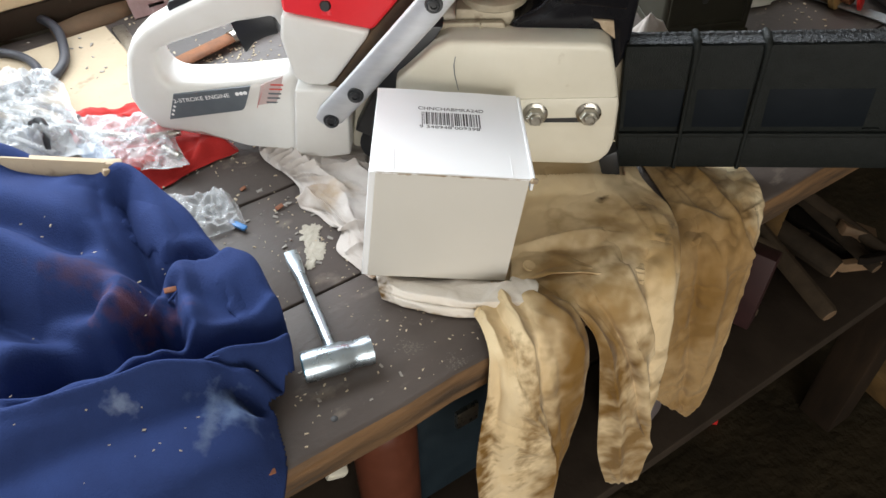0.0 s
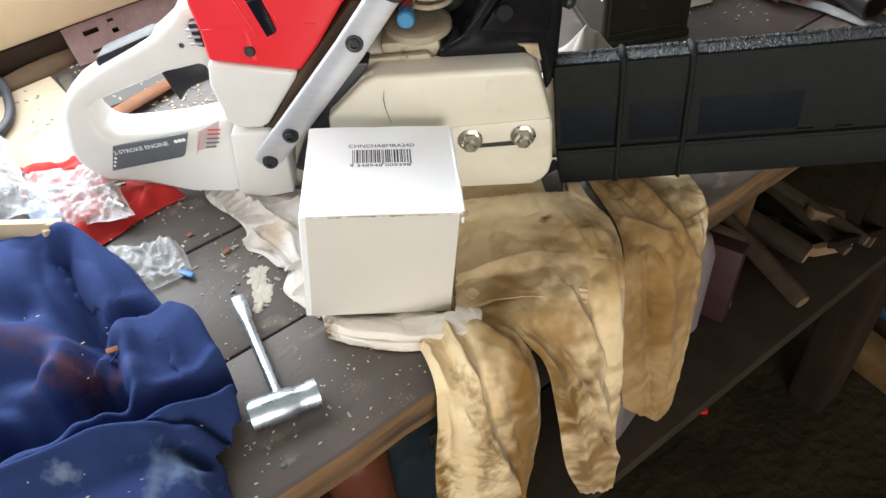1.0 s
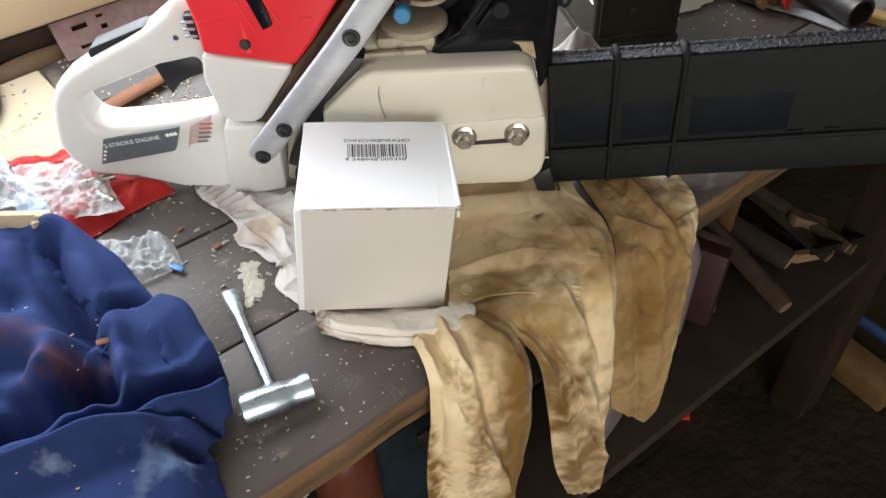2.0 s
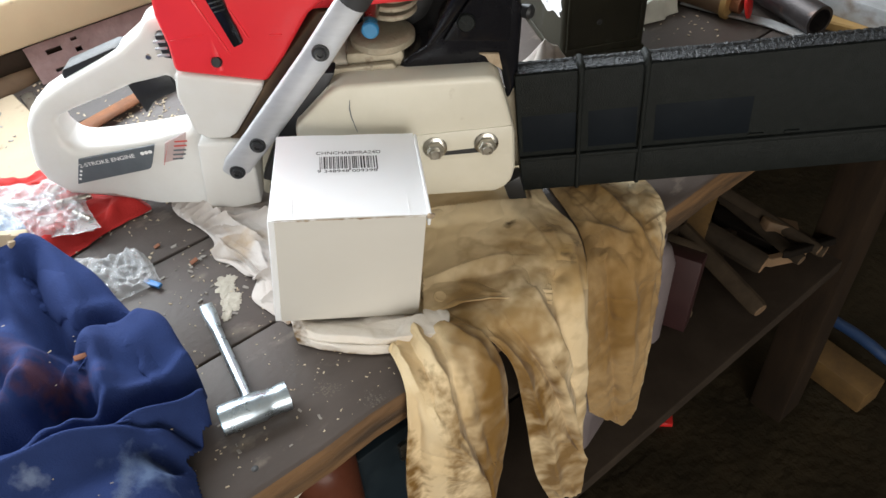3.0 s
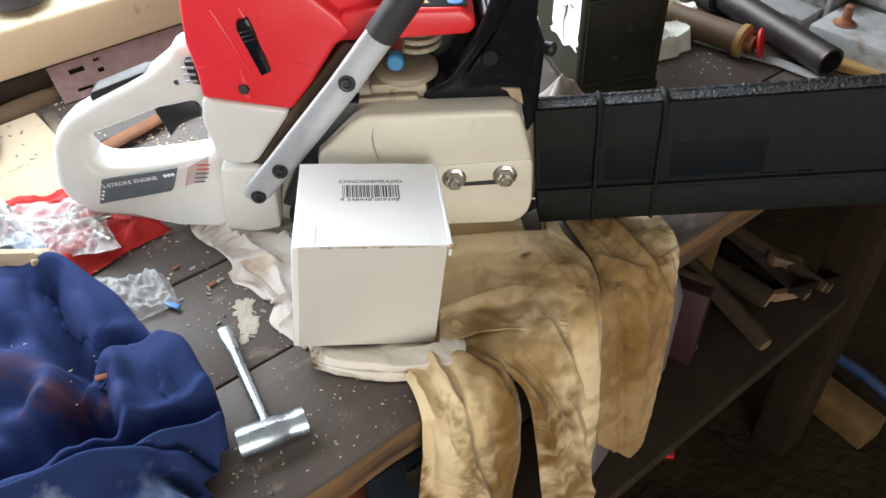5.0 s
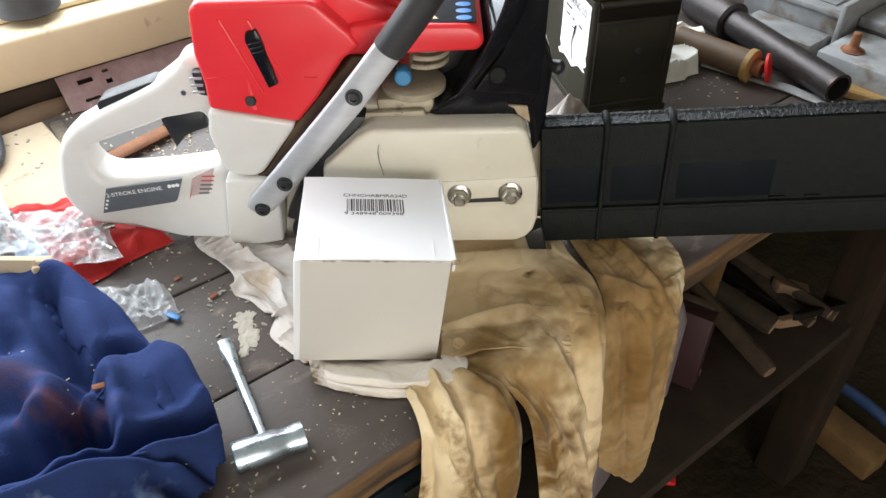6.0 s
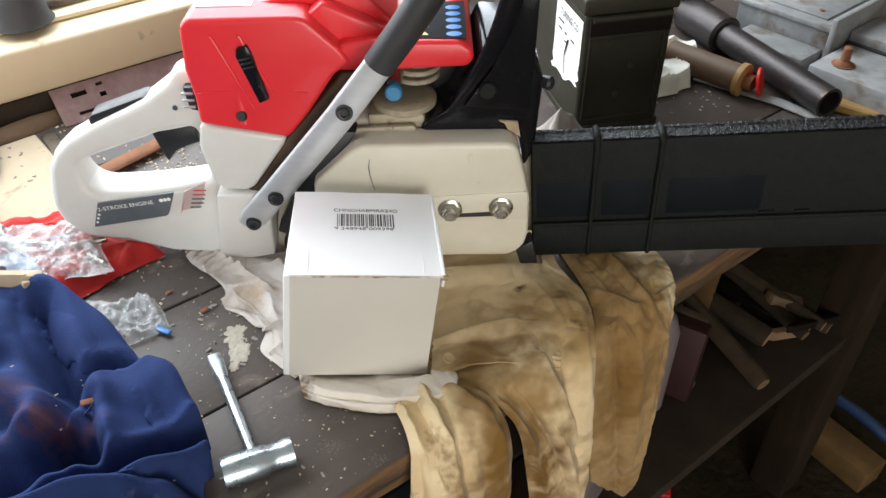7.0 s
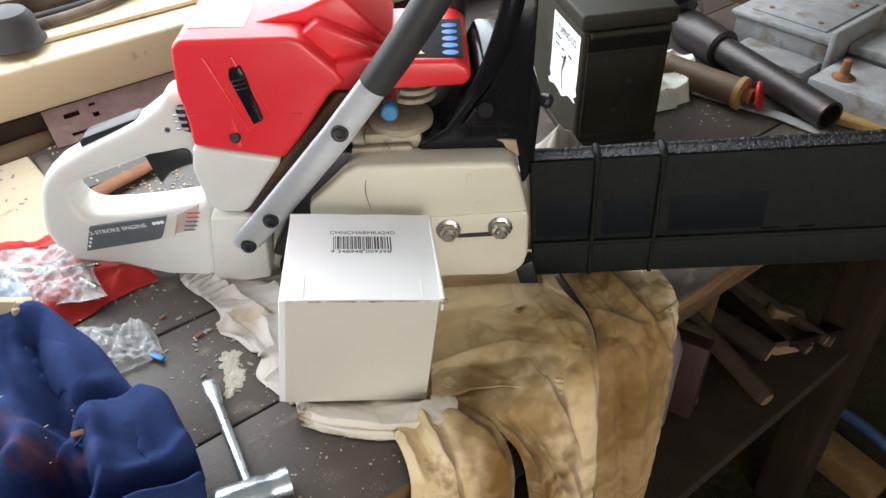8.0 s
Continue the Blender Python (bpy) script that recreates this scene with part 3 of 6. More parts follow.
# ---- the bench ----
def build_bench():
    b = thing("workbench", uv(0.6, 0.55, 0), "dark stained plank workbench with a worn front edge", "workbench", turn=37)
    edges = [0.228, 0.3525, 0.4815, 0.612, 0.744, 0.879]
    for k in range(5):
        v0, v1 = edges[k] + (0.0012 if k else 0), edges[k + 1] - 0.0012
        bm = bmesh.new()
        n = 60
        rows = []
        for i in range(n + 1):
            u = -1.2 + 2.35 * i / n
            w0 = v0 + 0.0008 * noise.noise((u * 9, k * 3.1, 0)) + (0.0025 * noise.noise((u * 22, 5, 0)) if k == 0 else 0)
            z = BENCH + (0.0008 * noise.noise((u * 3, k * 7.7, 2)) if k else 0) - 0.0006 * (k % 2)
            c = 0.005 if k == 0 else 0.0012
            rows.append([bm.verts.new(uv(u, w, h)) for w, h in ((w0 + 0.001, z - 0.032), (w0, z - c), (w0 + c * 0.35, z - c * 0.35), (w0 + c, z), (v1 - 0.0012, z), (v1, z - 0.0012), (v1, z - 0.032))])
        for p, q in zip(rows, rows[1:]):
            for j in range(7):
                bm.faces.new((p[j], p[(j + 1) % 7], q[(j + 1) % 7], q[j]))
        bm.faces.new(rows[0])
        bm.faces.new(rows[-1][::-1])
        pl = part("plank", bm, [M_BENCH, M_EDGE], b)
        if k == 0:
            for p in pl.data.polygons:
                c = ROOM.inverted() @ (PLACE[pl.name] @ p.center)
                if c.y < 0.2305 and c.z < BENCH - 0.0012:
                    p.material_index = 1
    part("front_rail", span((-1.15, 0.45, 0.77), (1.1, 0.48, 0.866), 0.003, ROOM), M_WOOD_DARK, b, "timber front rail, darkened for the shade under the bench")
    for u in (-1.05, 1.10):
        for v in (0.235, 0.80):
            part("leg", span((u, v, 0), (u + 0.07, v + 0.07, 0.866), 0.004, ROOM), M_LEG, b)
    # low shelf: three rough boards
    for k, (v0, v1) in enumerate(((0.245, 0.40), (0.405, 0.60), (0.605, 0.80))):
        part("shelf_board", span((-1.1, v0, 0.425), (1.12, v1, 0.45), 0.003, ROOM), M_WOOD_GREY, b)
    return b


build_bench()


# ---- the carton ----
def build_carton():
    # it leans a little on the rumpled cloth and has sagged out of square
    c = thing("cardboard_box", (0.0093, 0.4414, 0.9112), "small white cardboard carton with a barcode label, closed", "box", turn=4.9)
    T = pose(0.0093, 0.4414, 0.9112, -2.25, 6.0, 4.86) @ Matrix(((1, 0, 0.025, 0), (0, 1, 0, 0), (0, 0, 1, 0), (0, 0, 0, 1)))
    w, d, h = 0.108, 0.1033, 0.0999
    part("front_panel", span((-w / 2, -d / 2, 0), (w / 2 - 0.002, -d / 2 + 0.0016, h - 0.001), 0.0006, T), M_CARD_SHADED, c)
    part("back_panel", span((-w / 2, d / 2 - 0.0016, 0), (w / 2 - 0.002, d / 2, h - 0.001), 0.0006, T), M_CARD, c)
    splay = slab([(-w / 2 - 0.0042, -d / 2 - 0.0002), (-w / 2 + 0.0006, -d / 2 - 0.0005), (-w / 2 + 0.0012, d / 2 - 0.002), (-w / 2 - 0.0006, d / 2 - 0.002)], 0.0008, h - 0.0012, 0.0006)
    splay.transform(T)
    part("side_panel", splay, M_CARD, c, "white side panel standing slightly proud")
    part("side_panel", span((w / 2 - 0.0035, -d / 2 + 0.0018, 0), (w / 2 - 0.0018, d / 2 - 0.0018, h - 0.0006), 0.0006, T), M_CARD, c)
    part("bottom_panel", span((-w / 2 + 0.002, -d / 2 + 0.0018, 0), (w / 2 - 0.004, d / 2 - 0.0018, 0.0016), 0.0, T), M_CARD, c)
    # lid, a little bowed, its lip standing proud on one side
    def lid(i, j):
        x, y = -w / 2 - 0.0008 + i * (w + 0.0016), -d / 2 - 0.0012 + j * (d + 0.0016)
        x -= 0.0022 * j * i
        return T @ Vector((x, y, h + 0.0009 * math.sin(i * 3.1) * (1 - j) + 0.0006 * j * abs(math.sin(i * 7)) + 0.0002 * noise.noise((i * 4, j * 4, 1))))
    top = sheet(16, 16, lid)
    bmesh.ops.solidify(top, geom=top.faces[:], thickness=0.0016)
    lidob = part("lid", top, M_CARD, c, "white lid with creased fold lines")
    # rough raw edge along the lid's front
    def lip(i, j):
        x = -w / 2 + 0.001 + i * (w - 0.004)
        return T @ Vector((x, -d / 2 - 0.0014 + 0.0006 * j, h - 0.0002 - 0.0026 * j * (0.6 + 0.9 * noise.noise((i * 22, 3, 0)))))
    part("raw_edge", sheet(60, 3, lip), M_CARD_RAW, lidob, "torn brown card edge")
    part("side_flap", span((w / 2 - 0.001, -d / 2 - 0.001, h - 0.010), (w / 2 + 0.0012, d / 2 - 0.002, h + 0.0012), 0.0006, T), M_CARD, c)
    part("corner_tab", block((0.006, 0.003, 0.004), T @ pose(w / 2 + 0.0008, -d / 2 - 0.0008, h - 0.0015, 10, 20, 25), 0.001), M_CARD_RAW, c)
    part("tuck_slit", span((-w / 2 + 0.012, -d / 2 + 0.001, h - 0.0002), (-w / 2 + 0.0125, -d / 2 + 0.024, h + 0.0007), 0.0, T), M_CARD, lidob)
    part("tuck_slit", span((w / 2 - 0.014, -d / 2 + 0.001, h - 0.0002), (w / 2 - 0.0135, -d / 2 + 0.024, h + 0.0007), 0.0, T), M_CARD, lidob)
    # label with bars and numbers
    zt = h + 0.0007
    lab = part("label", span((-0.0255, -0.0015, zt - 0.0008), (0.0265, 0.0305, zt), 0.0, T), M_CARD, c, "white paper barcode label")
    rnd = random.Random(4)
    x = -0.0215
    while x < 0.0220:
        bw = rnd.choice((0.0005, 0.0006, 0.0010, 0.0014))
        low = 0.0035 if (x < -0.0205 or abs(x) < 0.0012 or x > 0.0205) else 0.0055
        part("bar", span((x, low, zt), (x + bw, 0.0215, zt + 0.00008), 0.0, T), M_INK, lab, smooth=False)
        x += bw + rnd.choice((0.0004, 0.0004, 0.0008, 0.0010))
    lettering("CHNCHABMRA24D", 0.0056, T @ Matrix.Translation((0.0005, 0.0262, zt + 0.0001)), lab, M_INK, squeeze=1.02)
    lettering("9 348948 009398", 0.0048, T @ Matrix.Translation((-0.0012, 0.0022, zt + 0.0001)), lab, M_INK, squeeze=1.32)


build_carton()


# ---- the chainsaw ----
def build_saw():
    s = thing("chainsaw", (0.0, 0.58, 0.903), "white and red petrol chainsaw with its bar in a black cover", "chainsaw")
    # crankcase and tank
    part("crankcase", prism([(-0.075, 0.912), (-0.06, 1.0), (-0.012, 1.046), (0.135, 1.042), (0.15, 0.98), (0.14, 0.91)], 0.5475, 0.635, 0.006), M_CREAM, s)
    part("tank_housing", prism([(-0.115, 1.0515), (-0.046, 1.0385), (-0.050, 1.030), (-0.080, 0.9895), (-0.088, 0.986), (-0.104, 0.987), (-0.113, 0.994), (-0.119, 1.030)], 0.5345, 0.640, 0.004, 3), M_WHITEP, s, "off-white housing under the red hood")
    part("rear_housing", prism([(-0.113, 0.9850), (-0.079, 0.9850), (-0.069, 0.974), (-0.072, 0.918), (-0.095, 0.914), (-0.122, 0.917)], 0.5305, 0.632, 0.0025, 3), M_WHITEP, s)
    part("buffer", turned([(0.012, -0.006), (0.016, -0.004), (0.016, 0.004), (0.012, 0.006)], facing((-0.047, 0.538, 0.928), (0, -1, 0.2)), 20), M_BLACK, s, "black rubber buffer")
    part("filler_cap", turned([(0.010, -0.008), (0.014, -0.006), (0.0145, 0.004), (0.011, 0.008)], facing((-0.035, 0.532, 0.945), (0, -1, 0.1)), 20), M_WHITEP, s)
    # rear handle
    outer = [(-0.112, 1.088), (-0.134, 1.088), (-0.143, 1.076), (-0.161, 1.063), (-0.180, 1.053), (-0.206, 1.040), (-0.234, 1.024), (-0.248, 1.012), (-0.256, 0.998), (-0.261, 0.975),
             (-0.263, 0.957), (-0.258, 0.941), (-0.243, 0.925), (-0.209, 0.918), (-0.165, 0.9155), (-0.085, 0.912), (-0.088, 0.940), (-0.098, 0.985), (-0.104, 1.030), (-0.106, 1.060)]
    inner = [(-0.128, 1.036), (-0.138, 1.034), (-0.148, 1.032), (-0.160, 1.030), (-0.178, 1.023), (-0.198, 1.016), (-0.218, 1.009), (-0.230, 1.004), (-0.2345, 0.999), (-0.2345, 0.988),
             (-0.232, 0.980), (-0.228, 0.974), (-0.218, 0.972), (-0.195, 0.973), (-0.165, 0.976), (-0.130, 0.9815), (-0.122, 0.985), (-0.120, 0.995), (-0.121, 1.010), (-0.124, 1.026)]
    outer = [(x - 0.005 * smoothstep((-0.15 - x) / 0.08), z) for x, z in outer]
    loop = ring(outer, inner, 0.0, 1.0, 0.0)
    for v in loop.verts:                      # a slim grip above, a wide foot below
        low = smoothstep((1.01 - v.co.z) / 0.05)
        face = 0.556 - 0.0055 * low - 0.019 * smoothstep((v.co.x + 0.150) / 0.05) * smoothstep((0.975 - v.co.z) / 0.02)
        v.co.y = face if v.co.y < 0.5 else face + 0.030 + 0.012 * low
    soft_edges(loop, 0.0075, 4, 45)
    h = part("rear_handle", loop, M_WHITEP, s, "white rear handle, dusty")
    part("trigger_lock", prism([(-0.214, 1.028), (-0.2165, 1.041), (-0.213, 1.046), (-0.167, 1.0625), (-0.159, 1.0625), (-0.160, 1.051)], 0.562, 0.582, 0.0025), M_BLACK, h, "black trigger lock")
    part("trigger", prism([(-0.168, 1.026), (-0.158, 1.033), (-0.130, 1.033), (-0.128, 1.016), (-0.139, 1.0125), (-0.150, 1.0075), (-0.160, 0.996), (-0.164, 1.010)], 0.566, 0.578, 0.002), M_BLACK, h, "black throttle trigger")
    part("pin", turned([(0.0022, -0.003), (0.0022, 0.001)], facing((-0.138, 0.5555, 1.056), (0, -1, 0)), 10), M_STEEL, h)
    # rating labels on the lower arm, standing 1 mm proud
    def tilt_plate(x0, x1, z0, z1, y, sh):
        return prism([(x0 - sh, z0), (x1 - sh, z0 + 0.012), (x1, z1 + 0.010), (x0, z1)], y, y + 0.002, 0.0004, 1)
    lab = part("label", tilt_plate(-0.226, -0.156, 0.938, 0.9650, 0.5492, 0.010), M_GREYLAB, h, "dark grey engine label with white letters")
    slope = Matrix.Rotation(radians(8.5), 4, (0, -1, 0)) @ Matrix.Rotation(radians(90), 4, "X")
    lettering("2-STROKE ENGINE", 0.0056, Matrix.Translation((-0.202, 0.5490, 0.9615)) @ slope, lab, M_STICKER, squeeze=1.12)
    for k in range(3):
        part("emblem", turned([(0.0018, 0), (0.0018, 0.0003)], facing((-0.169 + 0.0036 * k, 0.5491, 0.9672 + 0.0006 * k), (0, -1, 0)), 14), M_STICKER, lab)
        part("emblem", turned([(0.0012, 0), (0.0012, 0.0003)], facing((-0.2315 + 0.0018 * k, 0.5491, 0.9440 + 0.0042 * k), (0, -1, 0)), 12), M_STICKER, lab)
    l2 = part("label", tilt_plate(-0.147, -0.126, 0.9455, 0.9760, 0.5493, 0.010), M_PALELAB, h, "red and grey warning label")
    part("red_band", tilt_plate(-0.147, -0.1425, 0.9455, 0.9690, 0.5489, 0.010), M_REDLAB, l2)
    for k in range(5):
        part("print_bar", span((-0.1445 + 0.0016 * k, 0.5489, 0.9585 + k * 0.0045), (-0.1335 + 0.0016 * k, 0.5492, 0.9600 + k * 0.0045), 0.0), M_REDLAB if k > 2 else M_GREYLAB, l2)
    # sprocket cover with two nuts
    cov = part("sprocket_cover", prism([(-0.030, 0.95), (-0.026, 1.005), (-0.020, 1.010), (0.004, 1.034), (0.015, 1.0405), (0.134, 1.0405), (0.141, 1.036), (0.148, 1.01), (0.1535, 0.985), (0.1545, 0.948), (0.152, 0.936),
                                         (0.146, 0.928), (0.137, 0.9235), (0.02, 0.9235), (-0.02, 0.93)], 0.518, 0.547, 0.0045, 3), M_CREAM, s, "cream sprocket cover with two nuts")
    part("pressing", prism([(0.066, 0.9635), (0.066, 0.990), (0.151, 0.994), (0.1525, 0.966)], 0.5166, 0.519, 0.001, 2), M_CREAM, cov)
    part("adjuster_slot", prism([(0.092, 0.9685), (0.092, 0.9725), (0.127, 0.9745), (0.127, 0.9695)], 0.5162, 0.517, 0.0003, 1), M_INK, cov, "dark slot")
    part("scratch", prism([(0.0238, 0.997), (0.0242, 0.997), (0.0212, 1.012), (0.0208, 1.021), (0.0219, 1.028), (0.0212, 1.027), (0.0199, 1.020), (0.0205, 1.012)], 0.5176, 0.5182, 0.0, 1), M_GREYLAB, cov)
    for x, z in ((0.0865, 0.9775), (0.1295, 0.979)):
        m = facing((x, 0.5164, z), (0, -1, 0.08))
        n = part("nut", turned([(0.0098, 0), (0.0102, 0.0012), (0.0078, 0.0026)], m, 28), M_STEEL, cov, "steel flange nut")
        part("hexagon", turned([(0.0074, 0.0022), (0.0078, 0.0034), (0.0078, 0.0080), (0.0066, 0.0094)], m, 6), M_STEEL, n)
        part("stud", turned([(0.0044, 0.006), (0.0044, 0.0125), (0.0036, 0.0134)], m, 16), M_STEEL, n)
    # bumper spike and bar root
    part("chain_catcher", prism([(0.145, 0.926), (0.160, 0.935), (0.168, 0.900), (0.158, 0.903), (0.150, 0.909)], 0.524, 0.540, 0.002), M_BLACK, s)
    bar = prism([(-0.02, -0.040), (-0.02, 0.040), (0.02, 0.042), (0.34, 0.040), (0.36, 0.0), (0.34, -0.036), (0.02, -0.042)], -0.0022, 0.0022, 0.0008, 1, Matrix.Translation((0.152, 0.5535, 0.966)) @ Matrix.Rotation(radians(-4.1), 4, "Y") @ Matrix.Rotation(radians(-3.2), 4, "Z"))
    part("guide_bar", bar, M_CAST, s, "steel guide bar")
    # red hood
    hood = part("filter_cover", prism([(-0.1135, 1.0525), (-0.113, 1.075), (-0.116, 1.10), (-0.113, 1.135), (-0.107, 1.1405), (-0.026, 1.1410), (-0.018, 1.138), (0.004, 1.116), (0.012, 1.104), (-0.002, 1.094),
                                        (-0.026, 1.060), (-0.044, 1.0385)], 0.534, 0.640, 0.006, 4), M_RED, s, "glossy red filter cover")
    part("raised_panel", prism([(-0.066, 1.1385), (-0.020, 1.1500), (0.004, 1.1610), (0.012, 1.1590), (0.047, 1.1225), (0.035, 1.1190), (0.0, 1.118), (-0.02, 1.139)], 0.562, 0.640, 0.003, 3), M_RED, hood)
    part("flank", prism([(-0.020, 1.1370), (-0.008, 1.1460), (0.046, 1.1205), (0.030, 1.1170), (0.008, 1.1000)], 0.548, 0.5635, 0.003, 3), M_RED, hood)
    part("hood_sticker", span((-0.104, 0.556, 1.1404), (-0.062, 0.60, 1.1412), 0.0002), M_SILVLAB, hood, "pale silver sticker")
    part("groove", prism([(-0.093, 1.128), (-0.090, 1.128), (-0.066, 1.066), (-0.069, 1.066)], 0.5325, 0.5345, 0.0008, 2), M_RED, hood)
    part("groove", prism([(-0.072, 1.128), (-0.069, 1.128), (-0.049, 1.078), (-0.052, 1.078)], 0.5325, 0.5345, 0.0008, 2), M_RED, hood)
    part("seam", prism([(-0.110, 1.0795), (-0.110, 1.0803), (-0.083, 1.0830), (-0.083, 1.0822)], 0.5333, 0.5345, 0.0002, 1), M_RED, hood)
    part("vent_mark", prism([(-0.034, 1.0790), (-0.034, 1.0808), (-0.024, 1.0800), (-0.024, 1.0788)], 0.5332, 0.5345, 0.0006, 1), M_RED, hood)
    clip = part("clip", prism([(-0.0740, 1.112), (-0.0728, 1.1185), (-0.0645, 1.1210), (-0.0620, 1.1140), (-0.0540, 1.0760), (-0.0620, 1.0725)], 0.5300, 0.536, 0.0012, 2), M_BLACKG, hood, "black sprung clip")
    for k in range(3):
        z = 1.109 - k * 0.0035
        part("rib", prism([(-0.0722 + k * 0.0010, z), (-0.0630 + k * 0.0010, z + 0.0022), (-0.0630 + k * 0.0010, z + 0.0032), (-0.0722 + k * 0.0010, z + 0.0010)], 0.5290, 0.531, 0.0003, 1), M_BLACK, clip)
    part("boss", tube([(-0.079, 0.5395, 1.085), (-0.0785, 0.5385, 1.052)], [0.0052, 0.0060], 14), M_RED, hood)
    part("screw", turned([(0.0026, -0.003), (0.0042, -0.002), (0.0044, 0.0015), (0.0034, 0.003)], facing((-0.0785, 0.5335, 1.0600), (0, -0.9, 0.4)), 14), M_BLACK, hood)
    part("rear_vent", prism([(-0.124, 1.058), (-0.126, 1.078), (-0.113, 1.078), (-0.113, 1.055)], 0.548, 0.575, 0.002), M_BLACK, s)
    for k in range(3):
        part("vent_slat", prism([(-0.1275, 1.060 + k * 0.006), (-0.1275, 1.062 + k * 0.006), (-0.118, 1.062 + k * 0.006), (-0.118, 1.060 + k * 0.006)], 0.5465, 0.5485, 0.0003, 1), M_SILVLAB, s)
    # top cover towards the front, with warning labels
    top = part("top_cover", prism([(-0.004, 1.096), (0.004, 1.118), (0.028, 1.120), (0.095, 1.119), (0.1045, 1.113), (0.106, 1.104), (0.1005, 1.098), (0.03, 1.0955)], 0.5365, 0.640, 0.005, 4), M_RED, s, "glossy red top cover with warning stickers")
    sheet_l = part("warning_label", span((0.054, 0.542, 1.1188), (0.100, 0.612, 1.1200), 0.0002), M_MATTLAB, top, "dark label of blue discs and yellow triangles")
    for k in range(5):
        part("disc", turned([(0.0055, 0), (0.0055, 0.0003)], Matrix.Translation((0.0905, 0.5485 + k * 0.0125, 1.1201)) @ Matrix.Diagonal((1.1, 0.75, 1, 1)), 20), M_BLUELAB, sheet_l)
        if k < 4:
            part("triangle", turned([(0.0058, 0), (0.0058, 0.0003)], Matrix.Translation((0.066, 0.550 + k * 0.0140, 1.1201)) @ Matrix.Rotation(radians(90), 4, "Z"), 3), M_YELLAB, sheet_l)
    # engine seen in the gap, with a black block put in as the gap's shade
    part("engine_gap_shade", prism([(-0.024, 1.046), (0.0, 1.096), (0.10, 1.096), (0.12, 1.04)], 0.590, 0.632, 0.002), M_INK, s)
    cyl = part("cylinder", prism([(0.020, 1.0335), (0.020, 1.052), (0.066, 1.052), (0.068, 1.0335)], 0.547, 0.60, 0.003), M_CAST, s, "dusty cast alloy cylinder with fins")
    for k in range(3):
        z = 1.074 + k * 0.0075
        part("fin", turned([(0.0185, 0), (0.0195, 0.001), (0.0195, 0.0030), (0.0185, 0.0042)], Matrix.Translation((0.060 + 0.001 * k, 0.572, z)), 28), M_CAST, cyl)
    part("casting", prism([(-0.012, 1.0335), (-0.002, 1.0430), (0.058, 1.0450), (0.064, 1.0335)], 0.540, 0.5465, 0.002), M_CAST, s)
    valve = part("valve", tube([(0.046, 0.563, 1.090), (0.043, 0.546, 1.080)], [0.0062, 0.0058], 14), M_STEEL, s, "chromed decompression valve")
    part("valve_cap", turned([(0.0050, -0.003), (0.0068, -0.002), (0.0068, 0.004), (0.0055, 0.0055)], facing((0.0425, 0.5435, 1.0745), (0, -0.85, 0.1)), 18), M_BLUECAP, valve, "blue plastic cap")
    # black front housing and hand guard
    part("front_housing", prism([(0.060, 1.0330), (0.066, 1.047), (0.086, 1.058), (0.104, 1.094), (0.112, 1.112), (0.150, 1.108), (0.161, 1.085), (0.158, 1.02), (0.150, 1.00), (0.144, 1.033)], 0.541, 0.636, 0.005, 3), M_BLACKG, s, "glossy black front housing")
    part("torn_gasket", prism([(0.126, 1.050), (0.131, 1.0475), (0.134, 1.042), (0.145, 1.034), (0.142, 1.049)], 0.5375, 0.5405, 0.0004, 1), M_CARD_RAW, s)
    part("bolt", turned([(0.005, -0.004), (0.006, 0.003), (0.004, 0.005)], facing((0.164, 0.545, 1.080), (0.8, -0.6, 0)), 12), M_BLACK, s)
    g = part("hand_guard", tube([(0.086, 0.537, 1.060), (0.104, 0.534, 1.086), (0.122, 0.532, 1.120), (0.134, 0.532, 1.160), (0.140, 0.535, 1.205), (0.140, 0.57, 1.228), (0.140, 0.62, 1.228)],
                                [0.0015, 0.0050, 0.0080, 0.0085, 0.009, 0.010, 0.010], 16, 0.55, 2, side=(1, 0, 0)), M_BLACKG, s, "glossy black front hand guard")
    part("guard_web", prism([(0.098, 1.064), (0.120, 1.098), (0.136, 1.150), (0.147, 1.20), (0.153, 1.20), (0.152, 1.10), (0.150, 1.06)], 0.5355, 0.5405, 0.0015), M_BLACKG, s)
    part("pivot", turned([(0.0065, 0), (0.0072, 0.001), (0.0060, 0.003), (0.0030, 0.0032)], facing((0.1165, 0.5345, 1.0795), (0, -1, 0.2)), 18), M_COVER, s)
    # front handle: flattened silver tube, then rubber grip
    hb = part("handle_bar", tube([(-0.0915, 0.531, 0.9535), (-0.084, 0.529, 0.9625), (-0.060, 0.526, 0.9905), (0.0, 0.516, 1.0665), (0.036, 0.511, 1.1155)],
                                 [0.0085, 0.0118, 0.0120, 0.0118, 0.0112], 20, 0.42, 0, side=(0.78, 0, -0.62)), M_ALU, s, "satin aluminium handle bar with bolts")
    part("grip", tube([(0.0345, 0.511, 1.1135), (0.056, 0.510, 1.143), (0.084, 0.511, 1.185), (0.104, 0.520, 1.220), (0.108, 0.56, 1.243), (0.108, 0.61, 1.243), (0.106, 0.645, 1.215)],
                      [0.0128, 0.0130, 0.0130, 0.0130, 0.0130, 0.0130, 0.0130], 20, 0.9, 1), M_RUBBER, s, "dark grey rubber grip")
    part("handle_bar", tube([(0.106, 0.645, 1.218), (0.100, 0.655, 1.15), (0.092, 0.655, 1.05), (0.09, 0.645, 0.96)], 0.0105, 16, 1.0, 1), M_RUBBER, s)
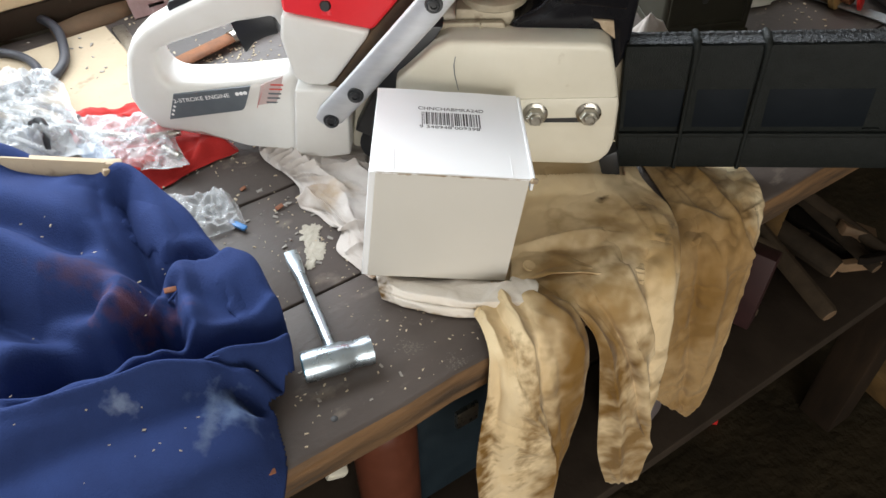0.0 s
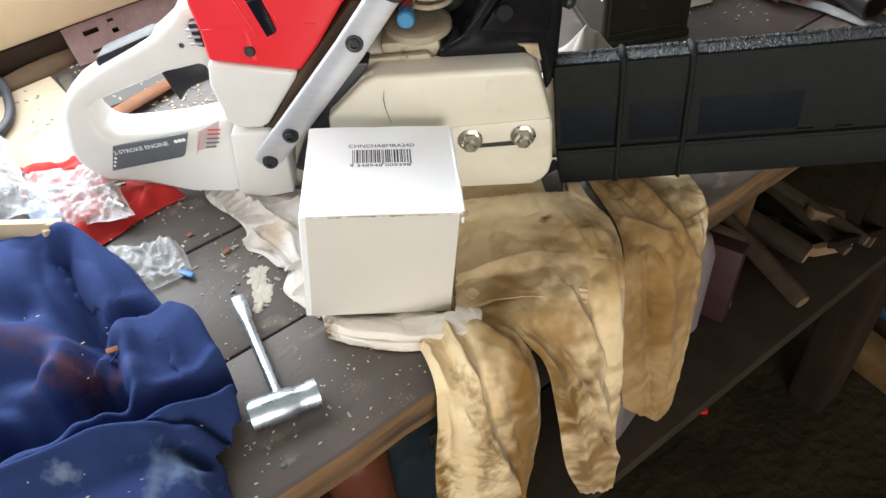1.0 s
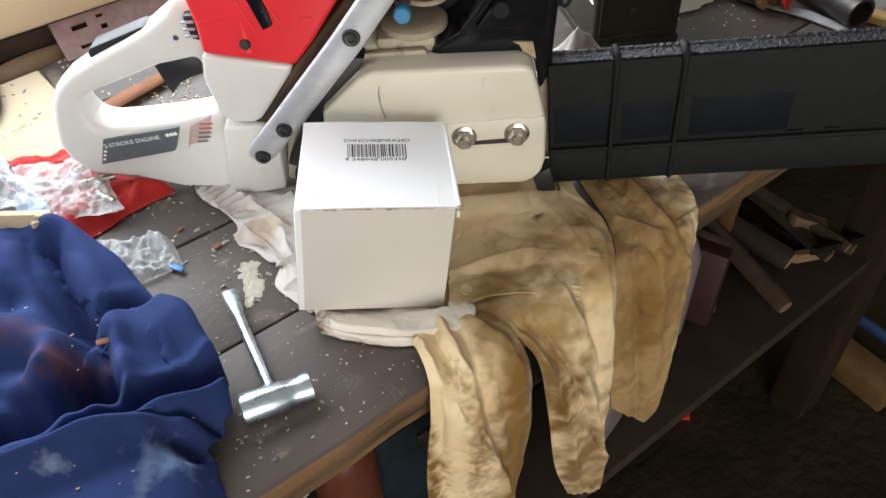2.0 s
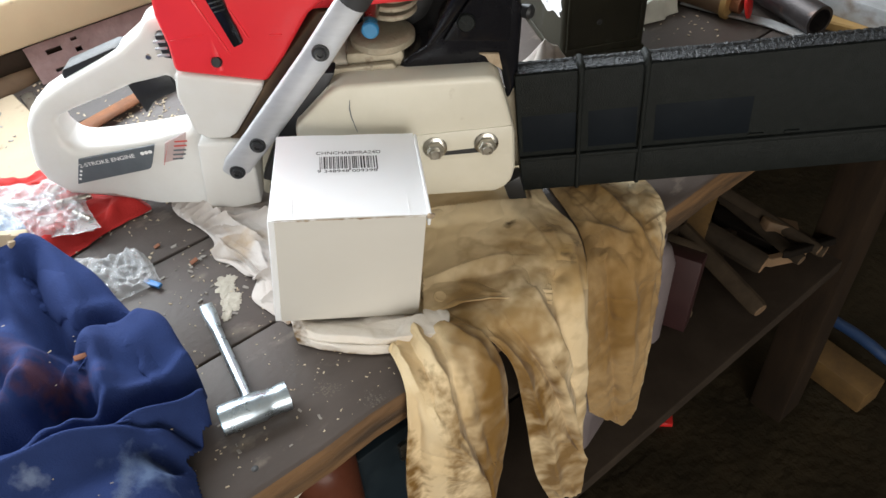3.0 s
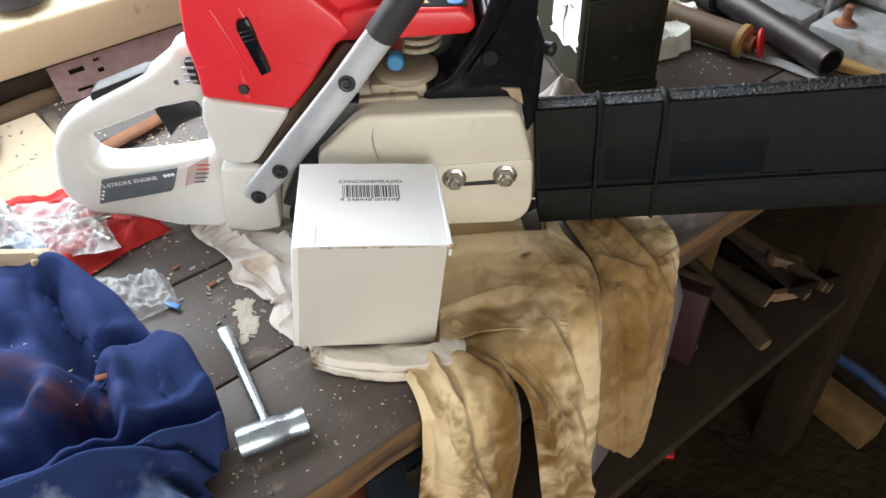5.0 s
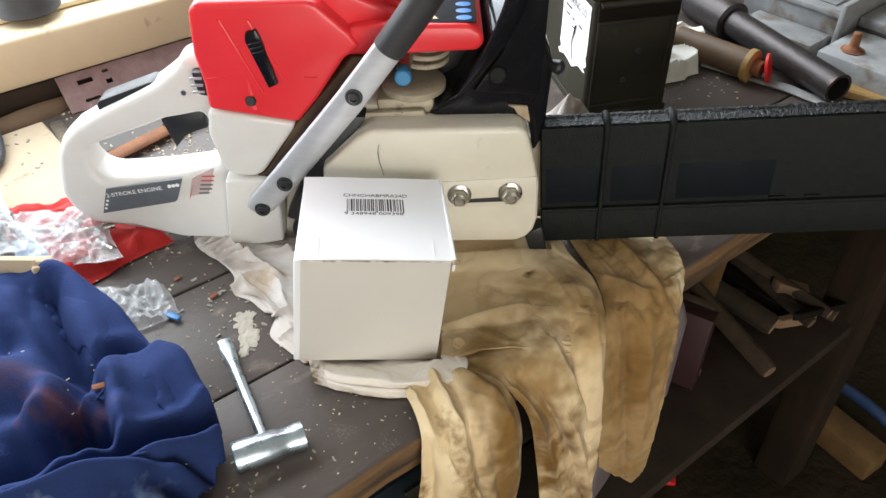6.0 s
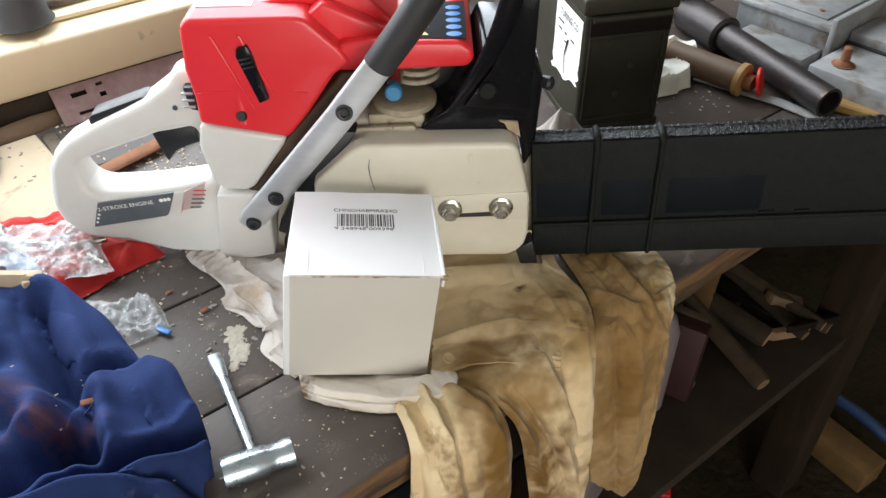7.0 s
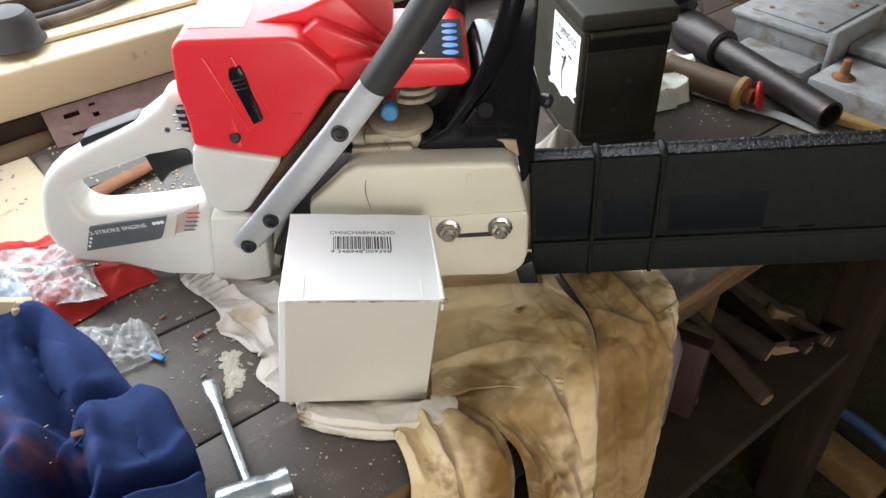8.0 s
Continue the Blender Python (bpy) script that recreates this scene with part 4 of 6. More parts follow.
    for x, y, z in ((-0.0838, 0.5245, 0.9525), (-0.0600, 0.5205, 0.9815), (0.0062, 0.5095, 1.0755)):
        m = facing((x, y, z + (0.0068 if x < 0 else 0.0)), (0, -1, 0.15))
        b = part("bolt", turned([(0.0062, -0.001), (0.0068, 0.0005), (0.0062, 0.002)], m, 20), M_BLACK, hb)
        part("socket_head", turned([(0.0046, 0.001), (0.0048, 0.0042), (0.0040, 0.0048), (0.0024, 0.0046), (0.0022, 0.0026)], m, 16), M_BLACK, b)
    # right side of the red hood: its shade and brown grime are both in the colour
    part("shaded_hood_side", prism([(-0.088, 0.984), (-0.078, 0.990), (-0.046, 1.036), (-0.027, 1.058), (0.004, 1.094), (0.016, 1.094), (-0.014, 1.050), (-0.050, 0.990), (-0.060, 0.975)], 0.5375, 0.570, 0.002), M_SHADED_GRIME, s, "hood's side face behind the handle bar, shade and brown grime in its colour")
    # black plate standing in for the shade of the gap beside the bar
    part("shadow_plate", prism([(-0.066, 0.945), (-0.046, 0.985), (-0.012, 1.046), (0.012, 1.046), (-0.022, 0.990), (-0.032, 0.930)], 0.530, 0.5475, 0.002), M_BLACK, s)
    part("spring_mount", tube([(-0.040, 0.5275, 0.972), (-0.030, 0.5265, 0.985)], 0.0042, 12), M_CAST, s)
    base = part("cylinder_base", turned([(0.024, 0), (0.0265, 0.002), (0.0265, 0.007), (0.024, 0.009), (0.019, 0.010)], Matrix.Translation((0.050, 0.566, 1.0515)), 32), M_CAST, s, "dusty cream cast cylinder foot")
    part("rib", span((0.0395, 0.5380, 1.035), (0.0410, 0.5405, 1.044), 0.0004), M_CAST, base)


build_saw()


BAR_TURN = Matrix.Rotation(radians(-4.1), 4, "Y") @ Matrix.Rotation(radians(-3.2), 4, "Z")


def build_scabbard():
    base = Vector((0.1635, 0.55, 0.9078))
    c = thing("bar_cover", base, "long pebbled black plastic chainsaw bar cover with ribs", "bar cover")
    T = Matrix.Translation(base) @ BAR_TURN
    L, H = 0.56, 0.1215

    def strip(x0, x1, z0, z1, y0, y1, bev=0.0012):
        return span((x0, y0, z0), (x1, y1, z1), bev, T)
    part("shell", strip(0, L, 0, H - 0.0015, -0.0125, 0.0060, 0.0025), M_COVER, c)
    part("lower_band", strip(0.0006, L, 0.0015, 0.0345, -0.0155, -0.012), M_COVER, c)
    part("ledge", prism([(0.0004, 0.0345), (L, 0.0345), (L, 0.0385), (0.0004, 0.0385)], -0.0165, -0.0122, 0.0008, 2, T), M_COVER, c, "pebbled ledge")
    for x0, x1 in ((0.004, 0.050), (0.060, 0.101), (0.116, 0.196)):
        part("smooth_panel", strip(x0, x1, 0.043, 0.080, -0.0127, -0.012, 0.0003), M_COVERS, c, "smooth blue-black panel")
    for x in (0.054, 0.107):
        part("rib", tube([T @ Vector((x - 0.004, -0.0160, 0.002)), T @ Vector((x - 0.002, -0.0152, 0.06)), T @ Vector((x, -0.0145, H - 0.008)), T @ Vector((x, -0.0120, H + 0.0005)), T @ Vector((x, -0.004, H + 0.002)), T @ Vector((x, 0.004, H + 0.001))],
                         [0.0020, 0.0020, 0.0022, 0.0036, 0.0034, 0.0030], 10, 1, 1), M_COVER, c)
    for x in (0.196, 0.226):
        part("tab", strip(x, x + 0.013, 0.0405, 0.0425, -0.0150, -0.012, 0.0008), M_COVER, c)

    def pebbles(i, j):
        x, y = 0.001 + i * (L - 0.002), -0.0128 + j * 0.0180
        lip = 0.0012 * (abs(j - 0.5) > 0.3)
        return T @ Vector((x, y + 0.0004 * noise.noise((x * 500, y * 500, 2)), H - 0.0004 + lip + 0.0011 * noise.noise((x * 420, y * 420, 3))))
    part("top_edge", sheet(420, 14, pebbles), M_PEBBLE, c, "glinting pebbled top edge")


build_scabbard()


# ---- draped cloth: a small position-based solver, run while the scene is built ----
def settle(P, dR, pin, collide, live=None, steps=140, iters=9, stiff=0.85, bend=0.25, gravity=0.35, drag=0.97):
    """Lets a grid of points P (n, m, 3) fall into rest. dR(a, b): rest lengths between two slices of points; pin: 1 where held; live: 0 where cut away."""
    n, m, _ = P.shape
    w = (1.0 - pin)[..., None]
    live = np.ones((n, m)) if live is None else live
    sl = slice
    pairs = []

    def add(ai, aj, bi, bj, k):
        pairs.append(((ai, aj), (bi, bj), dR((ai, aj), (bi, bj)), k * (live[ai, aj] * live[bi, bj])))
    full = sl(None)
    for o in (0, 1):
        e = o + 2 * ((n - o) // 2)
        add(sl(o, e, 2), full, sl(o + 1, e + 1, 2), full, stiff)
        add(sl(o, e, 2), sl(0, m - 1), sl(o + 1, e + 1, 2), sl(1, m), stiff * 0.5)
        add(sl(o, e, 2), sl(1, m), sl(o + 1, e + 1, 2), sl(0, m - 1), stiff * 0.5)
        f = o + 2 * ((m - o) // 2)
        add(full, sl(o, f, 2), full, sl(o + 1, f + 1, 2), stiff)
    for gap, share in ((2, 1.0), (4, 0.7)):
        for o in range(2 * gap):
            for first in (True, False):
                ln = n if first else m
                ai = np.array([k for k in range(ln - gap) if (k // gap) % 2 == (o >= gap) and k % gap == o % gap])
                if len(ai) == 0:
                    continue
                p, q = sl(int(ai[0]), int(ai[-1]) + 1, 2 * gap), sl(int(ai[0]) + gap, int(ai[-1]) + gap + 1, 2 * gap)
                if first:
                    add(p, full, q, full, bend * share)
                else:
                    add(full, p, full, q, bend * share)
    V = np.zeros_like(P)
    dt = 1 / 60
    for s in range(steps):
        V[..., 2] -= gravity * dt * min(1.0, 2.5 * (1 - s / steps))
        Q = P + V * dt * w
        for _ in range(iters):
            for a, b, rest, k in pairs:
                A, B = Q[a], Q[b]
                d = B - A
                ln = np.sqrt((d * d).sum(-1)) + 1e-9
                wa, wb = w[a], w[b]
                c = d * (k * (ln - rest) / ln / 1.0)[..., None] / (wa + wb + 1e-6)
                Q[a] = A + c * wa
                Q[b] = B - c * wb
            grip = collide(Q, P)
        V = (Q - P) / dt * drag
        V *= 1 - 0.5 * grip[..., None]
        sp = np.sqrt((V * V).sum(-1, keepdims=True))
        V *= np.minimum(1.0, 0.12 / (sp + 1e-9))
        P = Q
    return P


def finer(P):
    """Twice as many points both ways, on smooth curves."""
    for ax in (0, 1):
        A = np.moveaxis(P, ax, 0)
        pad = np.concatenate([2 * A[:1] - A[1:2], A, 2 * A[-1:] - A[-2:-1]])
        mid = (-pad[:-3] + 9 * pad[1:-2] + 9 * pad[2:-1] - pad[3:]) / 16
        out = np.empty((2 * len(A) - 1, *A.shape[1:]))
        out[::2], out[1::2] = A, mid
        P = np.moveaxis(out, 0, ax)
    return P


def grid_mesh(P, keep, thick):
    n, m, _ = P.shape
    bm = bmesh.new()
    vs = [[bm.verts.new(P[i, j]) for j in range(m)] for i in range(n)]
    for i in range(n - 1):
        for j in range(m - 1):
            if keep[i, j] and keep[i + 1, j] and keep[i, j + 1] and keep[i + 1, j + 1]:
                bm.faces.new((vs[i][j], vs[i + 1][j], vs[i + 1][j + 1], vs[i][j + 1]))
    bmesh.ops.delete(bm, geom=[v for v in bm.verts if not v.link_faces], context="VERTS")
    bmesh.ops.recalc_face_normals(bm, faces=bm.faces[:])
    return bm


def thicken(ob, t):
    md = ob.modifiers.new("cloth_thickness", "SOLIDIFY")
    md.thickness, md.offset = t, -1.0
    return ob


# ---- the stained canvas garment under the saw and the carton ----
GARMENT = thing("canvas_trousers", uv(0.38, 0.33, 0.9), "oil-stained cream canvas work trousers draped over the bench edge", "trousers", turn=37)


def spline(k, x):
    """Smooth curve through the rows of k, at x in 0..1."""
    k = np.asarray(k, float)
    n = len(k)
    pad = np.concatenate([2 * k[:1] - k[1:2], k, 2 * k[-1:] - k[-2:-1]])
    t = np.clip(x, 0, 1) * (n - 1)
    i = np.minimum(t.astype(int), n - 2)
    f = (t - i)[:, None]
    p0, p1, p2, p3 = pad[i], pad[i + 1], pad[i + 2], pad[i + 3]
    return 0.5 * (2 * p1 + (p2 - p0) * f + (2 * p0 - 5 * p1 + 4 * p2 - p3) * f * f + (3 * p1 - p0 - 3 * p2 + p3) * f ** 3)


def drape(rails, folds, na, ns, seed, crumple=1.0, count=60, hem=0.008, relief=0.95):
    """A cloth panel between lengthwise rails (bench u, v, height), with folds (a0, s0, a1, s1, width, height) along it and fine crumples."""
    a, s = np.linspace(0, 1, na), np.linspace(0, 1, ns)
    R = np.stack([spline(r, s) for r in rails])                         # rail, s, xyz
    P = np.stack([spline(R[:, j], a) for j in range(ns)], 1)            # a, s, xyz
    da, ds = np.gradient(P, axis=0), np.gradient(P, axis=1)
    N = np.cross(da, ds)
    N /= np.linalg.norm(N, axis=-1, keepdims=True) + 1e-9
    N *= np.where((N[..., 2] - N[..., 1]).mean() < 0, -1, 1)
    wide = np.linalg.norm(P[-1] - P[0], axis=-1).mean()
    long = np.linalg.norm(ds, axis=-1).sum(1).mean()
    A, S = a[:, None] * wide * np.ones((1, ns)), s[None, :] * long * np.ones((na, 1))
    rng = np.random.default_rng(seed)
    h = np.zeros((na, ns))
    wobx = 0.0018 * np.sin(S * 33 + seed + A * 20) + 0.0006 * np.sin(S * 143 + A * 40)
    todo = [(f[0] * wide, f[1] * long, f[2] * wide, f[3] * long, f[4], f[5] * relief) for f in folds]
    for _ in range(count):
        x, y = rng.uniform(0, wide), rng.uniform(0, long)
        an, ln = rng.normal(1.4, 0.3), rng.uniform(0.03, 0.12)
        todo.append((x, y, x + math.cos(an) * ln, y + math.sin(an) * ln, rng.uniform(0.0025, 0.007), crumple * rng.choice([-1, 1]) * rng.uniform(0.0004, 0.0018)))
    for x0, y0, x1, y1, w, hh in todo:
        dx, dy = x1 - x0, y1 - y0
        t = ((A + wobx - x0) * dx + (S - y0) * dy) / (dx * dx + dy * dy)
        tc = np.clip(t, 0, 1)
        side = ((A + wobx - x0) * dy - (S - y0) * dx) / math.hypot(dx, dy)
        d = np.hypot(A + wobx - x0 - tc * dx, S - y0 - tc * dy)
        ww = np.where(side > 0, w * 0.55, w * 1.3)                      # one flank steeper, as folds hang
        taper = 0.35 + 0.65 * np.sin(np.pi * np.clip(0.15 + 0.7 * t, 0, 1))
        h += hh * taper * (0.6 * np.exp(-(d / ww) ** 2 * 0.9) if abs(hh) < 0.003 else np.exp(-1.15 * (np.sqrt(d * d + (0.22 * ww) ** 2) / ww - 0.22)))
    P = P + N * h[..., None]
    # the cloth stays over the bench and in front of it
    u, v, z = P[..., 0], P[..., 1], P[..., 2]
    on = v > 0.228
    P[..., 2] = np.where(on & (z > 0.85), np.maximum(z, BENCH + 0.0015), z)
    P[..., 1] = np.where((P[..., 2] < BENCH) & (v > 0.226), 0.226, P[..., 1])
    wx, wy = P[..., 0] * CU - P[..., 1] * SU, P[..., 0] * SU + P[..., 1] * CU
    carton = (np.abs(wx - 0.0093) < 0.060) & (np.abs(wy - 0.4414) < 0.056)
    foot = 0.9098 - 0.105 * (wx - 0.0093) - 0.039 * (wy - 0.4414)
    P[..., 2] = np.where(carton, np.minimum(P[..., 2], foot), P[..., 2])
    saw = (wy > 0.525) & (wx > -0.10) & (wx < 0.17)
    P[..., 2] = np.where(saw, np.minimum(P[..., 2], BENCH + np.where(wx < -0.06, 0.0125, 0.0045)), P[..., 2])
    end = 1.0 - hem * (1 + np.sin(a * 19 + seed) * 0.6 + np.sin(a * 47) * 0.4)
    keep = S / long <= end[:, None]
    W = np.stack([P[..., 0] * CU - P[..., 1] * SU, P[..., 0] * SU + P[..., 1] * CU, P[..., 2]], -1)
    return grid_mesh(W, keep, 0.0012)


# the panel beside the carton that runs over the edge into one hanging leg
SEAT_L = [(0.372, 0.425, 0.9025), (0.336, 0.356, 0.904), (0.306, 0.302, 0.907), (0.303, 0.254, 0.911), (0.310, 0.228, 0.908), (0.323, 0.205, 0.885), (0.338, 0.202, 0.80), (0.357, 0.204, 0.69), (0.385, 0.205, 0.60)]
SEAT_M = [(0.450, 0.400, 0.9025), (0.424, 0.344, 0.908), (0.396, 0.292, 0.914), (0.370, 0.247, 0.919), (0.351, 0.208, 0.908), (0.361, 0.188, 0.847), (0.385, 0.186, 0.742), (0.404, 0.190, 0.65), (0.412, 0.195, 0.588)]
SEAT_R = [(0.500, 0.370, 0.9025), (0.462, 0.307, 0.909), (0.448, 0.262, 0.915), (0.430, 0.232, 0.913), (0.414, 0.212, 0.895), (0.411, 0.204, 0.822), (0.417, 0.203, 0.742), (0.427, 0.203, 0.65), (0.432, 0.205, 0.590)]
SEAT_FOLDS = [(0.03, 0.25, 0.46, 0.315, 0.009, 0.007), (0.10, 0.285, 0.42, 0.345, 0.010, -0.005), (0.55, 0.43, 0.72, 0.62, 0.009, 0.009), (0.74, 0.42, 0.80, 0.66, 0.010, -0.009), (0.90, 0.30, 0.93, 0.75, 0.012, 0.007), (0.30, 0.50, 0.52, 0.80, 0.010, -0.009), (0.12, 0.52, 0.26, 0.95, 0.010, 0.008),
              (0.52, 0.62, 0.62, 0.98, 0.010, 0.008), (0.80, 0.66, 0.74, 0.95, 0.009, -0.006), (0.05, 0.06, 0.50, 0.12, 0.016, 0.003), (0.35, 0.74, 0.62, 0.82, 0.007, 0.006)]
thicken(part("trouser_leg", drape((SEAT_L, SEAT_M, SEAT_R), SEAT_FOLDS, 110, 300, 3, 1.0, 80), M_CANVAS, GARMENT), 0.0012)
# the second leg behind it, soaked with oil
FAR_L = [(0.490, 0.350, 0.902), (0.458, 0.267, 0.904), (0.426, 0.222, 0.897), (0.424, 0.217, 0.822), (0.438, 0.217, 0.735), (0.450, 0.218, 0.680)]
FAR_M = [(0.530, 0.320, 0.902), (0.492, 0.250, 0.907), (0.470, 0.209, 0.885), (0.475, 0.204, 0.783), (0.488, 0.204, 0.690), (0.494, 0.206, 0.628)]
FAR_R = [(0.562, 0.300, 0.902), (0.538, 0.238, 0.905), (0.524, 0.218, 0.870), (0.529, 0.217, 0.793), (0.532, 0.217, 0.703), (0.535, 0.218, 0.600)]
FAR_FOLDS = [(0.35, 0.02, 0.72, 0.40, 0.010, 0.011), (0.72, 0.40, 0.62, 0.95, 0.009, 0.008), (0.22, 0.30, 0.40, 0.92, 0.009, -0.008), (0.90, 0.30, 0.82, 0.95, 0.008, 0.006), (0.50, 0.45, 0.50, 0.80, 0.008, 0.005), (0.10, 0.20, 0.55, 0.30, 0.009, 0.005)]
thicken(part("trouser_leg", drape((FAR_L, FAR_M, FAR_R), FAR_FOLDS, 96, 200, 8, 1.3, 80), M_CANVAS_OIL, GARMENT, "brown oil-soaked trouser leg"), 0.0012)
# the pocketed front hanging below the waistband
FRONT_L = [(0.250, 0.262, 0.907), (0.246, 0.246, 0.910), (0.238, 0.226, 0.906), (0.228, 0.213, 0.88), (0.219, 0.206, 0.845), (0.216, 0.205, 0.80), (0.220, 0.205, 0.73), (0.222, 0.206, 0.60)]
FRONT_M = [(0.277, 0.264, 0.915), (0.271, 0.240, 0.919), (0.262, 0.213, 0.913), (0.257, 0.196, 0.880), (0.265, 0.192, 0.842), (0.275, 0.192, 0.80), (0.286, 0.194, 0.735), (0.290, 0.198, 0.60)]
FRONT_R = [(0.305, 0.262, 0.912), (0.307, 0.240, 0.915), (0.311, 0.218, 0.912), (0.316, 0.205, 0.88), (0.320, 0.203, 0.81), (0.314, 0.204, 0.75), (0.307, 0.205, 0.69), (0.303, 0.206, 0.60)]
FRONT_FOLDS = [(0.50, 0.02, 0.52, 1.00, 0.0065, 0.009), (0.62, 0.10, 0.64, 0.98, 0.008, -0.009), (0.14, 0.06, 0.20, 0.30, 0.007, 0.008), (0.30, 0.05, 0.34, 0.34, 0.007, -0.006), (0.10, 0.34, 0.16, 0.98, 0.008, -0.007),
               (0.36, 0.40, 0.52, 0.62, 0.007, 0.007), (0.24, 0.62, 0.46, 0.74, 0.008, 0.005), (0.82, 0.10, 0.93, 0.55, 0.009, 0.008), (0.72, 0.30, 0.80, 0.70, 0.006, -0.005), (0.02, 0.02, 0.30, 0.04, 0.005, 0.006)]
thicken(part("trouser_front", drape((FRONT_L, FRONT_M, FRONT_R), FRONT_FOLDS, 96, 210, 12, 1.2, 80), M_CANVAS, GARMENT), 0.0012)
# the rumpled fly and waist fold that carries the button
FLY_T = [(0.296, 0.300, 0.9065), (0.318, 0.296, 0.908), (0.340, 0.284, 0.909), (0.358, 0.267, 0.910), (0.376, 0.244, 0.912), (0.385, 0.226, 0.913)]
FLY_M = [(0.282, 0.284, 0.911), (0.304, 0.276, 0.914), (0.327, 0.267, 0.915), (0.346, 0.250, 0.916), (0.366, 0.230, 0.917), (0.380, 0.219, 0.914)]
FLY_B = [(0.270, 0.272, 0.908), (0.290, 0.265, 0.913), (0.311, 0.256, 0.915), (0.331, 0.246, 0.916), (0.350, 0.230, 0.917), (0.373, 0.212, 0.910)]
FLY_FOLDS = [(0.92, 0.02, 0.95, 0.98, 0.003, 0.003), (0.30, 0.40, 0.62, 0.62, 0.006, 0.003), (0.10, 0.02, 0.08, 0.60, 0.004, 0.003)]
thicken(part("waist_fold", drape((FLY_T, FLY_M, FLY_B), FLY_FOLDS, 60, 130, 21, 0.8, 40, hem=0.0), M_CANVAS, GARMENT), 0.0012)
# the paler crumpled end beside the carton, and the layer that the carton stands on
END_EDGE = [(0.208, 0.552), (0.202, 0.533), (0.203, 0.515), (0.208, 0.497), (0.2105, 0.480), (0.209, 0.466), (0.200, 0.449), (0.207, 0.433), (0.210, 0.413), (0.2148, 0.402), (0.201, 0.385), (0.204, 0.362), (0.208, 0.341)]
END_O = [(u, v, 0.9018) for u, v in END_EDGE]
END_M = [(0.228 - 0.0005 * k, 0.536 - 0.0168 * k, 0.9065 + 0.0003 * k) for k in range(13)]
END_I = [(0.300 - 0.0045 * k, 0.500 - 0.0150 * k, 0.9085) for k in range(13)]
END_FOLDS = [(0.04, 0.05, 1.0, 0.00, 0.0020, 0.008), (0.02, 0.09, 0.7, 0.075, 0.0018, 0.009), (0.10, 0.13, 1.0, 0.11, 0.0022, 0.010), (0.02, 0.165, 0.55, 0.16, 0.0018, 0.009), (0.15, 0.20, 1.0, 0.20, 0.0022, 0.010), (0.05, 0.235, 0.6, 0.25, 0.0020, 0.009), (0.10, 0.275, 0.95, 0.30, 0.0018, 0.008),
             (0.12, 0.31, 0.5, 0.345, 0.0016, 0.008), (0.18, 0.335, 0.6, 0.385, 0.0016, 0.007), (0.40, 0.02, 0.66, 0.44, 0.0035, 0.008), (0.66, 0.10, 0.90, 0.40, 0.003, 0.007), (0.0, 0.48, 0.50, 0.42, 0.003, 0.008), (0.05, 0.50, 0.30, 0.62, 0.006, -0.005), (0.30, 0.46, 0.36, 0.68, 0.003, 0.007), (0.60, 0.50, 0.50, 0.72, 0.004, 0.005),
             (0.05, 0.72, 0.8, 0.70, 0.0025, 0.006), (0.1, 0.86, 0.8, 0.80, 0.0025, 0.005)]
thicken(part("crumpled_end", drape((END_O, END_M, END_I), END_FOLDS, 90, 240, 31, 0.8, 90, hem=0.0), M_CANVAS_W, GARMENT, "whitish crumpled canvas"), 0.0012)
C49, S49 = math.cos(radians(4.86)), math.sin(radians(4.86))
UNDER = []
for lx in (-0.052, 0.0, 0.052):
    row = [(0.0093 + C49 * lx - S49 * ly, 0.4414 + S49 * lx + C49 * ly) for ly in (0.052, 0.02, -0.02, -0.0495)]
    UNDER.append([(x * CU + y * SU, -x * SU + y * CU, 0.9096 - 0.105 * (x - 0.0093) - 0.039 * (y - 0.4414)) for x, y in row])
thicken(part("under_layer", drape(UNDER, (), 30, 40, 41, 0.2, 10, hem=0.0), M_CANVAS_W, GARMENT), 0.0012)
# the rolled waistband along the carton's foot
BAND_B = [(0.211, 0.345, 0.9045), (0.231, 0.328, 0.9055), (0.250, 0.312, 0.9055), (0.272, 0.295, 0.906), (0.296, 0.278, 0.908), (0.306, 0.268, 0.909)]
BAND_T = [(0.209, 0.334, 0.9105), (0.226, 0.316, 0.9125), (0.245, 0.297, 0.9135), (0.265, 0.280, 0.9150), (0.288, 0.264, 0.9165), (0.302, 0.252, 0.917)]
BAND_F = [(0.204, 0.321, 0.9095), (0.217, 0.300, 0.9105), (0.234, 0.281, 0.9115), (0.252, 0.265, 0.913), (0.273, 0.250, 0.915), (0.290, 0.240, 0.917)]
BAND_U = [(0.204, 0.318, 0.9020), (0.217, 0.298, 0.9020), (0.233, 0.279, 0.9022), (0.250, 0.263, 0.9030), (0.270, 0.248, 0.908), (0.288, 0.239, 0.913)]
BAND_FOLDS = [(0.60, 0.02, 0.60, 0.98, 0.0022, 0.004), (0.70, 0.02, 0.72, 0.98, 0.0022, -0.004), (0.32, 0.04, 0.40, 0.66, 0.004, -0.003), (0.10, 0.00, 0.62, 0.10, 0.004, 0.005), (0.15, 0.80, 0.55, 0.66, 0.003, 0.003)]
thicken(part("waistband", drape((BAND_B, BAND_T, BAND_F, BAND_U), BAND_FOLDS, 60, 110, 51, 0.9, 50, hem=0.0), M_CANVAS_BAND, GARMENT, "pale rolled waistband, brightened against the carton's shadow"), 0.0016)
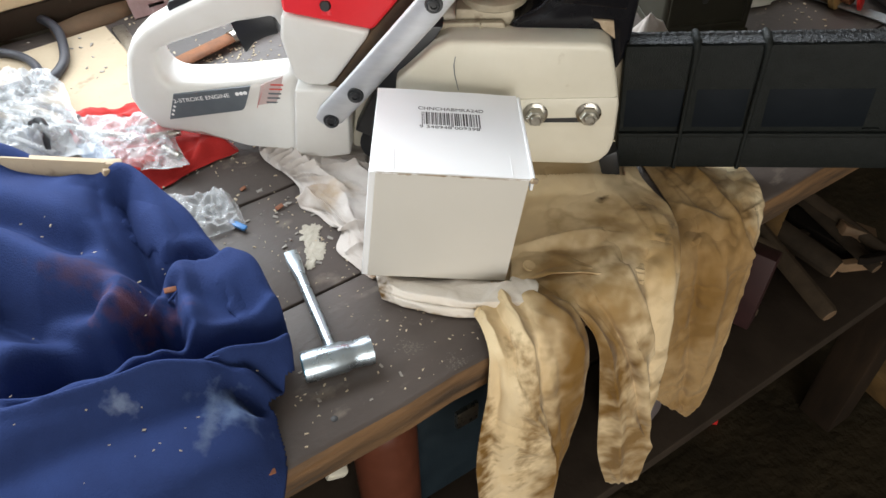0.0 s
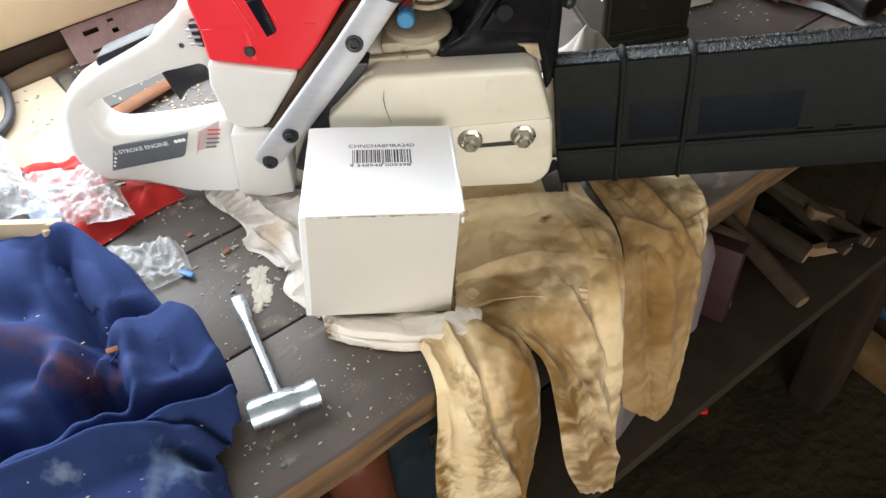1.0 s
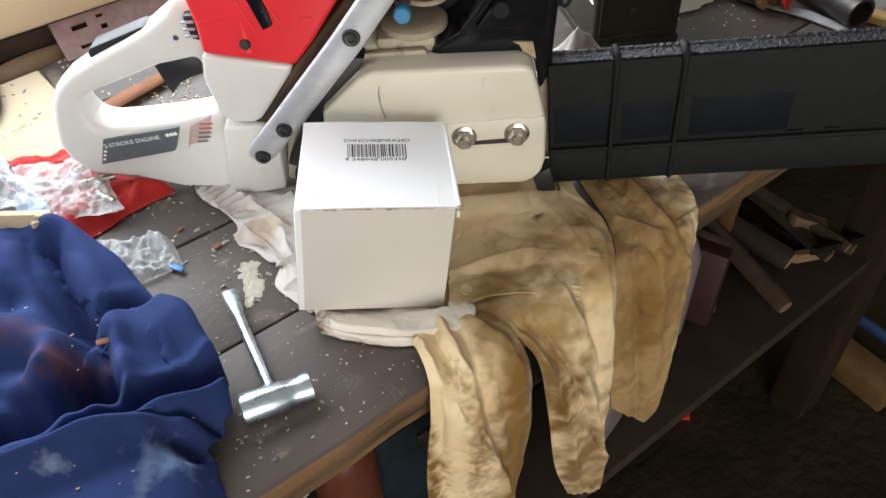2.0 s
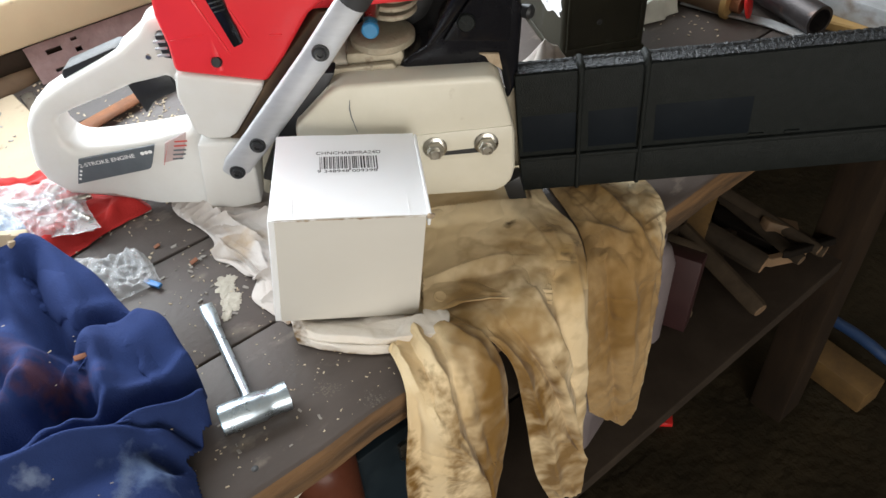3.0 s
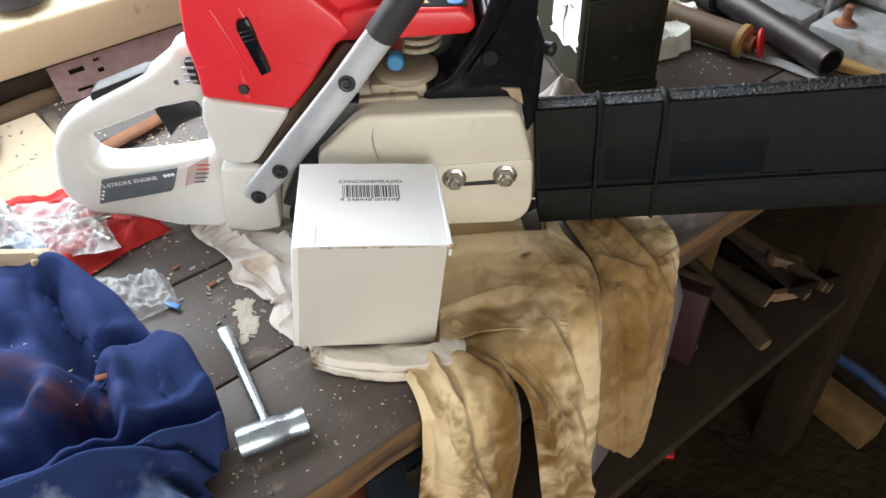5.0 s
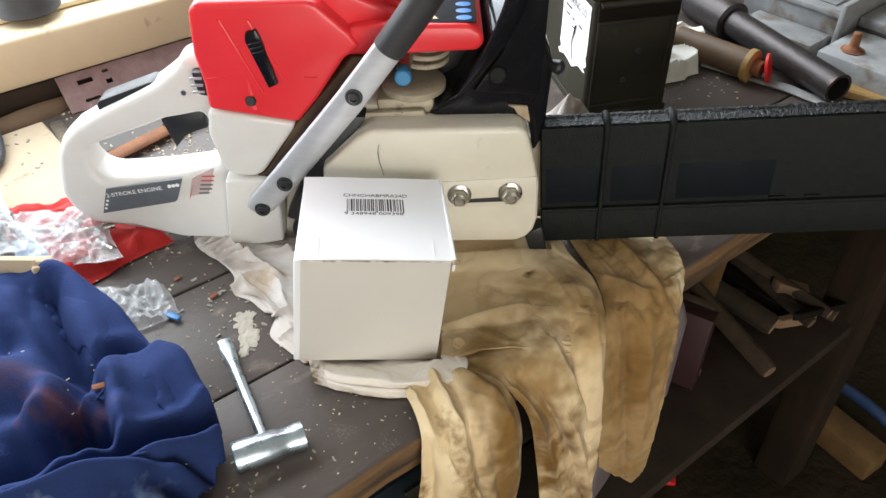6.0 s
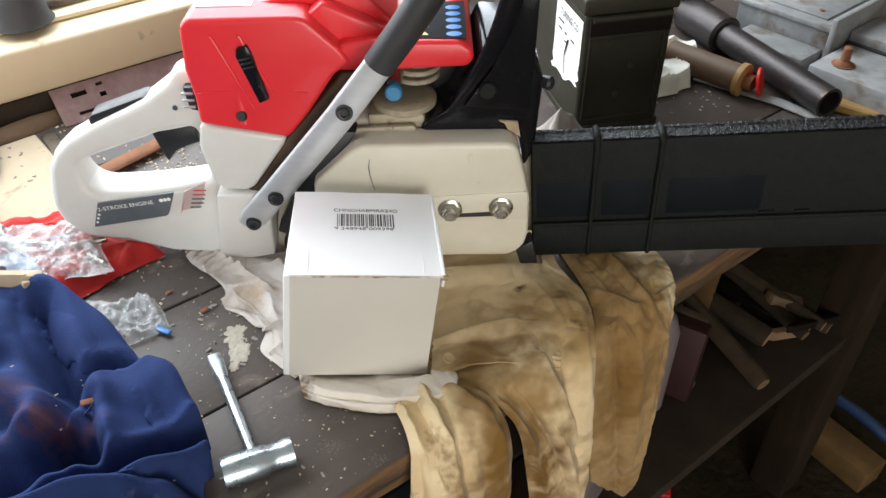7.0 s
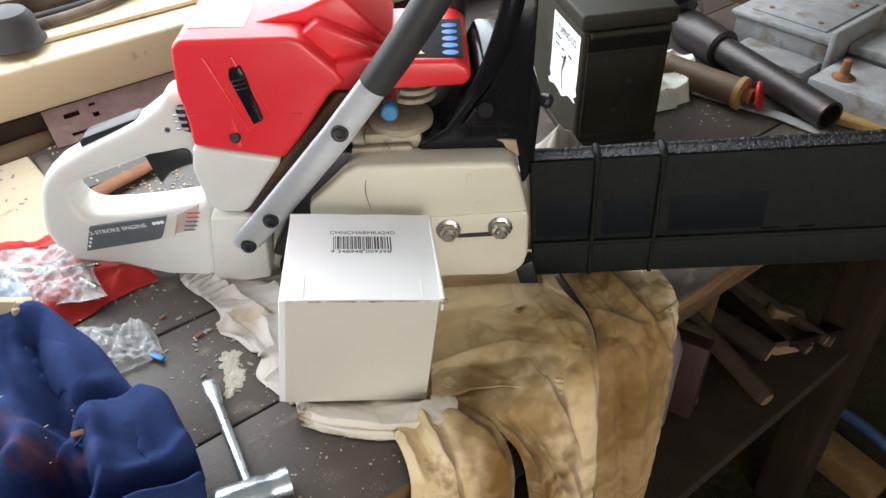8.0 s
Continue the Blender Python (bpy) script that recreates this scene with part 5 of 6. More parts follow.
part("button", turned([(0.0050, 0), (0.0056, 0.0008), (0.0046, 0.0016), (0.0026, 0.0010)], facing(uv(0.309, 0.272, 0.9160), uv(0.1, -0.25, 0.9)), 20), M_CANVAS, GARMENT, "cream button")


# ---- the navy sweatshirt ----
HOOD_FOLDS = [((-0.48, 0.42), (-0.26, 0.418), 0.060, 0.066, 0.060), ((-0.26, 0.418), (-0.205, 0.402), 0.055, 0.060, 0.050), ((-0.195, 0.415), (-0.180, 0.395), 0.040, 0.046, 0.040),
              ((-0.44, 0.40), (-0.30, 0.366), 0.040, 0.070, 0.068), ((-0.30, 0.366), (-0.235, 0.335), 0.034, 0.068, 0.062), ((-0.235, 0.335), (-0.190, 0.312), 0.030, 0.062, 0.052), ((-0.190, 0.312), (-0.182, 0.283), 0.022, 0.052, 0.036),
              ((-0.46, 0.33), (-0.27, 0.275), 0.034, 0.050, 0.040), ((-0.27, 0.275), (-0.20, 0.268), 0.022, 0.040, 0.030),
              ((-0.168, 0.348), (-0.133, 0.350), 0.034, 0.050, 0.056), ((-0.133, 0.350), (-0.108, 0.334), 0.030, 0.056, 0.040), ((-0.112, 0.340), (-0.104, 0.330), 0.022, 0.042, 0.036), ((-0.150, 0.322), (-0.128, 0.312), 0.026, 0.046, 0.044),
              ((-0.46, 0.11), (-0.232, 0.212), 0.040, 0.072, 0.066), ((-0.232, 0.212), (-0.147, 0.262), 0.030, 0.066, 0.058), ((-0.147, 0.262), (-0.114, 0.280), 0.024, 0.058, 0.046), ((-0.114, 0.280), (-0.098, 0.304), 0.016, 0.046, 0.036),
              ((-0.34, 0.12), (-0.132, 0.222), 0.056, 0.054, 0.046), ((-0.122, 0.252), (-0.106, 0.246), 0.022, 0.038, 0.034), ((-0.136, 0.225), (-0.116, 0.215), 0.030, 0.036, 0.028),
              ((-0.46, 0.30), (-0.215, 0.325), 0.080, 0.016, 0.014), ((-0.40, 0.20), (-0.16, 0.265), 0.055, 0.016, 0.014), ((-0.19, 0.30), (-0.15, 0.31), 0.035, 0.014, 0.012)]

HOOD_CREASES = [(((-0.086, 0.324), (-0.095, 0.313), (-0.111, 0.302), (-0.139, 0.283), (-0.157, 0.273), (-0.186, 0.257), (-0.230, 0.236)), 0.0055, 0.022), (((-0.088, 0.287), (-0.105, 0.283), (-0.128, 0.277), (-0.158, 0.268), (-0.205, 0.243)), 0.004, 0.011),
                (((-0.176, 0.305), (-0.163, 0.297)), 0.010, 0.034), (((-0.171, 0.303), (-0.181, 0.323), (-0.182, 0.342), (-0.192, 0.362), (-0.219, 0.403), (-0.236, 0.430)), 0.009, 0.024), (((-0.235, 0.272), (-0.204, 0.282), (-0.172, 0.290)), 0.010, 0.024),
                (((-0.167, 0.335), (-0.156, 0.313), (-0.150, 0.292)), 0.0055, 0.016), (((-0.255, 0.434), (-0.240, 0.402), (-0.205, 0.362)), 0.010, 0.012), (((-0.110, 0.268), (-0.097, 0.262)), 0.006, 0.012), (((-0.182, 0.362), (-0.167, 0.374), (-0.150, 0.377)), 0.006, 0.010),
                (((-0.300, 0.335), (-0.260, 0.318), (-0.215, 0.318)), 0.012, 0.014), (((-0.34, 0.40), (-0.29, 0.385), (-0.25, 0.372)), 0.010, 0.010), (((-0.30, 0.245), (-0.26, 0.258), (-0.235, 0.272)), 0.012, 0.018)]


def drape_sweatshirt():
    nx, ny = 92, 84
    x = np.linspace(-0.50, -0.066, nx)[:, None] * np.ones((1, ny))
    y = np.linspace(0.10, 0.492, ny)[None, :] * np.ones((nx, 1))

    def ground_height(px, py):
        h = np.zeros_like(px)
        for a, b, w, h0, h1 in HOOD_FOLDS:
            dx, dy = b[0] - a[0], b[1] - a[1]
            t = np.clip(((px - a[0]) * dx + (py - a[1]) * dy) / (dx * dx + dy * dy), 0, 1)
            d = np.hypot(px - a[0] - t * dx, py - a[1] - t * dy)
            h = np.maximum(h, (h0 + (h1 - h0) * t) * np.sqrt(np.clip(1 - (d / w) ** 2, 0, None)))
        v = -px * SU + py * CU
        base = np.where(v > 0.228, BENCH + 0.001, BENCH - 1.2 * (0.228 - v))
        return base + h
    H = ground_height(x, y)
    keep = H > BENCH + 0.004
    keep |= (-x * SU + y * CU) < 0.226
    body = ground_height(x, y) - np.where((-x * SU + y * CU) > 0.228, BENCH + 0.001, BENCH - 1.2 * (0.228 - (-x * SU + y * CU)))
    near = body > 0.0005
    wide = near.copy()
    wide[1:] |= near[:-1]
    wide[:-1] |= near[1:]
    wide[:, 1:] |= near[:, :-1]
    wide[:, :-1] |= near[:, 1:]
    live = wide.astype(float)
    P = np.stack([x, y, H + 0.004], -1)
    sm = H.copy()
    for _ in range(3):
        sm[1:-1, 1:-1] = (sm[:-2, 1:-1] + sm[2:, 1:-1] + sm[1:-1, :-2] + sm[1:-1, 2:]) / 4
    S = np.stack([x, y, sm], -1)

    def rest(p, q):
        d = S[q] - S[p]
        return np.sqrt((d * d).sum(-1)) * 1.03 + 1e-6

    pin = np.zeros_like(x)
    pin[0] = pin[:, 0] = 1
    pin[:, -1] = pin[-1] = 1

    def collide(Q, old):
        h = ground_height(Q[..., 0], Q[..., 1]) + 0.001
        touch = Q[..., 2] < h
        Q[..., 2] = np.maximum(Q[..., 2], h)
        return touch * 1.0
    P = settle(P, rest, pin, collide, live, steps=60, iters=8, stiff=0.9, bend=0.06, gravity=3.0)
    for _ in range(2):                       # fleece is too thick for pleats finer than a finger
        mid = (P[:-2, 1:-1] + P[2:, 1:-1] + P[1:-1, :-2] + P[1:-1, 2:]) / 4
        P[1:-1, 1:-1] = P[1:-1, 1:-1] * 0.4 + mid * 0.6
    P[..., 2] = np.maximum(P[..., 2], BENCH - 1.2 * np.clip(0.228 - (-P[..., 0] * SU + P[..., 1] * CU), 0, None) + 0.0005)
    keep = (P[..., 2] > BENCH + 0.0045) | ((-P[..., 0] * SU + P[..., 1] * CU) < 0.230)
    F = P
    fx, fy = np.stack([x, y], -1), None
    for _ in range(2):
        F, fx = finer(F), finer(fx)
    for line, w, deep in HOOD_CREASES:       # sharp valleys between the puffs
        line = [Vector((*q, 0)) for q in line]
        best = np.full(F.shape[:2], 9.0)
        for a, b in zip(line, line[1:]):
            dx, dy = b.x - a.x, b.y - a.y
            t = np.clip(((F[..., 0] - a.x) * dx + (F[..., 1] - a.y) * dy) / (dx * dx + dy * dy), 0, 1)
            best = np.minimum(best, np.hypot(F[..., 0] - a.x - t * dx, F[..., 1] - a.y - t * dy))
        room = np.clip(F[..., 2] - BENCH - 0.004, 0, 1)
        F[..., 2] -= np.minimum(deep * np.exp(-(best / w) ** 1.5) - 0.25 * deep * np.exp(-((best - 2.2 * w) / (1.1 * w)) ** 2), room * 0.8)
    fv = -fx[..., 0] * SU + fx[..., 1] * CU
    fb = ground_height(fx[..., 0], fx[..., 1]) - np.where(fv > 0.228, BENCH + 0.001, BENCH - 1.2 * (0.228 - fv))
    k2 = fb > 0.0015
    return P, grid_mesh(F, k2, 0.0014)


HOOD_P, hood_bm = drape_sweatshirt()


def HOOD_Z(x, y):
    """Height of the draped fleece near x, y."""
    d = (HOOD_P[..., 0] - x) ** 2 + (HOOD_P[..., 1] - y) ** 2
    w = np.exp(-d / (2 * 0.004 ** 2))
    return float((HOOD_P[..., 2] * w).sum() / w.sum())


hood_thing = thing("sweatshirt", (-0.25, 0.32, 0.9), "crumpled navy blue fleece sweatshirt flecked with sawdust", "sweatshirt")
thicken(part("cloth", hood_bm, M_HOOD, hood_thing), 0.0016)
for line in (((-0.168, 0.322), (-0.160, 0.342), (-0.145, 0.356), (-0.126, 0.352), (-0.114, 0.340)), ((-0.150, 0.2645), (-0.128, 0.275), (-0.110, 0.288), (-0.100, 0.300))):
    pts = []
    for (xa, ya), (xb, yb) in zip(line, line[1:]):
        pts += [(xa + (xb - xa) * k / 6, ya + (yb - ya) * k / 6, HOOD_Z(xa + (xb - xa) * k / 6, ya + (yb - ya) * k / 6) + 0.0002) for k in range(6)]
    part("seam", tube(pts, 0.0011, 6, 0.7, 1), M_HOOD, hood_thing, "stitched seam")


# ---- the spark plug spanner ----
def build_scrench():
    s = thing("spark_plug_wrench", (-0.055, 0.335, 0.9), "zinc-plated spark plug wrench with a flat screwdriver blade", "wrench")
    a, b = Vector((-0.0740, 0.3020, 0.9132)), Vector((-0.0290, 0.3215, 0.9118))
    d = (b - a).normalized()
    m = facing(a, d)
    L = (b - a).length
    part("socket", turned([(0.0088, 0.0), (0.0108, 0.0), (0.0112, 0.002), (0.0111, L * 0.60), (0.0098, L * 0.68), (0.0100, L * 0.86), (0.0106, L * 0.90), (0.0106, L), (0.0085, L), (0.0082, L - 0.010)], m, 12), M_ZINC, s)
    part("socket_bore", turned([(0.0087, -0.0003), (0.0087, 0.0006)], m, 12), M_BLUETIP, s, "blue-tinted socket end")
    p0 = a + d * (L * 0.46) + Vector((0, 0, 0.002))
    p1 = Vector((-0.1075, 0.4215, 0.9050))
    part("shank", tube([p0, p0.lerp(p1, 0.72)], 0.0042, 14), M_ZINC, s)
    e = (p1 - p0).normalized()
    bm = tube([p0.lerp(p1, 0.715), p0.lerp(p1, 0.80), p0.lerp(p1, 0.9), p1], [0.0043, 0.0052, 0.0058, 0.0052], 12, 1.0, 0, side=(1, 0.3, 0))
    axis = e.cross(Vector((0, 0, 1))).normalized()
    for v in bm.verts:
        t = max(0.0, min(1.0, ((v.co - p0).dot(e) / (p1 - p0).length - 0.72) / 0.28))
        c = p0 + e * (v.co - p0).dot(e)
        up = e.cross(axis)
        off = v.co - c
        v.co -= up * off.dot(up) * 0.85 * t
    part("blade", bm, M_ZINC, s, "flat screwdriver tip")


build_scrench()


# ---- things on the bench behind the saw ----
def quad_sheet(a, b, c, d, lift, n=44, rag=0.004, seed=0.0, thick=0.0008):
    """A crumpled sheet between four corners a b c d in x, y; lift(x, y, rim) is its height over the bench."""
    a, b, c, d = (Vector(p) for p in (a, b, c, d))

    def fn(i, j):
        p = a.lerp(b, i).lerp(d.lerp(c, i), j)
        p = p + Vector((noise.noise((p.x * 40 + seed, p.y * 40, 1)), noise.noise((p.x * 40, p.y * 40 + seed, 5)))) * rag
        rim = smoothstep(min(i, 1 - i, j, 1 - j) / 0.12)
        return Vector((p.x, p.y, BENCH + lift(p.x, p.y, rim)))
    bm = sheet(n, n, fn)
    bmesh.ops.solidify(bm, geom=bm.faces[:], thickness=thick)
    return bm


def build_ammo_can():
    T = Matrix.Translation((0.233, 0.763, 0.9)) @ Matrix.Rotation(radians(12), 4, "Z")
    c = thing("ammunition_can", T @ Vector((0.043, 0.11, 0)), "dark olive steel ammunition can with a torn white label", "storage can", turn=12)
    body = part("body", span((0, 0, 0), (0.100, 0.22, 0.140), 0.004, T, 3), M_OLIVE, c)
    part("base_rim", span((-0.0015, -0.0015, 0.0), (0.1015, 0.2215, 0.008), 0.0012, T), M_OLIVE, c)
    for x0, x1, z0, z1 in ((0.006, 0.094, 0.112, 0.117), (0.006, 0.094, 0.014, 0.018), (0.006, 0.0095, 0.018, 0.112), (0.0905, 0.094, 0.018, 0.112)):
        part("pressed_rib", span((x0, -0.0022, z0), (x1, 0.001, z1), 0.0009, T), M_OLIVE, body)
    lid = part("lid", span((-0.0035, -0.0035, 0.1402), (0.1035, 0.2235, 0.158), 0.003, T, 3), M_OLIVE, c, "dark steel lid with scuffed edges")
    part("hinge", tube([T @ Vector((0.006, -0.006, 0.137)), T @ Vector((0.094, -0.006, 0.137))], 0.0036, 12), M_OLIVE, lid)
    part("hinge_plate", span((0.004, -0.0056, 0.118), (0.096, -0.0006, 0.136), 0.001, T), M_WOOD_DARK, lid, "rusty brown hinge plate")
    for x, z in ((0.058, 0.078), (0.044, 0.045)):
        part("dent", turned([(0.0035, 0), (0.0028, 0.0006)], T @ facing((x, -0.0002, z), (0, -1, 0)), 12), M_INK, body)

    def lab(i, j):
        y, z = 0.004 + i * 0.080, 0.050 + j * 0.082
        if j < 0.35:
            y += 0.012 * noise.noise((j * 12, 1, 0)) * (1 - j / 0.35)
            z += 0.010 * noise.noise((i * 3, 4, 0)) - 0.012 * (i - 0.5)
        return T @ Vector((-0.0008 - 0.0006 * abs(noise.noise((i * 5, j * 5, 2))), y, z))
    bm = sheet(24, 24, lab)
    label = part("label", bm, M_STICKER, c, "torn white paper label with black print")
    for txt, y, z, s in (("TURING CO.", 0.040, 0.119, 0.0115),):
        lettering(txt, s, T @ Matrix(((0, 0, -1, -0.0018), (-1, 0, 0, y), (0, 1, 0, z), (0, 0, 0, 1))), label, M_INK, squeeze=0.9)
    for y0, y1, z in ((0.056, 0.074, 0.106), (0.060, 0.072, 0.097), (0.046, 0.052, 0.097), (0.022, 0.032, 0.097), (0.046, 0.051, 0.088)):
        part("print_bar", span((-0.0020, y0, z + 0.002), (-0.0014, y1, z + 0.0036), 0.0, T), M_INK, label)
    part("tear", tube([T @ Vector((-0.0018, 0.040, 0.096)), T @ Vector((-0.0018, 0.048, 0.074)), T @ Vector((-0.0018, 0.043, 0.054))], [0.0022, 0.0008, 0.0006], 8, 0.3), M_INK, label)


build_ammo_can()

# pale cloth bunched between the saw and the can
rag = patch(0.203, 0.690, lambda a: 0.040 + 0.008 * math.sin(3 * a + 1) + 0.006 * math.sin(5 * a),
            lambda x, y, k: BENCH + 0.001 + 0.072 * (1 - k) ** 0.8 + 0.008 * (1 - k * k) * wrinkle(x, y, 0, 38, 3), 22, 60)
bmesh.ops.solidify(rag, geom=rag.faces[:], thickness=0.0010)
single("cloth_rag", rag, M_CANVAS_W, (0.203, 0.690, 0.9), "bunched pale cloth rag beside the can", "rag")


def build_tube_tool():
    g = thing("grease_cartridge", (0.42, 0.90, 0.9), "brown tube with a tan collar and a red end cap", "tube")
    a, b = Vector((0.378, 0.928, 0.918)), Vector((0.450, 0.852, 0.918))
    d = (b - a).normalized()
    part("barrel", tube([a, a.lerp(b, 0.03), b], [0.014, 0.0175, 0.0175], 24), M_BROWNT, g)
    part("nozzle", tube([a - d * 0.030, a - d * 0.010, a], [0.003, 0.011, 0.0145], 18), M_ORANGE, g, "orange cone tip")
    part("collar", turned([(0.017, 0), (0.0205, 0.001), (0.0205, 0.008), (0.017, 0.009)], facing(b - d * 0.004, d), 28), M_TAN, g, "tan plastic collar")
    part("plunger", tube([b, b + d * 0.016], 0.010, 16), M_RUST, g)
    part("end_cap", turned([(0.014, 0), (0.0175, 0.001), (0.0175, 0.0040), (0.014, 0.0050)], facing((0.4655, 0.8400, 0.9205), (0.86, -0.46, 0.25)), 28), M_REDP, g, "red end cap hanging askew")


build_tube_tool()


def build_pipe():
    p = thing("steel_pipe", (0.49, 0.89, 0.9), "dark steel pipe with a black hose coupling", "pipe")
    a, b = Vector((0.450, 0.990, 0.924)), Vector((0.530, 0.784, 0.922))
    d = (b - a).normalized()
    bm = turned([(0.0180, 0), (0.0180, (b - a).length), (0.0145, (b - a).length), (0.0140, (b - a).length - 0.05)], facing(a, d), 32)
    part("pipe_wall", bm, M_PIPE, p)
    part("bore", turned([(0.0139, 0), (0.0139, 0.001)], facing(b - d * 0.030, d), 24), M_INK, p)
    part("socket", tube([a - d * 0.055, a - d * 0.05, a + d * 0.028, a + d * 0.032], [0.020, 0.025, 0.025, 0.0215], 28), M_PIPE, p)
    part("coupling", turned([(0.016, -0.030), (0.027, -0.026), (0.027, -0.010), (0.022, -0.006), (0.022, 0.012), (0.026, 0.016), (0.026, 0.030), (0.016, 0.034)], facing(a - d * 0.085 + Vector((-0.008, 0, 0.030)), (0.5, -0.6, 0.35)), 24), M_BLACKG, p, "black ribbed coupling")
    part("hose_ring", tube([(0.420 + 0.024 * math.cos(k * 0.45), 1.085 + 0.02 * math.sin(k * 0.45), 0.955 + 0.022 * math.sin(k * 0.45 + 0.6)) for k in range(14)], 0.007, 12), M_BLACKG, p)
    part("clamp", tube([a - d * 0.062 + Vector((0.026 * math.cos(k * 0.5), 0.010 * math.sin(k * 0.5), 0.012 + 0.026 * math.sin(k * 0.5))) for k in range(13)], 0.0035, 8), M_STEEL, p)


build_pipe()
single("flat_file", tube([(0.405, 0.887, 0.9035), (0.49, 0.820, 0.9035), (0.530, 0.772, 0.9035)], [0.007, 0.0085, 0.0080], 12, 0.38, 0, side=(0.6, 0.78, 0)), M_GREYP, (0.45, 0.88, 0.9), "worn grey steel flat file", "file")

paper = quad_sheet((0.340, 0.824), (0.393, 0.868), (0.428, 0.965), (0.375, 1.005), lambda x, y, r: 0.001 + r * max(0.0, 0.008 + 0.016 * wrinkle(x, y, 0, 28, 4)), 44, 0.012, 2.0)
single("crumpled_paper", paper, M_PAPER, (0.385, 0.91, 0.9), "crumpled cream waxed paper", "paper")


def build_grey_case():
    T = Matrix.Translation((0.530, 0.972, 0.9)) @ Matrix.Rotation(radians(-51), 4, "Z")
    c = thing("steel_switch_box", T @ Vector((0.05, 0.05, 0)), "old grey painted steel switch box with rust stains", "metal box", turn=-51)
    part("body", span((-0.062, 0.0, 0.0), (0.072, 0.17, 0.048), 0.003, T), M_GREYP, c)
    lid = part("lid", span((-0.068, -0.006, 0.0484), (0.078, 0.176, 0.056), 0.0025, T), M_GREYP, c)
    part("panel", span((-0.048, 0.012, 0.0562), (0.058, 0.15, 0.0585), 0.001, T), M_GREYP, lid)
    part("ledge", span((-0.035, -0.052, 0.0), (0.070, -0.002, 0.026), 0.0025, T), M_GREYP, c)
    part("flange", span((0.0785, -0.02, 0.0), (0.086, 0.17, 0.074), 0.002, T), M_GREYP, c)
    side = part("side_box", span((0.090, -0.075, 0.0), (0.30, 0.085, 0.036), 0.003, T), M_GREYP, c)
    part("side_cover", span((0.088, 0.020, 0.0364), (0.30, 0.088, 0.050), 0.002, T), M_GREYP, side)
    part("gap", span((0.0895, 0.0135, 0.037), (0.29, 0.0195, 0.0385), 0.0, T), M_INK, side)
    part("plate", span((0.15, 0.035, 0.0504), (0.26, 0.085, 0.0524), 0.0008, T), M_SILVLAB, side)
    b = part("wing_bolt", turned([(0.010, 0), (0.011, 0.002), (0.006, 0.006), (0.005, 0.022), (0.003, 0.023)], T @ Matrix.Translation((0.118, -0.045, 0.0362)), 14), M_RUST, side, "rusty bolt")
    part("washer", turned([(0.013, 0), (0.014, 0.001), (0.012, 0.0018)], T @ Matrix.Translation((0.118, -0.045, 0.0360)), 24), M_RUST, side)
    # holes and screws
    for x, y in ((-0.03, 0.03), (0.04, 0.03), (-0.03, 0.12), (0.04, 0.12)):
        part("screw", turned([(0.0035, 0), (0.003, 0.0016)], T @ Matrix.Translation((x, y, 0.0586)), 10), M_RUST, lid)


build_grey_case()
single("wood_batten", slab([(0.535, 0.812), (0.635, 0.735), (0.675, 0.775), (0.60, 0.835)], 0.9006, 0.912, 0.002), M_TAN, (0.61, 0.79, 0.9), "ochre-stained wooden batten on the bench", "batten")

# ---- things at the window end of the bench ----

def build_bracket():
    T = Matrix.Translation(uv(0.188, 0.846, 0.9015)) @ ROOM @ Matrix.Rotation(radians(46), 4, "X")
    holes = ((0.030, 0.033), (0.030, 0.010), (0.055, 0.038), (0.055, 0.025))

    def fn(i, j):
        return T @ Vector((i * 0.36 + j * 0.0, j * 0.046, 0.0008 * noise.noise((i * 30, j * 6, 0))))

    def keep(i, j):
        x, y = i * 0.36, j * 0.046
        return not (any(abs(x - hx) < 0.009 and abs(y - hy) < 0.0028 for hx, hy in holes[:2]) or any(abs(x - hx) < 0.004 and abs(y - hy) < 0.0028 for hx, hy in holes[2:]))
    bm = sheet(140, 24, fn, keep=keep)
    bmesh.ops.solidify(bm, geom=bm.faces[:], thickness=0.003)
    return single("steel_angle", bm, M_MAUVE, uv(0.37, 0.86, 0.9015), "mauve-brown slotted steel strip leaning on the sill", "steel strip")


build_bracket()
single("bark_strip", tube([uv(0.10, 0.858, 0.905), uv(0.15, 0.862, 0.907), uv(0.20, 0.872, 0.906)], [0.010, 0.013, 0.008], 10, 0.3, 1), M_WOOD_PALE, uv(0.15, 0.86, 0.9), "curled pale strip of bark", "bark")
PLY = [(-0.53, 0.66), (-0.465, 0.700), (-0.385, 0.768), (-0.345, 0.720), (-0.290, 0.640), (-0.285, 0.610), (-0.33, 0.590), (-0.42, 0.585), (-0.55, 0.56)]
ply = thing("plywood_offcut", (-0.40, 0.66, 0.9), "pale dusty plywood offcut with chipped corners", "board")
part("core", slab(PLY, 0.9008, 0.9042, 0.0008), M_CARD_RAW, ply, "brown core ply")
part("face_veneer", slab([(-0.41 + (x + 0.41) * 0.985, 0.66 + (y - 0.66) * 0.985) for x, y in PLY], 0.9043, 0.9056, 0.0005), M_PLY, ply)
single("steel_ruler", tube([(-0.372, 0.770, 0.9025), (-0.322, 0.700, 0.9025), (-0.300, 0.655, 0.9025)], 0.0075, 8, 0.2, 0, side=(0.8, 0.6, 0)), M_STEEL, (-0.33, 0.71, 0.9), "thin steel blade beside the plywood", "blade")


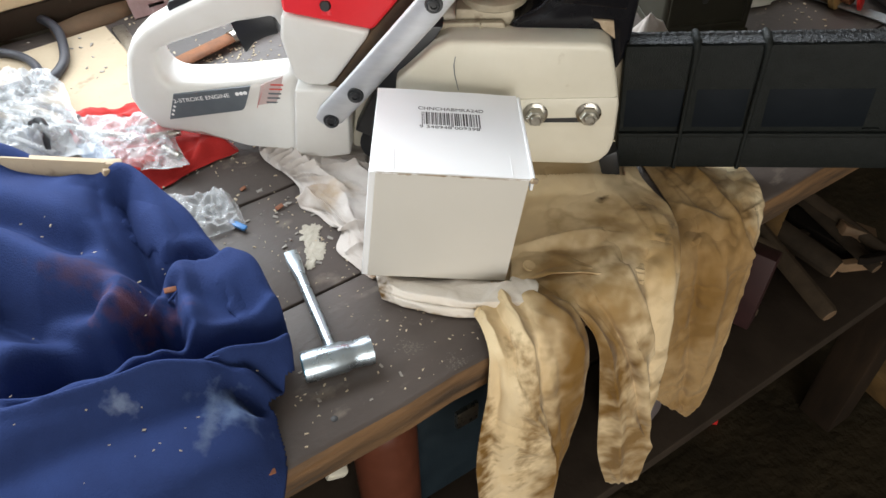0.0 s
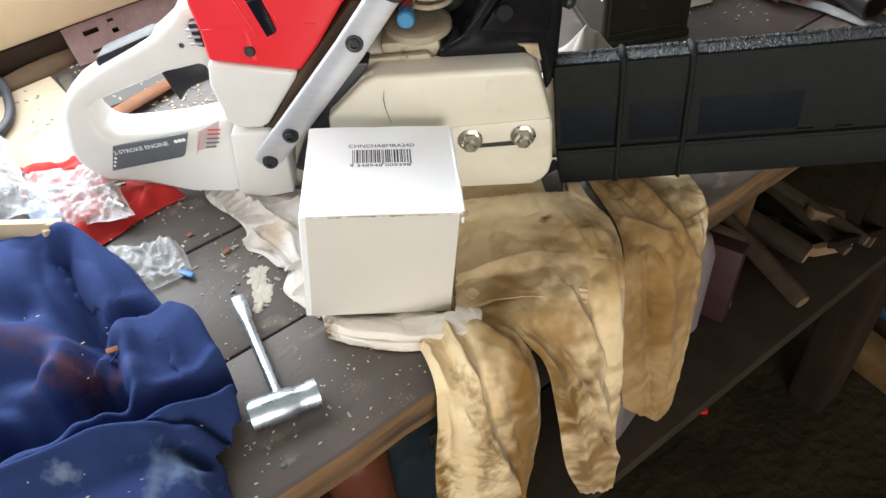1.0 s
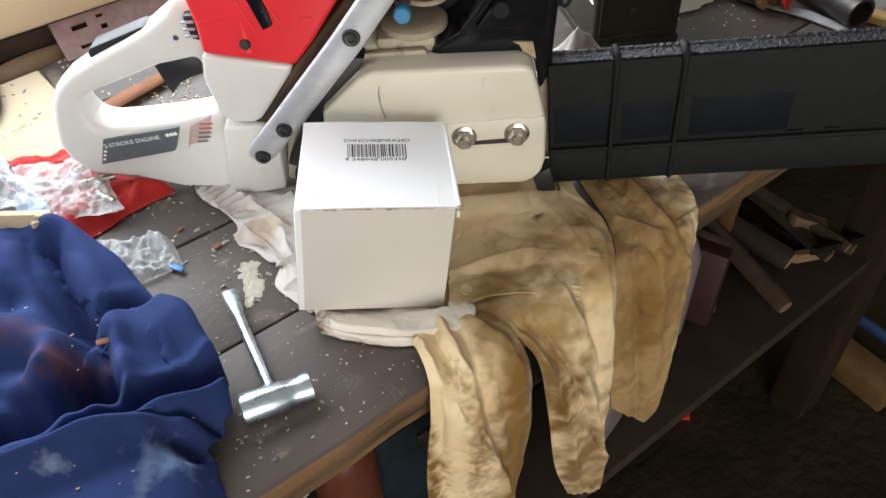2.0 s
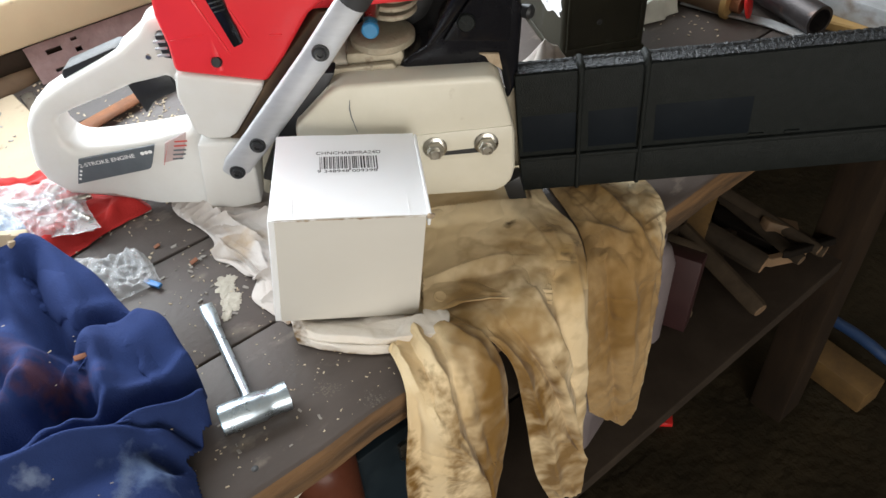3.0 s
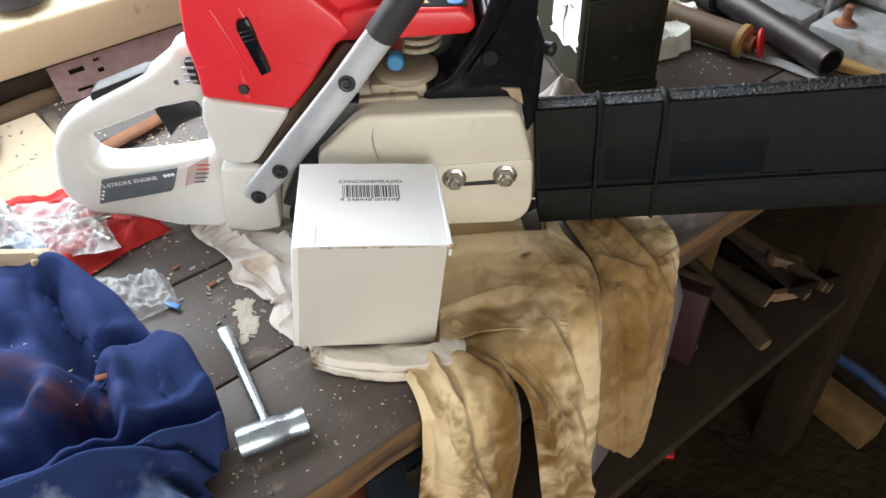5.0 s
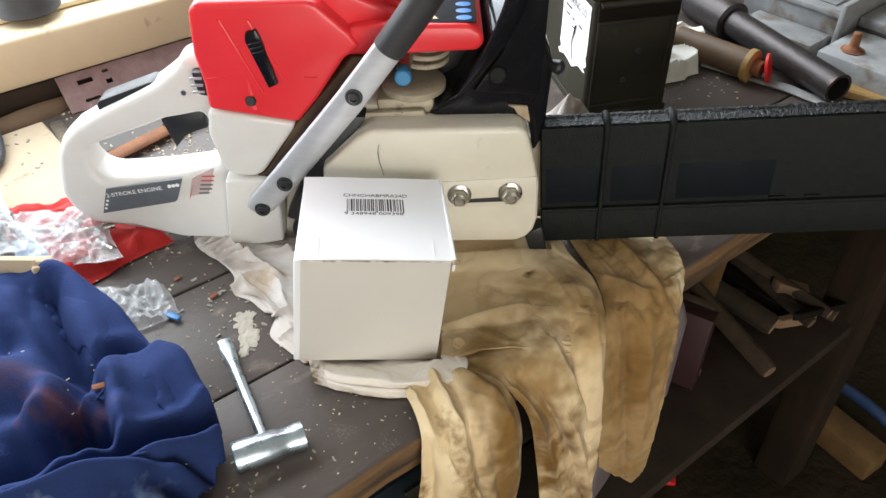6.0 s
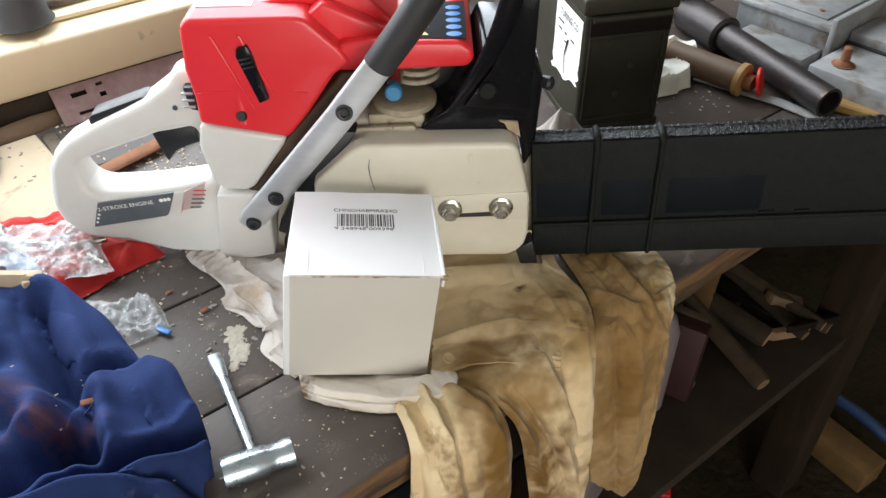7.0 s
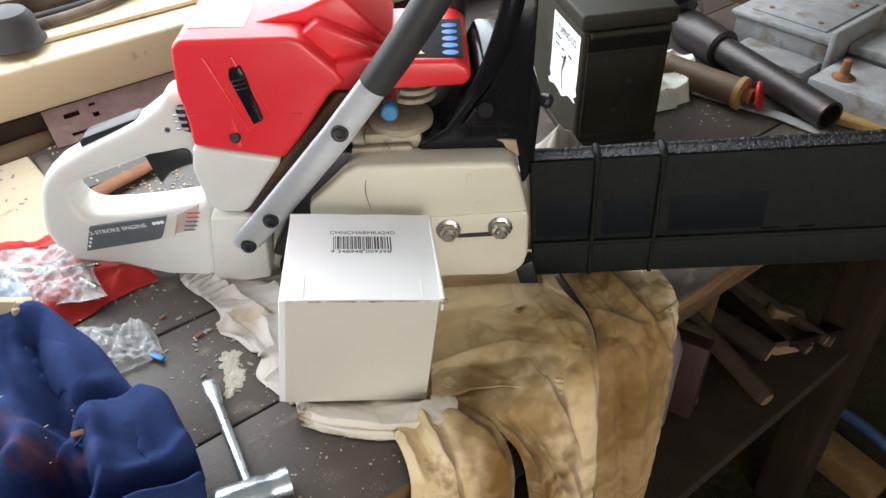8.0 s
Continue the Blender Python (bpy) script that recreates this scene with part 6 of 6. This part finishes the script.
def build_chisel():
    c = thing("rusty_chisel", (-0.245, 0.735, 0.9), "rusty chisel with an orange handle end", "chisel")
    a, b = Vector((-0.296, 0.672, 0.9055)), Vector((-0.185, 0.800, 0.9085))
    part("blade", tube([a, a.lerp(b, 0.42), a.lerp(b, 0.58)], [0.0115, 0.0105, 0.0095], 12, 0.35, 0, side=(0.75, -0.65, 0)), M_RUST, c)
    part("ferrule", tube([a.lerp(b, 0.55), a.lerp(b, 0.66)], 0.0095, 14, 0.7, side=(0.75, -0.65, 0)), M_STEEL, c)
    part("handle", tube([a.lerp(b, 0.64), a.lerp(b, 0.9), b], [0.0090, 0.0100, 0.0085], 14, 0.8, 0, side=(0.75, -0.65, 0)), M_ORANGE, c)
    part("tip", tube([a - (b - a).normalized() * 0.014, a], [0.0095, 0.0112], 12, 0.3, 0, side=(0.75, -0.65, 0)), M_STEEL, c)


build_chisel()


cab = thing("power_cable", (-0.46, 0.68, 0.905), "looped dark rubber cable lying on plywood", "cable")
part("loop", tube([(-0.52, 0.740, 0.912), (-0.500, 0.757, 0.914), (-0.466, 0.770, 0.916), (-0.430, 0.748, 0.914), (-0.408, 0.712, 0.912), (-0.394, 0.680, 0.911), (-0.396, 0.646, 0.911), (-0.416, 0.624, 0.911), (-0.45, 0.615, 0.911)], 0.0052, 12, 1, 2), M_CABLE, cab)
part("loop", tube([(-0.51, 0.700, 0.911), (-0.473, 0.699, 0.911), (-0.440, 0.689, 0.911), (-0.413, 0.663, 0.913), (-0.406, 0.640, 0.918), (-0.420, 0.618, 0.920), (-0.46, 0.605, 0.916)], 0.0046, 12, 1, 2), M_CABLE, cab)
drill = thing("battery_pack", (-0.510, 0.790, 0.905), "dark blue plastic case by the window end", "case")
part("shell", block((0.13, 0.034, 0.026), pose(-0.510, 0.790, 0.9185, 0, 0, 0), 0.006, 3), M_NAVYBOX, drill)
part("end_plate", block((0.012, 0.030, 0.022), pose(-0.438, 0.790, 0.9185, 0, 0, 0), 0.003), M_NAVYBOX, drill)
part("seam", block((0.132, 0.0356, 0.002), pose(-0.510, 0.790, 0.9215, 0, 0, 0), 0.0005), M_INK, drill)
cup = thing("rubber_cup", (-0.405, 0.862, 0.9985), "upturned dark rubber cup on the sill", "cup")
part("bell", turned([(0.040, 0), (0.043, 0.003), (0.038, 0.010), (0.035, 0.034), (0.028, 0.044), (0.012, 0.048)], Matrix.Translation((-0.405, 0.862, 0.9987)) @ Matrix.Diagonal((0.86, 0.86, 0.86, 1)), 28), M_CUP, cup)
strip = thing("rubber_seal", uv(0.27, 0.975, 0.999), "dark perished rubber seal curling along the sill", "seal")
part("strand", tube([uv(0.17, 0.960, 1.003), uv(0.22, 0.952, 1.005), uv(0.28, 0.955, 1.006), uv(0.33, 0.968, 1.008), uv(0.36, 0.985, 1.014)], 0.0065, 10, 0.8, 2), M_FRAME, strip)
part("strand", tube([uv(0.16, 0.975, 1.005), uv(0.24, 0.970, 1.008), uv(0.31, 0.974, 1.009), uv(0.35, 0.990, 1.016)], 0.005, 10, 0.8, 2), M_CUP, strip)

red = quad_sheet((-0.375, 0.600), (-0.235, 0.622), (-0.183, 0.552), (-0.255, 0.480), lambda x, y, r: 0.0015 + r * (0.005 + 0.010 * max(0, wrinkle(x, y, 0, 24, 1)) + 0.004 * max(0, wrinkle(x, y, 0, 50, 3))), 60, 0.008, 1.0)
single("red_cloth", red, M_REDCLOTH, (-0.27, 0.555, 0.9), "crumpled bright red cloth under the saw handle", "cloth")


def bag_lift(base, amp, seed):
    return lambda x, y, r: base + amp * (0.25 + 0.75 * r) * abs(1.1 * noise.noise((x * 34 + seed, y * 34, seed))) + 0.30 * amp * r * max(0, wrinkle(x, y, 0, 60, seed)) + 0.22 * amp * r * max(0, wrinkle(x, y, 0, 130, seed + 4))


bag1 = thing("plastic_bag", (-0.265, 0.535, 0.912), "crumpled clear plastic parts bag", "plastic bag", "clear plastic bags")
part("film", quad_sheet((-0.345, 0.575), (-0.258, 0.585), (-0.212, 0.508), (-0.296, 0.498), bag_lift(0.017, 0.014, 2.0), 72, 0.006, 3.0, 0.0004), M_BAG, bag1)
part("blue_insert", slab([(-0.325, 0.540), (-0.295, 0.550), (-0.280, 0.515), (-0.305, 0.508)], 0.913, 0.915, 0.0005), mat("pale_blue_plastic", (0.35, 0.52, 0.75), (0.28, 0.45, 0.68), 60, 0.3, 0.3, bump=0.05), bag1)
part("printed_card", slab([(-0.288, 0.535), (-0.240, 0.545), (-0.220, 0.513), (-0.272, 0.505)], 0.9128, 0.9140, 0.0003), M_BAGPINK, bag1)
for k, (x, y, ln, ang) in enumerate(((-0.262, 0.548, 0.030, 20), (-0.242, 0.535, 0.022, -35), (-0.275, 0.560, 0.026, 65), (-0.312, 0.555, 0.034, -10))):
    part("steel_fitting", tube([(x, y, 0.9165), (x + ln * math.cos(radians(ang)), y + ln * math.sin(radians(ang)), 0.9175)], [0.0045, 0.0032], 10), M_STEEL, bag1)
part("white_slip", slab([(-0.335, 0.560), (-0.300, 0.575), (-0.272, 0.553), (-0.300, 0.535)], 0.9152, 0.9160, 0.0002), M_STICKER, bag1)
bag2 = thing("plastic_bag", (-0.39, 0.55, 0.912), "crumpled clear plastic bag of pale fittings", "plastic bag", "clear plastic bags")
part("film", quad_sheet((-0.47, 0.630), (-0.385, 0.640), (-0.290, 0.515), (-0.42, 0.470), bag_lift(0.026, 0.022, 6.0), 64, 0.008, 5.0, 0.0004), M_BAG, bag2)
for k in range(5):
    y0 = 0.486 + 0.018 * k
    part("white_rod", tube([(-0.44, y0 + 0.050, 0.921 + 0.002 * (k % 3)), (-0.37, y0 + 0.026, 0.925), (-0.322 - 0.010 * (k % 3), y0 + 0.010, 0.924)], 0.0028, 8), M_WHITEP if k % 2 else M_GREYP, bag2)
part("black_tie", tube([(-0.352, 0.520, 0.938), (-0.342, 0.525, 0.954), (-0.334, 0.518, 0.948), (-0.330, 0.505, 0.936)], [0.003, 0.007, 0.006, 0.003], 8, 0.5, 1), M_BLACK, bag2)
bag3 = thing("zip_bag", (-0.185, 0.462, 0.9), "small clear zip bag with a blue slider", "plastic bag", "clear plastic bags")
part("film", quad_sheet((-0.238, 0.487), (-0.172, 0.490), (-0.150, 0.457), (-0.186, 0.430), bag_lift(0.002, 0.015, 11.0), 50, 0.004, 8.0, 0.0004), M_BAG, bag3)
part("slider", block((0.017, 0.0055, 0.003), pose(-0.1575, 0.4515, 0.9035, 0, 0, -28), 0.001), M_BAGBLUE, bag3, "blue slider")
flap = thing("cardboard_tray", (-0.33, 0.465, 0.948), "edge of a cream cardboard tray with a torn corner", "tray")
part("wall", block((0.19, 0.003, 0.017), pose(-0.345, 0.452, 0.960, -20, 0, -2), 0.0008), M_PLY, flap)
part("floor", block((0.19, 0.018, 0.003), pose(-0.345, 0.462, 0.957, -4, 0, -2), 0.0008), M_PLY, flap)
part("torn_corner", block((0.016, 0.012, 0.010), pose(-0.248, 0.455, 0.961, -12, 12, 20), 0.003, 2), M_PLY, flap)
part("brown_core", block((0.010, 0.013, 0.006), pose(-0.250, 0.4505, 0.9605, -12, 12, 35), 0.002), M_CARD_RAW, flap)


# ---- crumbs, chips and stains ----
def crumbs(spots, seed, zfun):
    """Many small irregular chips in one mesh: spots are (x, y, spread x, spread y, count, size)."""
    rnd = random.Random(seed)
    bm = bmesh.new()
    for cx, cy, sx, sy, count, size in spots:
        for _ in range(count):
            x, y = rnd.gauss(cx, sx), rnd.gauss(cy, sy)
            s = size * rnd.uniform(0.4, 1.5)
            z = zfun(x, y)
            if z is None:
                continue
            m = Matrix.Translation((x, y, z + s * 0.22)) @ Euler((rnd.uniform(-0.4, 0.4), rnd.uniform(-0.4, 0.4), rnd.uniform(0, 6.3))).to_matrix().to_4x4()
            vs = [bm.verts.new(m @ Vector((s * a * rnd.uniform(0.6, 1.3), s * 0.55 * b * rnd.uniform(0.5, 1.2), s * 0.22 * c))) for c in (-1, 1) for a, b in ((-1, -1), (1, -1), (1, 1), (-1, 1))]
            for q in ((3, 2, 1, 0), (4, 5, 6, 7), (0, 1, 5, 4), (1, 2, 6, 5), (2, 3, 7, 6), (3, 0, 4, 7)):
                bm.faces.new([vs[k] for k in q])
    return bm


def on_bench(x, y):
    v = -x * SU + y * CU
    return BENCH if 0.233 < v < 0.87 else None


single("sawdust", crumbs([(-0.222, 0.712, 0.028, 0.022, 130, 0.0013), (-0.33, 0.80, 0.05, 0.03, 60, 0.0016), (-0.10, 0.46, 0.05, 0.05, 30, 0.0009), (-0.13, 0.50, 0.03, 0.02, 10, 0.0016),
                          (0.0, 0.34, 0.04, 0.03, 36, 0.0009), (0.41, 0.83, 0.02, 0.02, 14, 0.0013), (0.37, 0.82, 0.05, 0.03, 14, 0.001), (-0.05, 0.29, 0.03, 0.02, 20, 0.0009), (-0.03, 0.34, 0.05, 0.05, 60, 0.0006), (-0.11, 0.45, 0.03, 0.04, 60, 0.0007), (-0.20, 0.54, 0.02, 0.02, 24, 0.0013)], 3, on_bench),
       M_SAWDUST, (-0.2, 0.6, 0.9), "pale sawdust and wood crumbs on the bench", "sawdust", kind="stuff", smooth=False)
single("grit", crumbs([(-0.12, 0.44, 0.03, 0.05, 16, 0.0016), (-0.20, 0.54, 0.02, 0.015, 10, 0.0024), (-0.13, 0.475, 0.015, 0.015, 8, 0.0020), (0.02, 0.40, 0.02, 0.02, 6, 0.002), (-0.04, 0.30, 0.03, 0.03, 10, 0.0014), (-0.40, 0.68, 0.05, 0.04, 26, 0.002)], 8,
                      lambda x, y: (0.9055 if x < -0.3 else on_bench(x, y))), M_STONE, (-0.12, 0.46, 0.9), "small grey grit and stone chips", "grit", kind="stuff", smooth=False)
def paint_flake(cx, cy, rx, ry, seed):
    return patch(cx, cy, lambda a: (rx * ry / math.hypot(ry * math.cos(a), rx * math.sin(a))) * (1 + 0.45 * noise.noise((2.2 * math.cos(a), 2.2 * math.sin(a), seed)) + 0.25 * noise.noise((7 * math.cos(a), 7 * math.sin(a), seed))),
                 lambda x, y, k: BENCH + 0.0002 + 0.0011 * (1 - k ** 6) * (0.6 + 0.6 * noise.noise((x * 260, y * 260, seed))), 14, 60)


splash = thing("paint_spill", (-0.092, 0.438, 0.9), "flaking cream paint splash on the bench", "paint")
for cx, cy, rx, ry, seed in ((-0.0955, 0.4465, 0.0085, 0.0135, 1.3), (-0.0880, 0.4275, 0.0085, 0.0120, 4.1), (-0.0900, 0.4120, 0.0040, 0.0055, 7.7)):
    part("flake", paint_flake(cx, cy, rx, ry, seed), M_PAINT, splash)
single("dust_smudge", crumbs([(-0.003, 0.334, 0.005, 0.003, 160, 0.0006), (0.031, 0.322, 0.006, 0.004, 140, 0.0006), (-0.20, 0.56, 0.012, 0.01, 220, 0.0007), (-0.02, 0.36, 0.02, 0.01, 60, 0.0006)], 6, lambda x, y: BENCH - 0.0003 if on_bench(x, y) else None),
       M_DUST, (0.01, 0.335, 0.9), "pale dusty smudges on the planks", "dust", kind="stuff", smooth=False)
for x, y, s in ((-0.128, 0.4775, 0.0035), (-0.165, 0.50, 0.0028)):
    single("dry_leaf", block((s * 2, s * 1.2, 0.0012), pose(x, y, 0.9018, 8, -12, 40), 0.0004), M_LEAFBIT, (x, y, 0.9), "small rust-brown leaf scrap", "leaf", "leaf scraps")
single("nail_hole", turned([(0.0026, 0), (0.0022, 0.0002)], Matrix.Translation((-0.049, 0.271, 0.9001)), 12), M_INK, (-0.049, 0.271, 0.9), "dark round nail hole in the plank", "hole")
single("fleece_flecks", crumbs([(-0.22, 0.35, 0.07, 0.06, 40, 0.0010), (-0.16, 0.24, 0.05, 0.03, 24, 0.0009), (-0.30, 0.28, 0.05, 0.05, 14, 0.0010)], 12, HOOD_Z), M_SAWDUST, (-0.22, 0.32, 0.93), "pale wood flecks on the fleece", "sawdust", kind="stuff", smooth=False)
for x, y, s in ((-0.167, 0.335, 0.0042), (-0.080, 0.222, 0.0035), (-0.231, 0.372, 0.005)):
    single("wood_chip", block((s * 2, s, 0.0015), pose(x, y, HOOD_Z(x, y) + 0.0012, 15, 10, 30), 0.0005), M_LEAFBIT if s != 0.005 else M_SAWDUST, (x, y, HOOD_Z(x, y)), "brown wood chip lying on the fleece", "wood chip", "wood chips")


# ---- under the bench ----
def build_under():
    j = thing("plastic_jar", (-0.045, 0.405, 0.45), "red-brown plastic jar with a cream spout cap", "jar")
    part("jar_body", turned([(0.030, 0), (0.034, 0.004), (0.034, 0.235), (0.030, 0.25), (0.022, 0.262), (0.022, 0.27)], Matrix.Translation((-0.045, 0.405, 0.45)), 28), M_POT, j)
    part("cap", block((0.020, 0.016, 0.018), pose(-0.083, 0.350, 0.688, 20, 10, 25), 0.003), M_CREAM, j, "cream cap")
    part("spout", tube([(-0.052, 0.395, 0.690), (-0.072, 0.365, 0.692), (-0.083, 0.350, 0.688)], 0.006, 10), M_CREAM, j)
    b = thing("tool_case", uv(0.12, 0.42, 0.45), "dark teal metal case on the shelf", "case", turn=37)
    part("shell", span((0.215, 0.36, 0.451), (0.42, 0.60, 0.63), 0.006, ROOM), M_TEAL, b)
    part("latch", span((0.30, 0.354, 0.58), (0.33, 0.361, 0.61), 0.002, ROOM), M_STEEL, b)
    jug = thing("plastic_jug", uv(0.545, 0.31, 0.45), "cloudy pale plastic jug on the shelf", "jug", turn=37)
    part("jug_body", block((0.075, 0.06, 0.10), ROOM @ pose(0.548, 0.310, 0.5005, 0, 0, 15), 0.016, 4), M_PALEJUG, jug)
    part("neck", turned([(0.016, 0), (0.016, 0.018), (0.013, 0.024)], Matrix.Translation(uv(0.548, 0.310, 0.548)), 18), M_PALEJUG, jug)
    bt = thing("plastic_bottle", uv(0.744, 0.364, 0.45), "pale plastic bottle among dark clutter", "bottle")
    part("bottle_body", turned([(0.026, 0), (0.030, 0.004), (0.030, 0.15), (0.022, 0.175), (0.012, 0.182), (0.012, 0.20)], Matrix.Translation(uv(0.744, 0.364, 0.4505)), 24), M_PALEJUG, bt)
    pk = thing("red_packet", uv(0.80, 0.36, 0.45), "dull red cardboard packet, darkened for the shade under the bench", "packet", turn=37)
    # red of the packet lowered to carry the shade on the shelf
    part("sleeve", block((0.03, 0.07, 0.13), ROOM @ pose(0.80, 0.36, 0.514, 0, 8, 20), 0.002), mat("dull_red_card", (0.035, 0.009, 0.008), (0.025, 0.006, 0.006), 30), pk)
    sc = thing("paper_scrap", (0.521, 0.883, 0.0), "small red and white paper scrap on the floor", "paper")
    part("white_half", slab([(0.500, 0.885), (0.530, 0.880), (0.535, 0.925), (0.508, 0.930)], 0.002, 0.012, 0.001), M_STICKER, sc)
    part("red_half", slab([(0.497, 0.860), (0.525, 0.857), (0.530, 0.8795), (0.500, 0.8845)], 0.002, 0.012, 0.001), M_REDP, sc)
    rnd = random.Random(21)
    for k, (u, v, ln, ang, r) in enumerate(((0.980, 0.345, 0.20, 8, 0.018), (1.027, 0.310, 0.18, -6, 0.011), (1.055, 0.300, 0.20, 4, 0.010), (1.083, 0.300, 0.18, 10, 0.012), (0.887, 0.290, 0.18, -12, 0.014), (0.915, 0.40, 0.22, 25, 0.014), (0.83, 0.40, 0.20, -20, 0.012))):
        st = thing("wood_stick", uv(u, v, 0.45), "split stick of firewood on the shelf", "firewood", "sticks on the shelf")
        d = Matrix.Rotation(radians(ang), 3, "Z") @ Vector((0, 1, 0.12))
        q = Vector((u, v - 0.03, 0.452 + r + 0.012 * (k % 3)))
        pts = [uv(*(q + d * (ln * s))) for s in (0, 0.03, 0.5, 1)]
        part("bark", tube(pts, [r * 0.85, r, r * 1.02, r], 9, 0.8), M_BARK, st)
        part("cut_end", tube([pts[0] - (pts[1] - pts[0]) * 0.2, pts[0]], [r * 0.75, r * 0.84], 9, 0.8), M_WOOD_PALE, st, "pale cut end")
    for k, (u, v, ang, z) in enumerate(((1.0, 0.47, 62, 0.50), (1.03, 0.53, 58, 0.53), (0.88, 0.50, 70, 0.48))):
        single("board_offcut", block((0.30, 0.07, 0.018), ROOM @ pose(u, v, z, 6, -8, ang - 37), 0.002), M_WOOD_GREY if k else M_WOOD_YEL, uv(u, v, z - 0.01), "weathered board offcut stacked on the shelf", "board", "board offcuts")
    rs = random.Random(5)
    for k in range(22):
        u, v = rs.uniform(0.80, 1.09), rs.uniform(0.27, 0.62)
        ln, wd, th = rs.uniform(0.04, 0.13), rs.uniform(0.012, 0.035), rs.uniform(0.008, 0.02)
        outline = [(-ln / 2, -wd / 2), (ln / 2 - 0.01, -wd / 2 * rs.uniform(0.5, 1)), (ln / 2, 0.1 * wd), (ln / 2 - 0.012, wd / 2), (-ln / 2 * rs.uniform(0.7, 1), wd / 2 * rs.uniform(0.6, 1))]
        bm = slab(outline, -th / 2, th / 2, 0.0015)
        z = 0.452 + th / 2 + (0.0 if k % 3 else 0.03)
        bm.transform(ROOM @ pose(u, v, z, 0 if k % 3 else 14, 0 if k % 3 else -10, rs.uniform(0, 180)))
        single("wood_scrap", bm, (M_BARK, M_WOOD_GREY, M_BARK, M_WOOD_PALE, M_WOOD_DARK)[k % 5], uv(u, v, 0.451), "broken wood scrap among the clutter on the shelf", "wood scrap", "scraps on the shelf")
    single("timber_block", block((0.17, 0.065, 0.06), pose(0.880, 0.950, 0.031, 0, 0, -58), 0.004), M_WOOD_YEL, (0.885, 0.955, 0), "yellow timber block on the floor", "timber")
    single("garden_hose", tube([(0.80, 1.24, 0.02), (0.87, 1.12, 0.05), (0.93, 1.0, 0.085), (0.99, 0.92, 0.06), (1.10, 0.86, 0.013), (1.3, 0.80, 0.013)], 0.012, 12, 1, 2), M_BLUEHOSE, (0.99, 0.92, 0), "dark blue hose over the timber block", "hose")


build_under()
